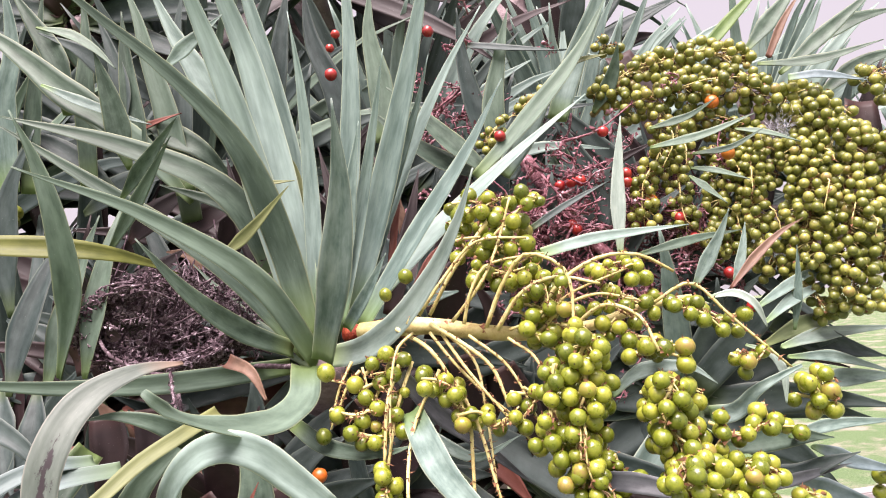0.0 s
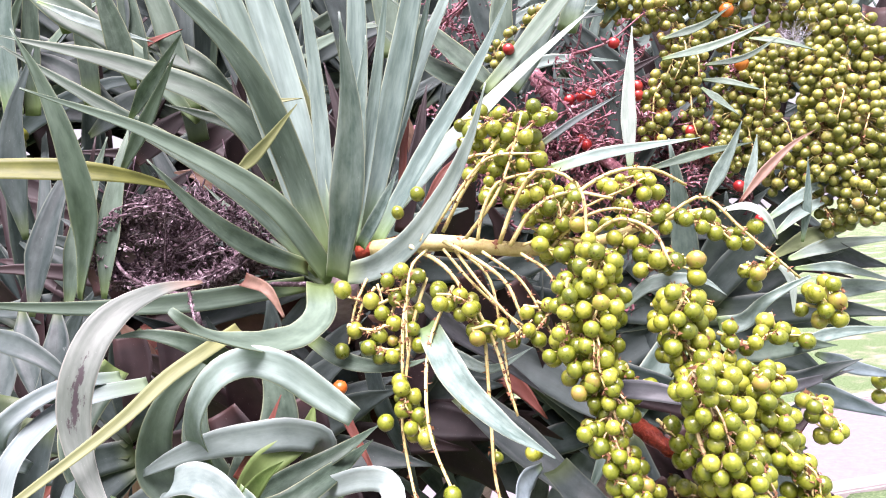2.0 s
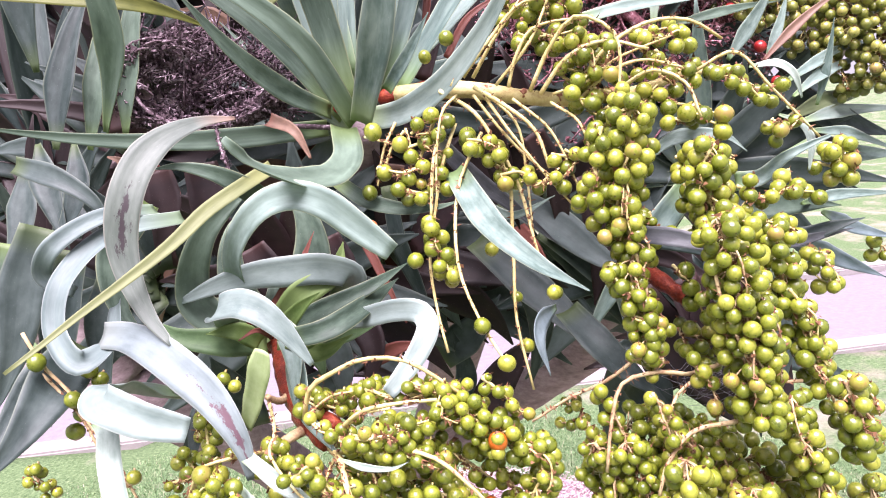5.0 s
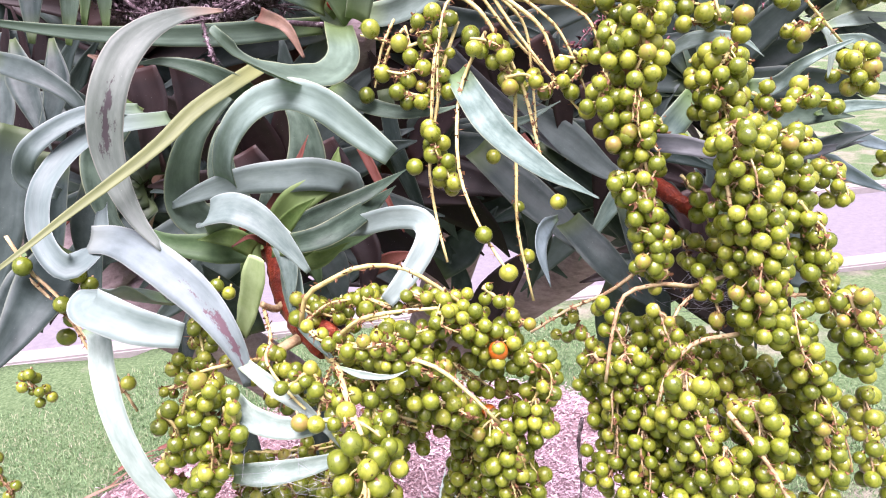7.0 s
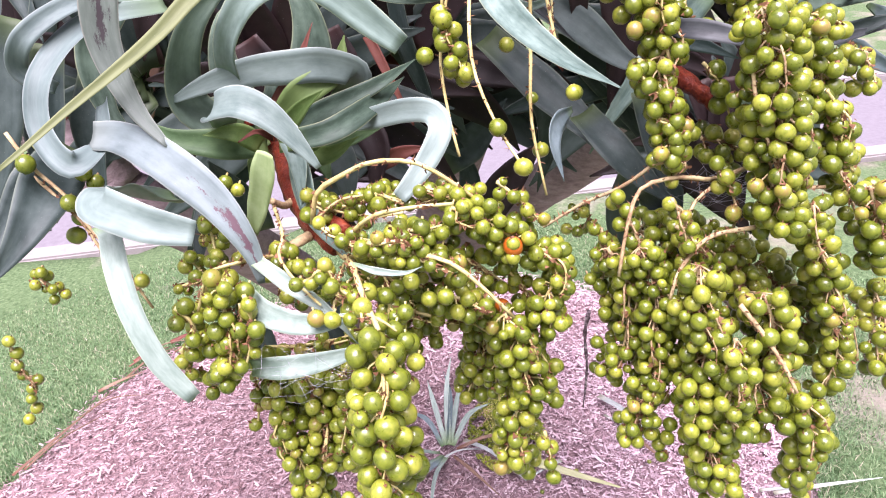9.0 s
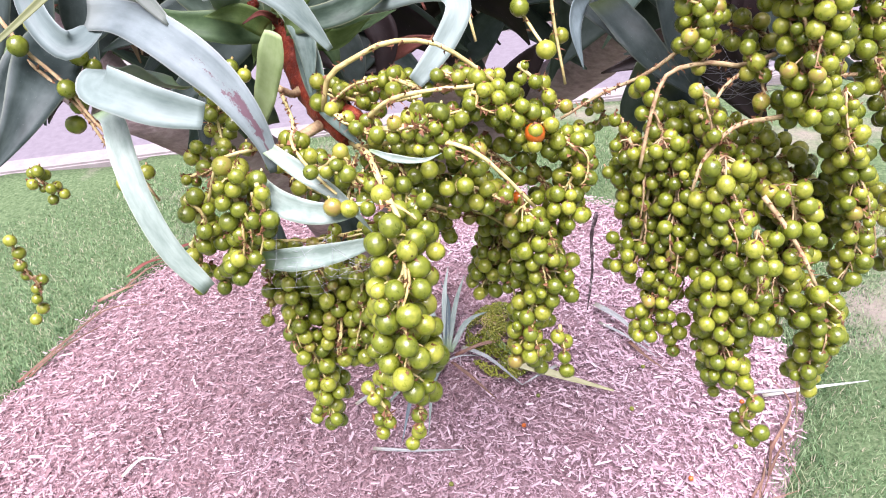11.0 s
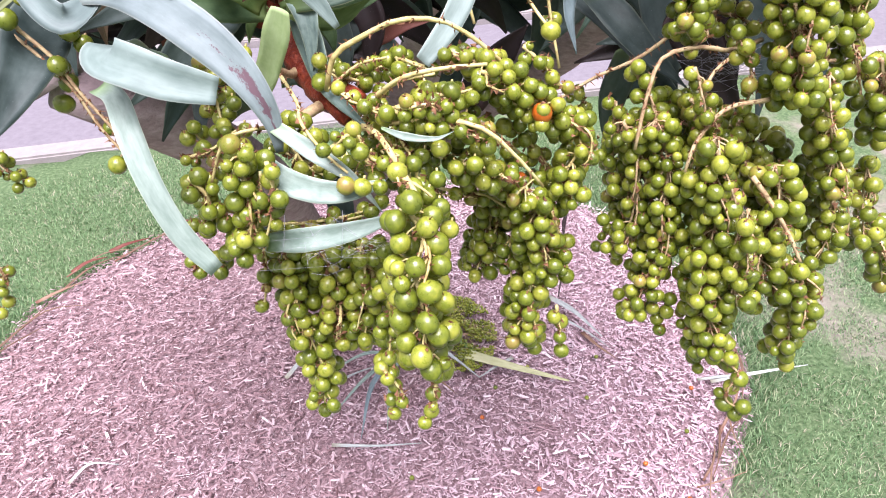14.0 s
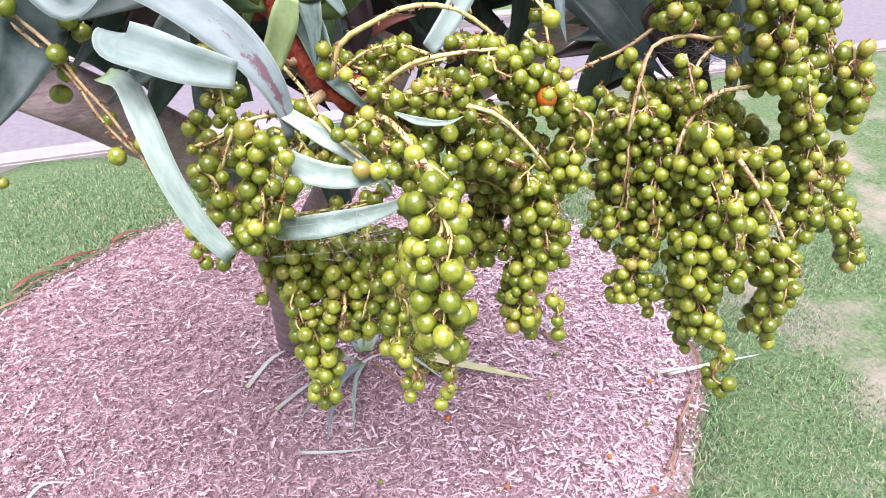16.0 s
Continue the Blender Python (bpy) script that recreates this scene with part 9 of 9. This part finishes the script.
tagged(leaf(None, 0.0170, (-1.561, 1.925, 0.040), (-1.473, 2.121, 0.052), (-1.386, 2.383, 0.040), n=(0, -0.2, 1), name="fallen_leaf", steps=12, tip="taper", mat=DRY, label="dry brown leaf strip along the lawn edge"), category="leaf")
tagged(leaf(None, 0.0231, (-1.450, 2.371, 0.040), (-1.377, 2.420, 0.052), (-1.310, 2.490, 0.040), n=(0, -0.2, 1), name="fallen_leaf", steps=12, tip="taper", mat=DRY, label="dry brown leaf strip along the lawn edge"), category="leaf")
tagged(leaf(None, 0.0119, (0.875, 1.433, 0.040), (0.994, 1.586, 0.052), (0.987, 1.725, 0.040), n=(0, -0.2, 1), name="fallen_leaf", steps=12, tip="taper", mat=DRY, label="dry brown leaf strip along the lawn edge"), category="leaf")
tagged(leaf(None, 0.0104, (0.618, 1.194, 0.040), (0.749, 1.191, 0.052), (0.813, 1.115, 0.040), n=(0, -0.2, 1), name="fallen_leaf", steps=12, tip="taper", mat=DRY, label="dry brown leaf strip along the lawn edge"), category="leaf")
tagged(leaf(None, 0.0090, (0.890, 1.467, 0.040), (0.821, 1.324, 0.052), (0.751, 1.235, 0.040), n=(0, -0.2, 1), name="fallen_leaf", steps=12, tip="taper", mat=DRY, label="dry brown leaf strip along the lawn edge"), category="leaf")
tagged(leaf(None, 0.0075, (0.944, 1.531, 0.040), (0.908, 1.420, 0.052), (0.910, 1.313, 0.040), n=(0, -0.2, 1), name="fallen_leaf", steps=12, tip="taper", mat=DRY, label="dry brown leaf strip along the lawn edge"), category="leaf")
tagged(leaf(None, 0.0070, (0.829, 1.365, 0.040), (0.769, 1.252, 0.052), (0.739, 1.163, 0.040), n=(0, -0.2, 1), name="fallen_leaf", steps=12, tip="taper", mat=DRY, label="dry brown leaf strip along the lawn edge"), category="leaf")
tagged(leaf(None, 0.0071, (0.734, 1.256, 0.040), (0.821, 1.265, 0.052), (0.901, 1.294, 0.040), n=(0, -0.2, 1), name="fallen_leaf", steps=12, tip="taper", mat=DRY, label="dry brown leaf strip along the lawn edge"), category="leaf")
tagged(leaf(None, 0.0086, (0.609, 1.179, 0.040), (0.712, 1.199, 0.052), (0.799, 1.177, 0.040), n=(0, -0.2, 1), name="fallen_leaf", steps=12, tip="taper", mat=DRY, label="dry brown leaf strip along the lawn edge"), category="leaf")
tagged(leaf(None, 0.0201, (0.584, 1.932, 0.040), (0.620, 1.838, 0.052), (0.665, 1.789, 0.040), n=(0, -0.2, 1), name="fallen_leaf", steps=12, tip="taper", mat=DRY, label="dry brown leaf strip on the mulch"), category="leaf")
tagged(leaf(None, 0.0173, (0.322, 1.834, 0.040), (0.256, 1.787, 0.052), (0.194, 1.755, 0.040), n=(0, -0.2, 1), name="fallen_leaf", steps=12, tip="taper", mat=BLEACHED, label="grey fallen leaf lying on the mulch"), category="leaf")
tagged(leaf(None, 0.0138, (-0.142, 1.799, 0.040), (-0.023, 1.894, 0.052), (0.096, 1.907, 0.040), n=(0, -0.2, 1), name="fallen_leaf", steps=12, tip="taper", mat=BLEACHED, label="grey fallen leaf lying on the mulch"), category="leaf")
tagged(leaf(None, 0.0135, (-1.035, 1.480, 0.040), (-0.989, 1.534, 0.052), (-0.909, 1.534, 0.040), n=(0, -0.2, 1), name="fallen_leaf", steps=12, tip="taper", mat=BLEACHED, label="pale dry strip on the mulch"), category="leaf")
tagged(leaf(None, 0.0140, (-0.283, 1.529, 0.040), (-0.148, 1.500, 0.052), (-0.012, 1.505, 0.040), n=(0, -0.2, 1), name="fallen_leaf", steps=12, tip="taper", mat=BLEACHED, label="pale dry strip on the mulch"), category="leaf")
tagged(leaf(None, 0.0120, (-1.534, 1.950, 0.040), (-1.472, 2.075, 0.052), (-1.351, 2.240, 0.040), n=(0, -0.2, 1), name="fallen_leaf", steps=12, tip="taper", mat=DRY, label="dry brown leaf strip along the lawn edge"), category="leaf")
tagged(leaf(None, 0.0100, (-1.473, 2.168, 0.040), (-1.377, 2.304, 0.052), (-1.230, 2.333, 0.040), n=(0, -0.2, 1), name="fallen_leaf", steps=12, tip="taper", mat=DRY, label="dry brown leaf strip along the lawn edge"), category="leaf")
tagged(leaf(None, 0.0129, (-1.378, 2.434, 0.040), (-1.297, 2.578, 0.052), (-1.152, 2.689, 0.040), n=(0, -0.2, 1), name="fallen_leaf", steps=12, tip="taper", mat=DRY, label="dry brown leaf strip along the lawn edge"), category="leaf")
tagged(leaf(None, 0.0133, (-1.222, 2.620, 0.040), (-1.060, 2.784, 0.052), (-0.866, 2.955, 0.040), n=(0, -0.2, 1), name="fallen_leaf", steps=12, tip="taper", mat=DRY, label="dry brown leaf strip along the lawn edge"), category="leaf")
tagged(leaf(None, 0.0106, (-1.388, 2.534, 0.040), (-1.279, 2.670, 0.052), (-1.112, 2.707, 0.040), n=(0, -0.2, 1), name="fallen_leaf", steps=12, tip="taper", mat=DRY, label="dry brown leaf strip along the lawn edge"), category="leaf")
tagged(leaf(None, 0.0318, (-1.262, 2.692, 0.040), (-1.195, 2.730, 0.052), (-1.117, 2.785, 0.040), n=(0, -0.2, 1), name="fallen_leaf", steps=12, tip="taper", mat=REDDRY, label="dead brown leaf along the lawn edge"), category="leaf")
tagged(leaf(None, 0.0271, (-1.071, 2.840, 0.040), (-1.010, 2.884, 0.052), (-0.943, 2.910, 0.040), n=(0, -0.2, 1), name="fallen_leaf", steps=12, tip="taper", mat=REDDRY, label="dead brown leaf along the lawn edge"), category="leaf")
tagged(leaf(None, 0.0288, (-1.375, 2.561, 0.040), (-1.327, 2.611, 0.052), (-1.265, 2.659, 0.040), n=(0, -0.2, 1), name="fallen_leaf", steps=12, tip="taper", mat=REDDRY, label="dead brown leaf along the lawn edge"), category="leaf")
tagged(leaf(None, 0.0165, (1.074, 1.800, 0.040), (1.055, 1.685, 0.052), (1.003, 1.558, 0.040), n=(0, -0.2, 1), name="fallen_leaf", steps=12, tip="taper", mat=DRY, label="dry brown leaf strip along the lawn edge"), category="leaf")
tagged(leaf(None, 0.0141, (0.896, 1.656, 0.040), (0.973, 1.649, 0.052), (1.079, 1.658, 0.040), n=(0, -0.2, 1), name="fallen_leaf", steps=12, tip="taper", mat=BLEACHED, label="pale dry strip at the bed edge"), category="leaf")
tagged(leaf(None, 0.0094, (0.837, 1.349, 0.040), (0.901, 1.428, 0.052), (0.976, 1.487, 0.040), n=(0, -0.2, 1), name="fallen_leaf", steps=12, tip="taper", mat=DRY, label="dry brown leaf strip along the lawn edge"), category="leaf")
tagged(leaf(None, 0.0091, (0.762, 1.277, 0.040), (0.812, 1.332, 0.052), (0.849, 1.414, 0.040), n=(0, -0.2, 1), name="fallen_leaf", steps=12, tip="taper", mat=DRY, label="dry brown leaf strip along the lawn edge"), category="leaf")
tagged(leaf(None, 0.0144, (0.505, 2.042, 0.040), (0.584, 1.940, 0.052), (0.659, 1.844, 0.040), n=(0, -0.2, 1), name="fallen_leaf", steps=12, tip="taper", mat=BLEACHED, label="grey fallen leaf lying on the mulch"), category="leaf")
for x, y in ((0.62, 1.35), (0.70, 1.22), (0.52, 1.62), (0.78, 1.45), (0.30, 1.30), (0.60, 1.80), (0.86, 1.62), (0.44, 1.12), (0.18, 1.58), (-0.05, 1.38), (0.36, 1.78), (0.24, 1.70)):
    drop = linked("fallen_berry", BERRY_MESHES[rng.choice((BERRY, ORANGE)).name][0], (x, y, 0.044), None, None)
    drop.scale = (0.0075, 0.0075, 0.007)
    tagged(drop, "small fallen berry lying on the mulch", "berry", "fallen berries")
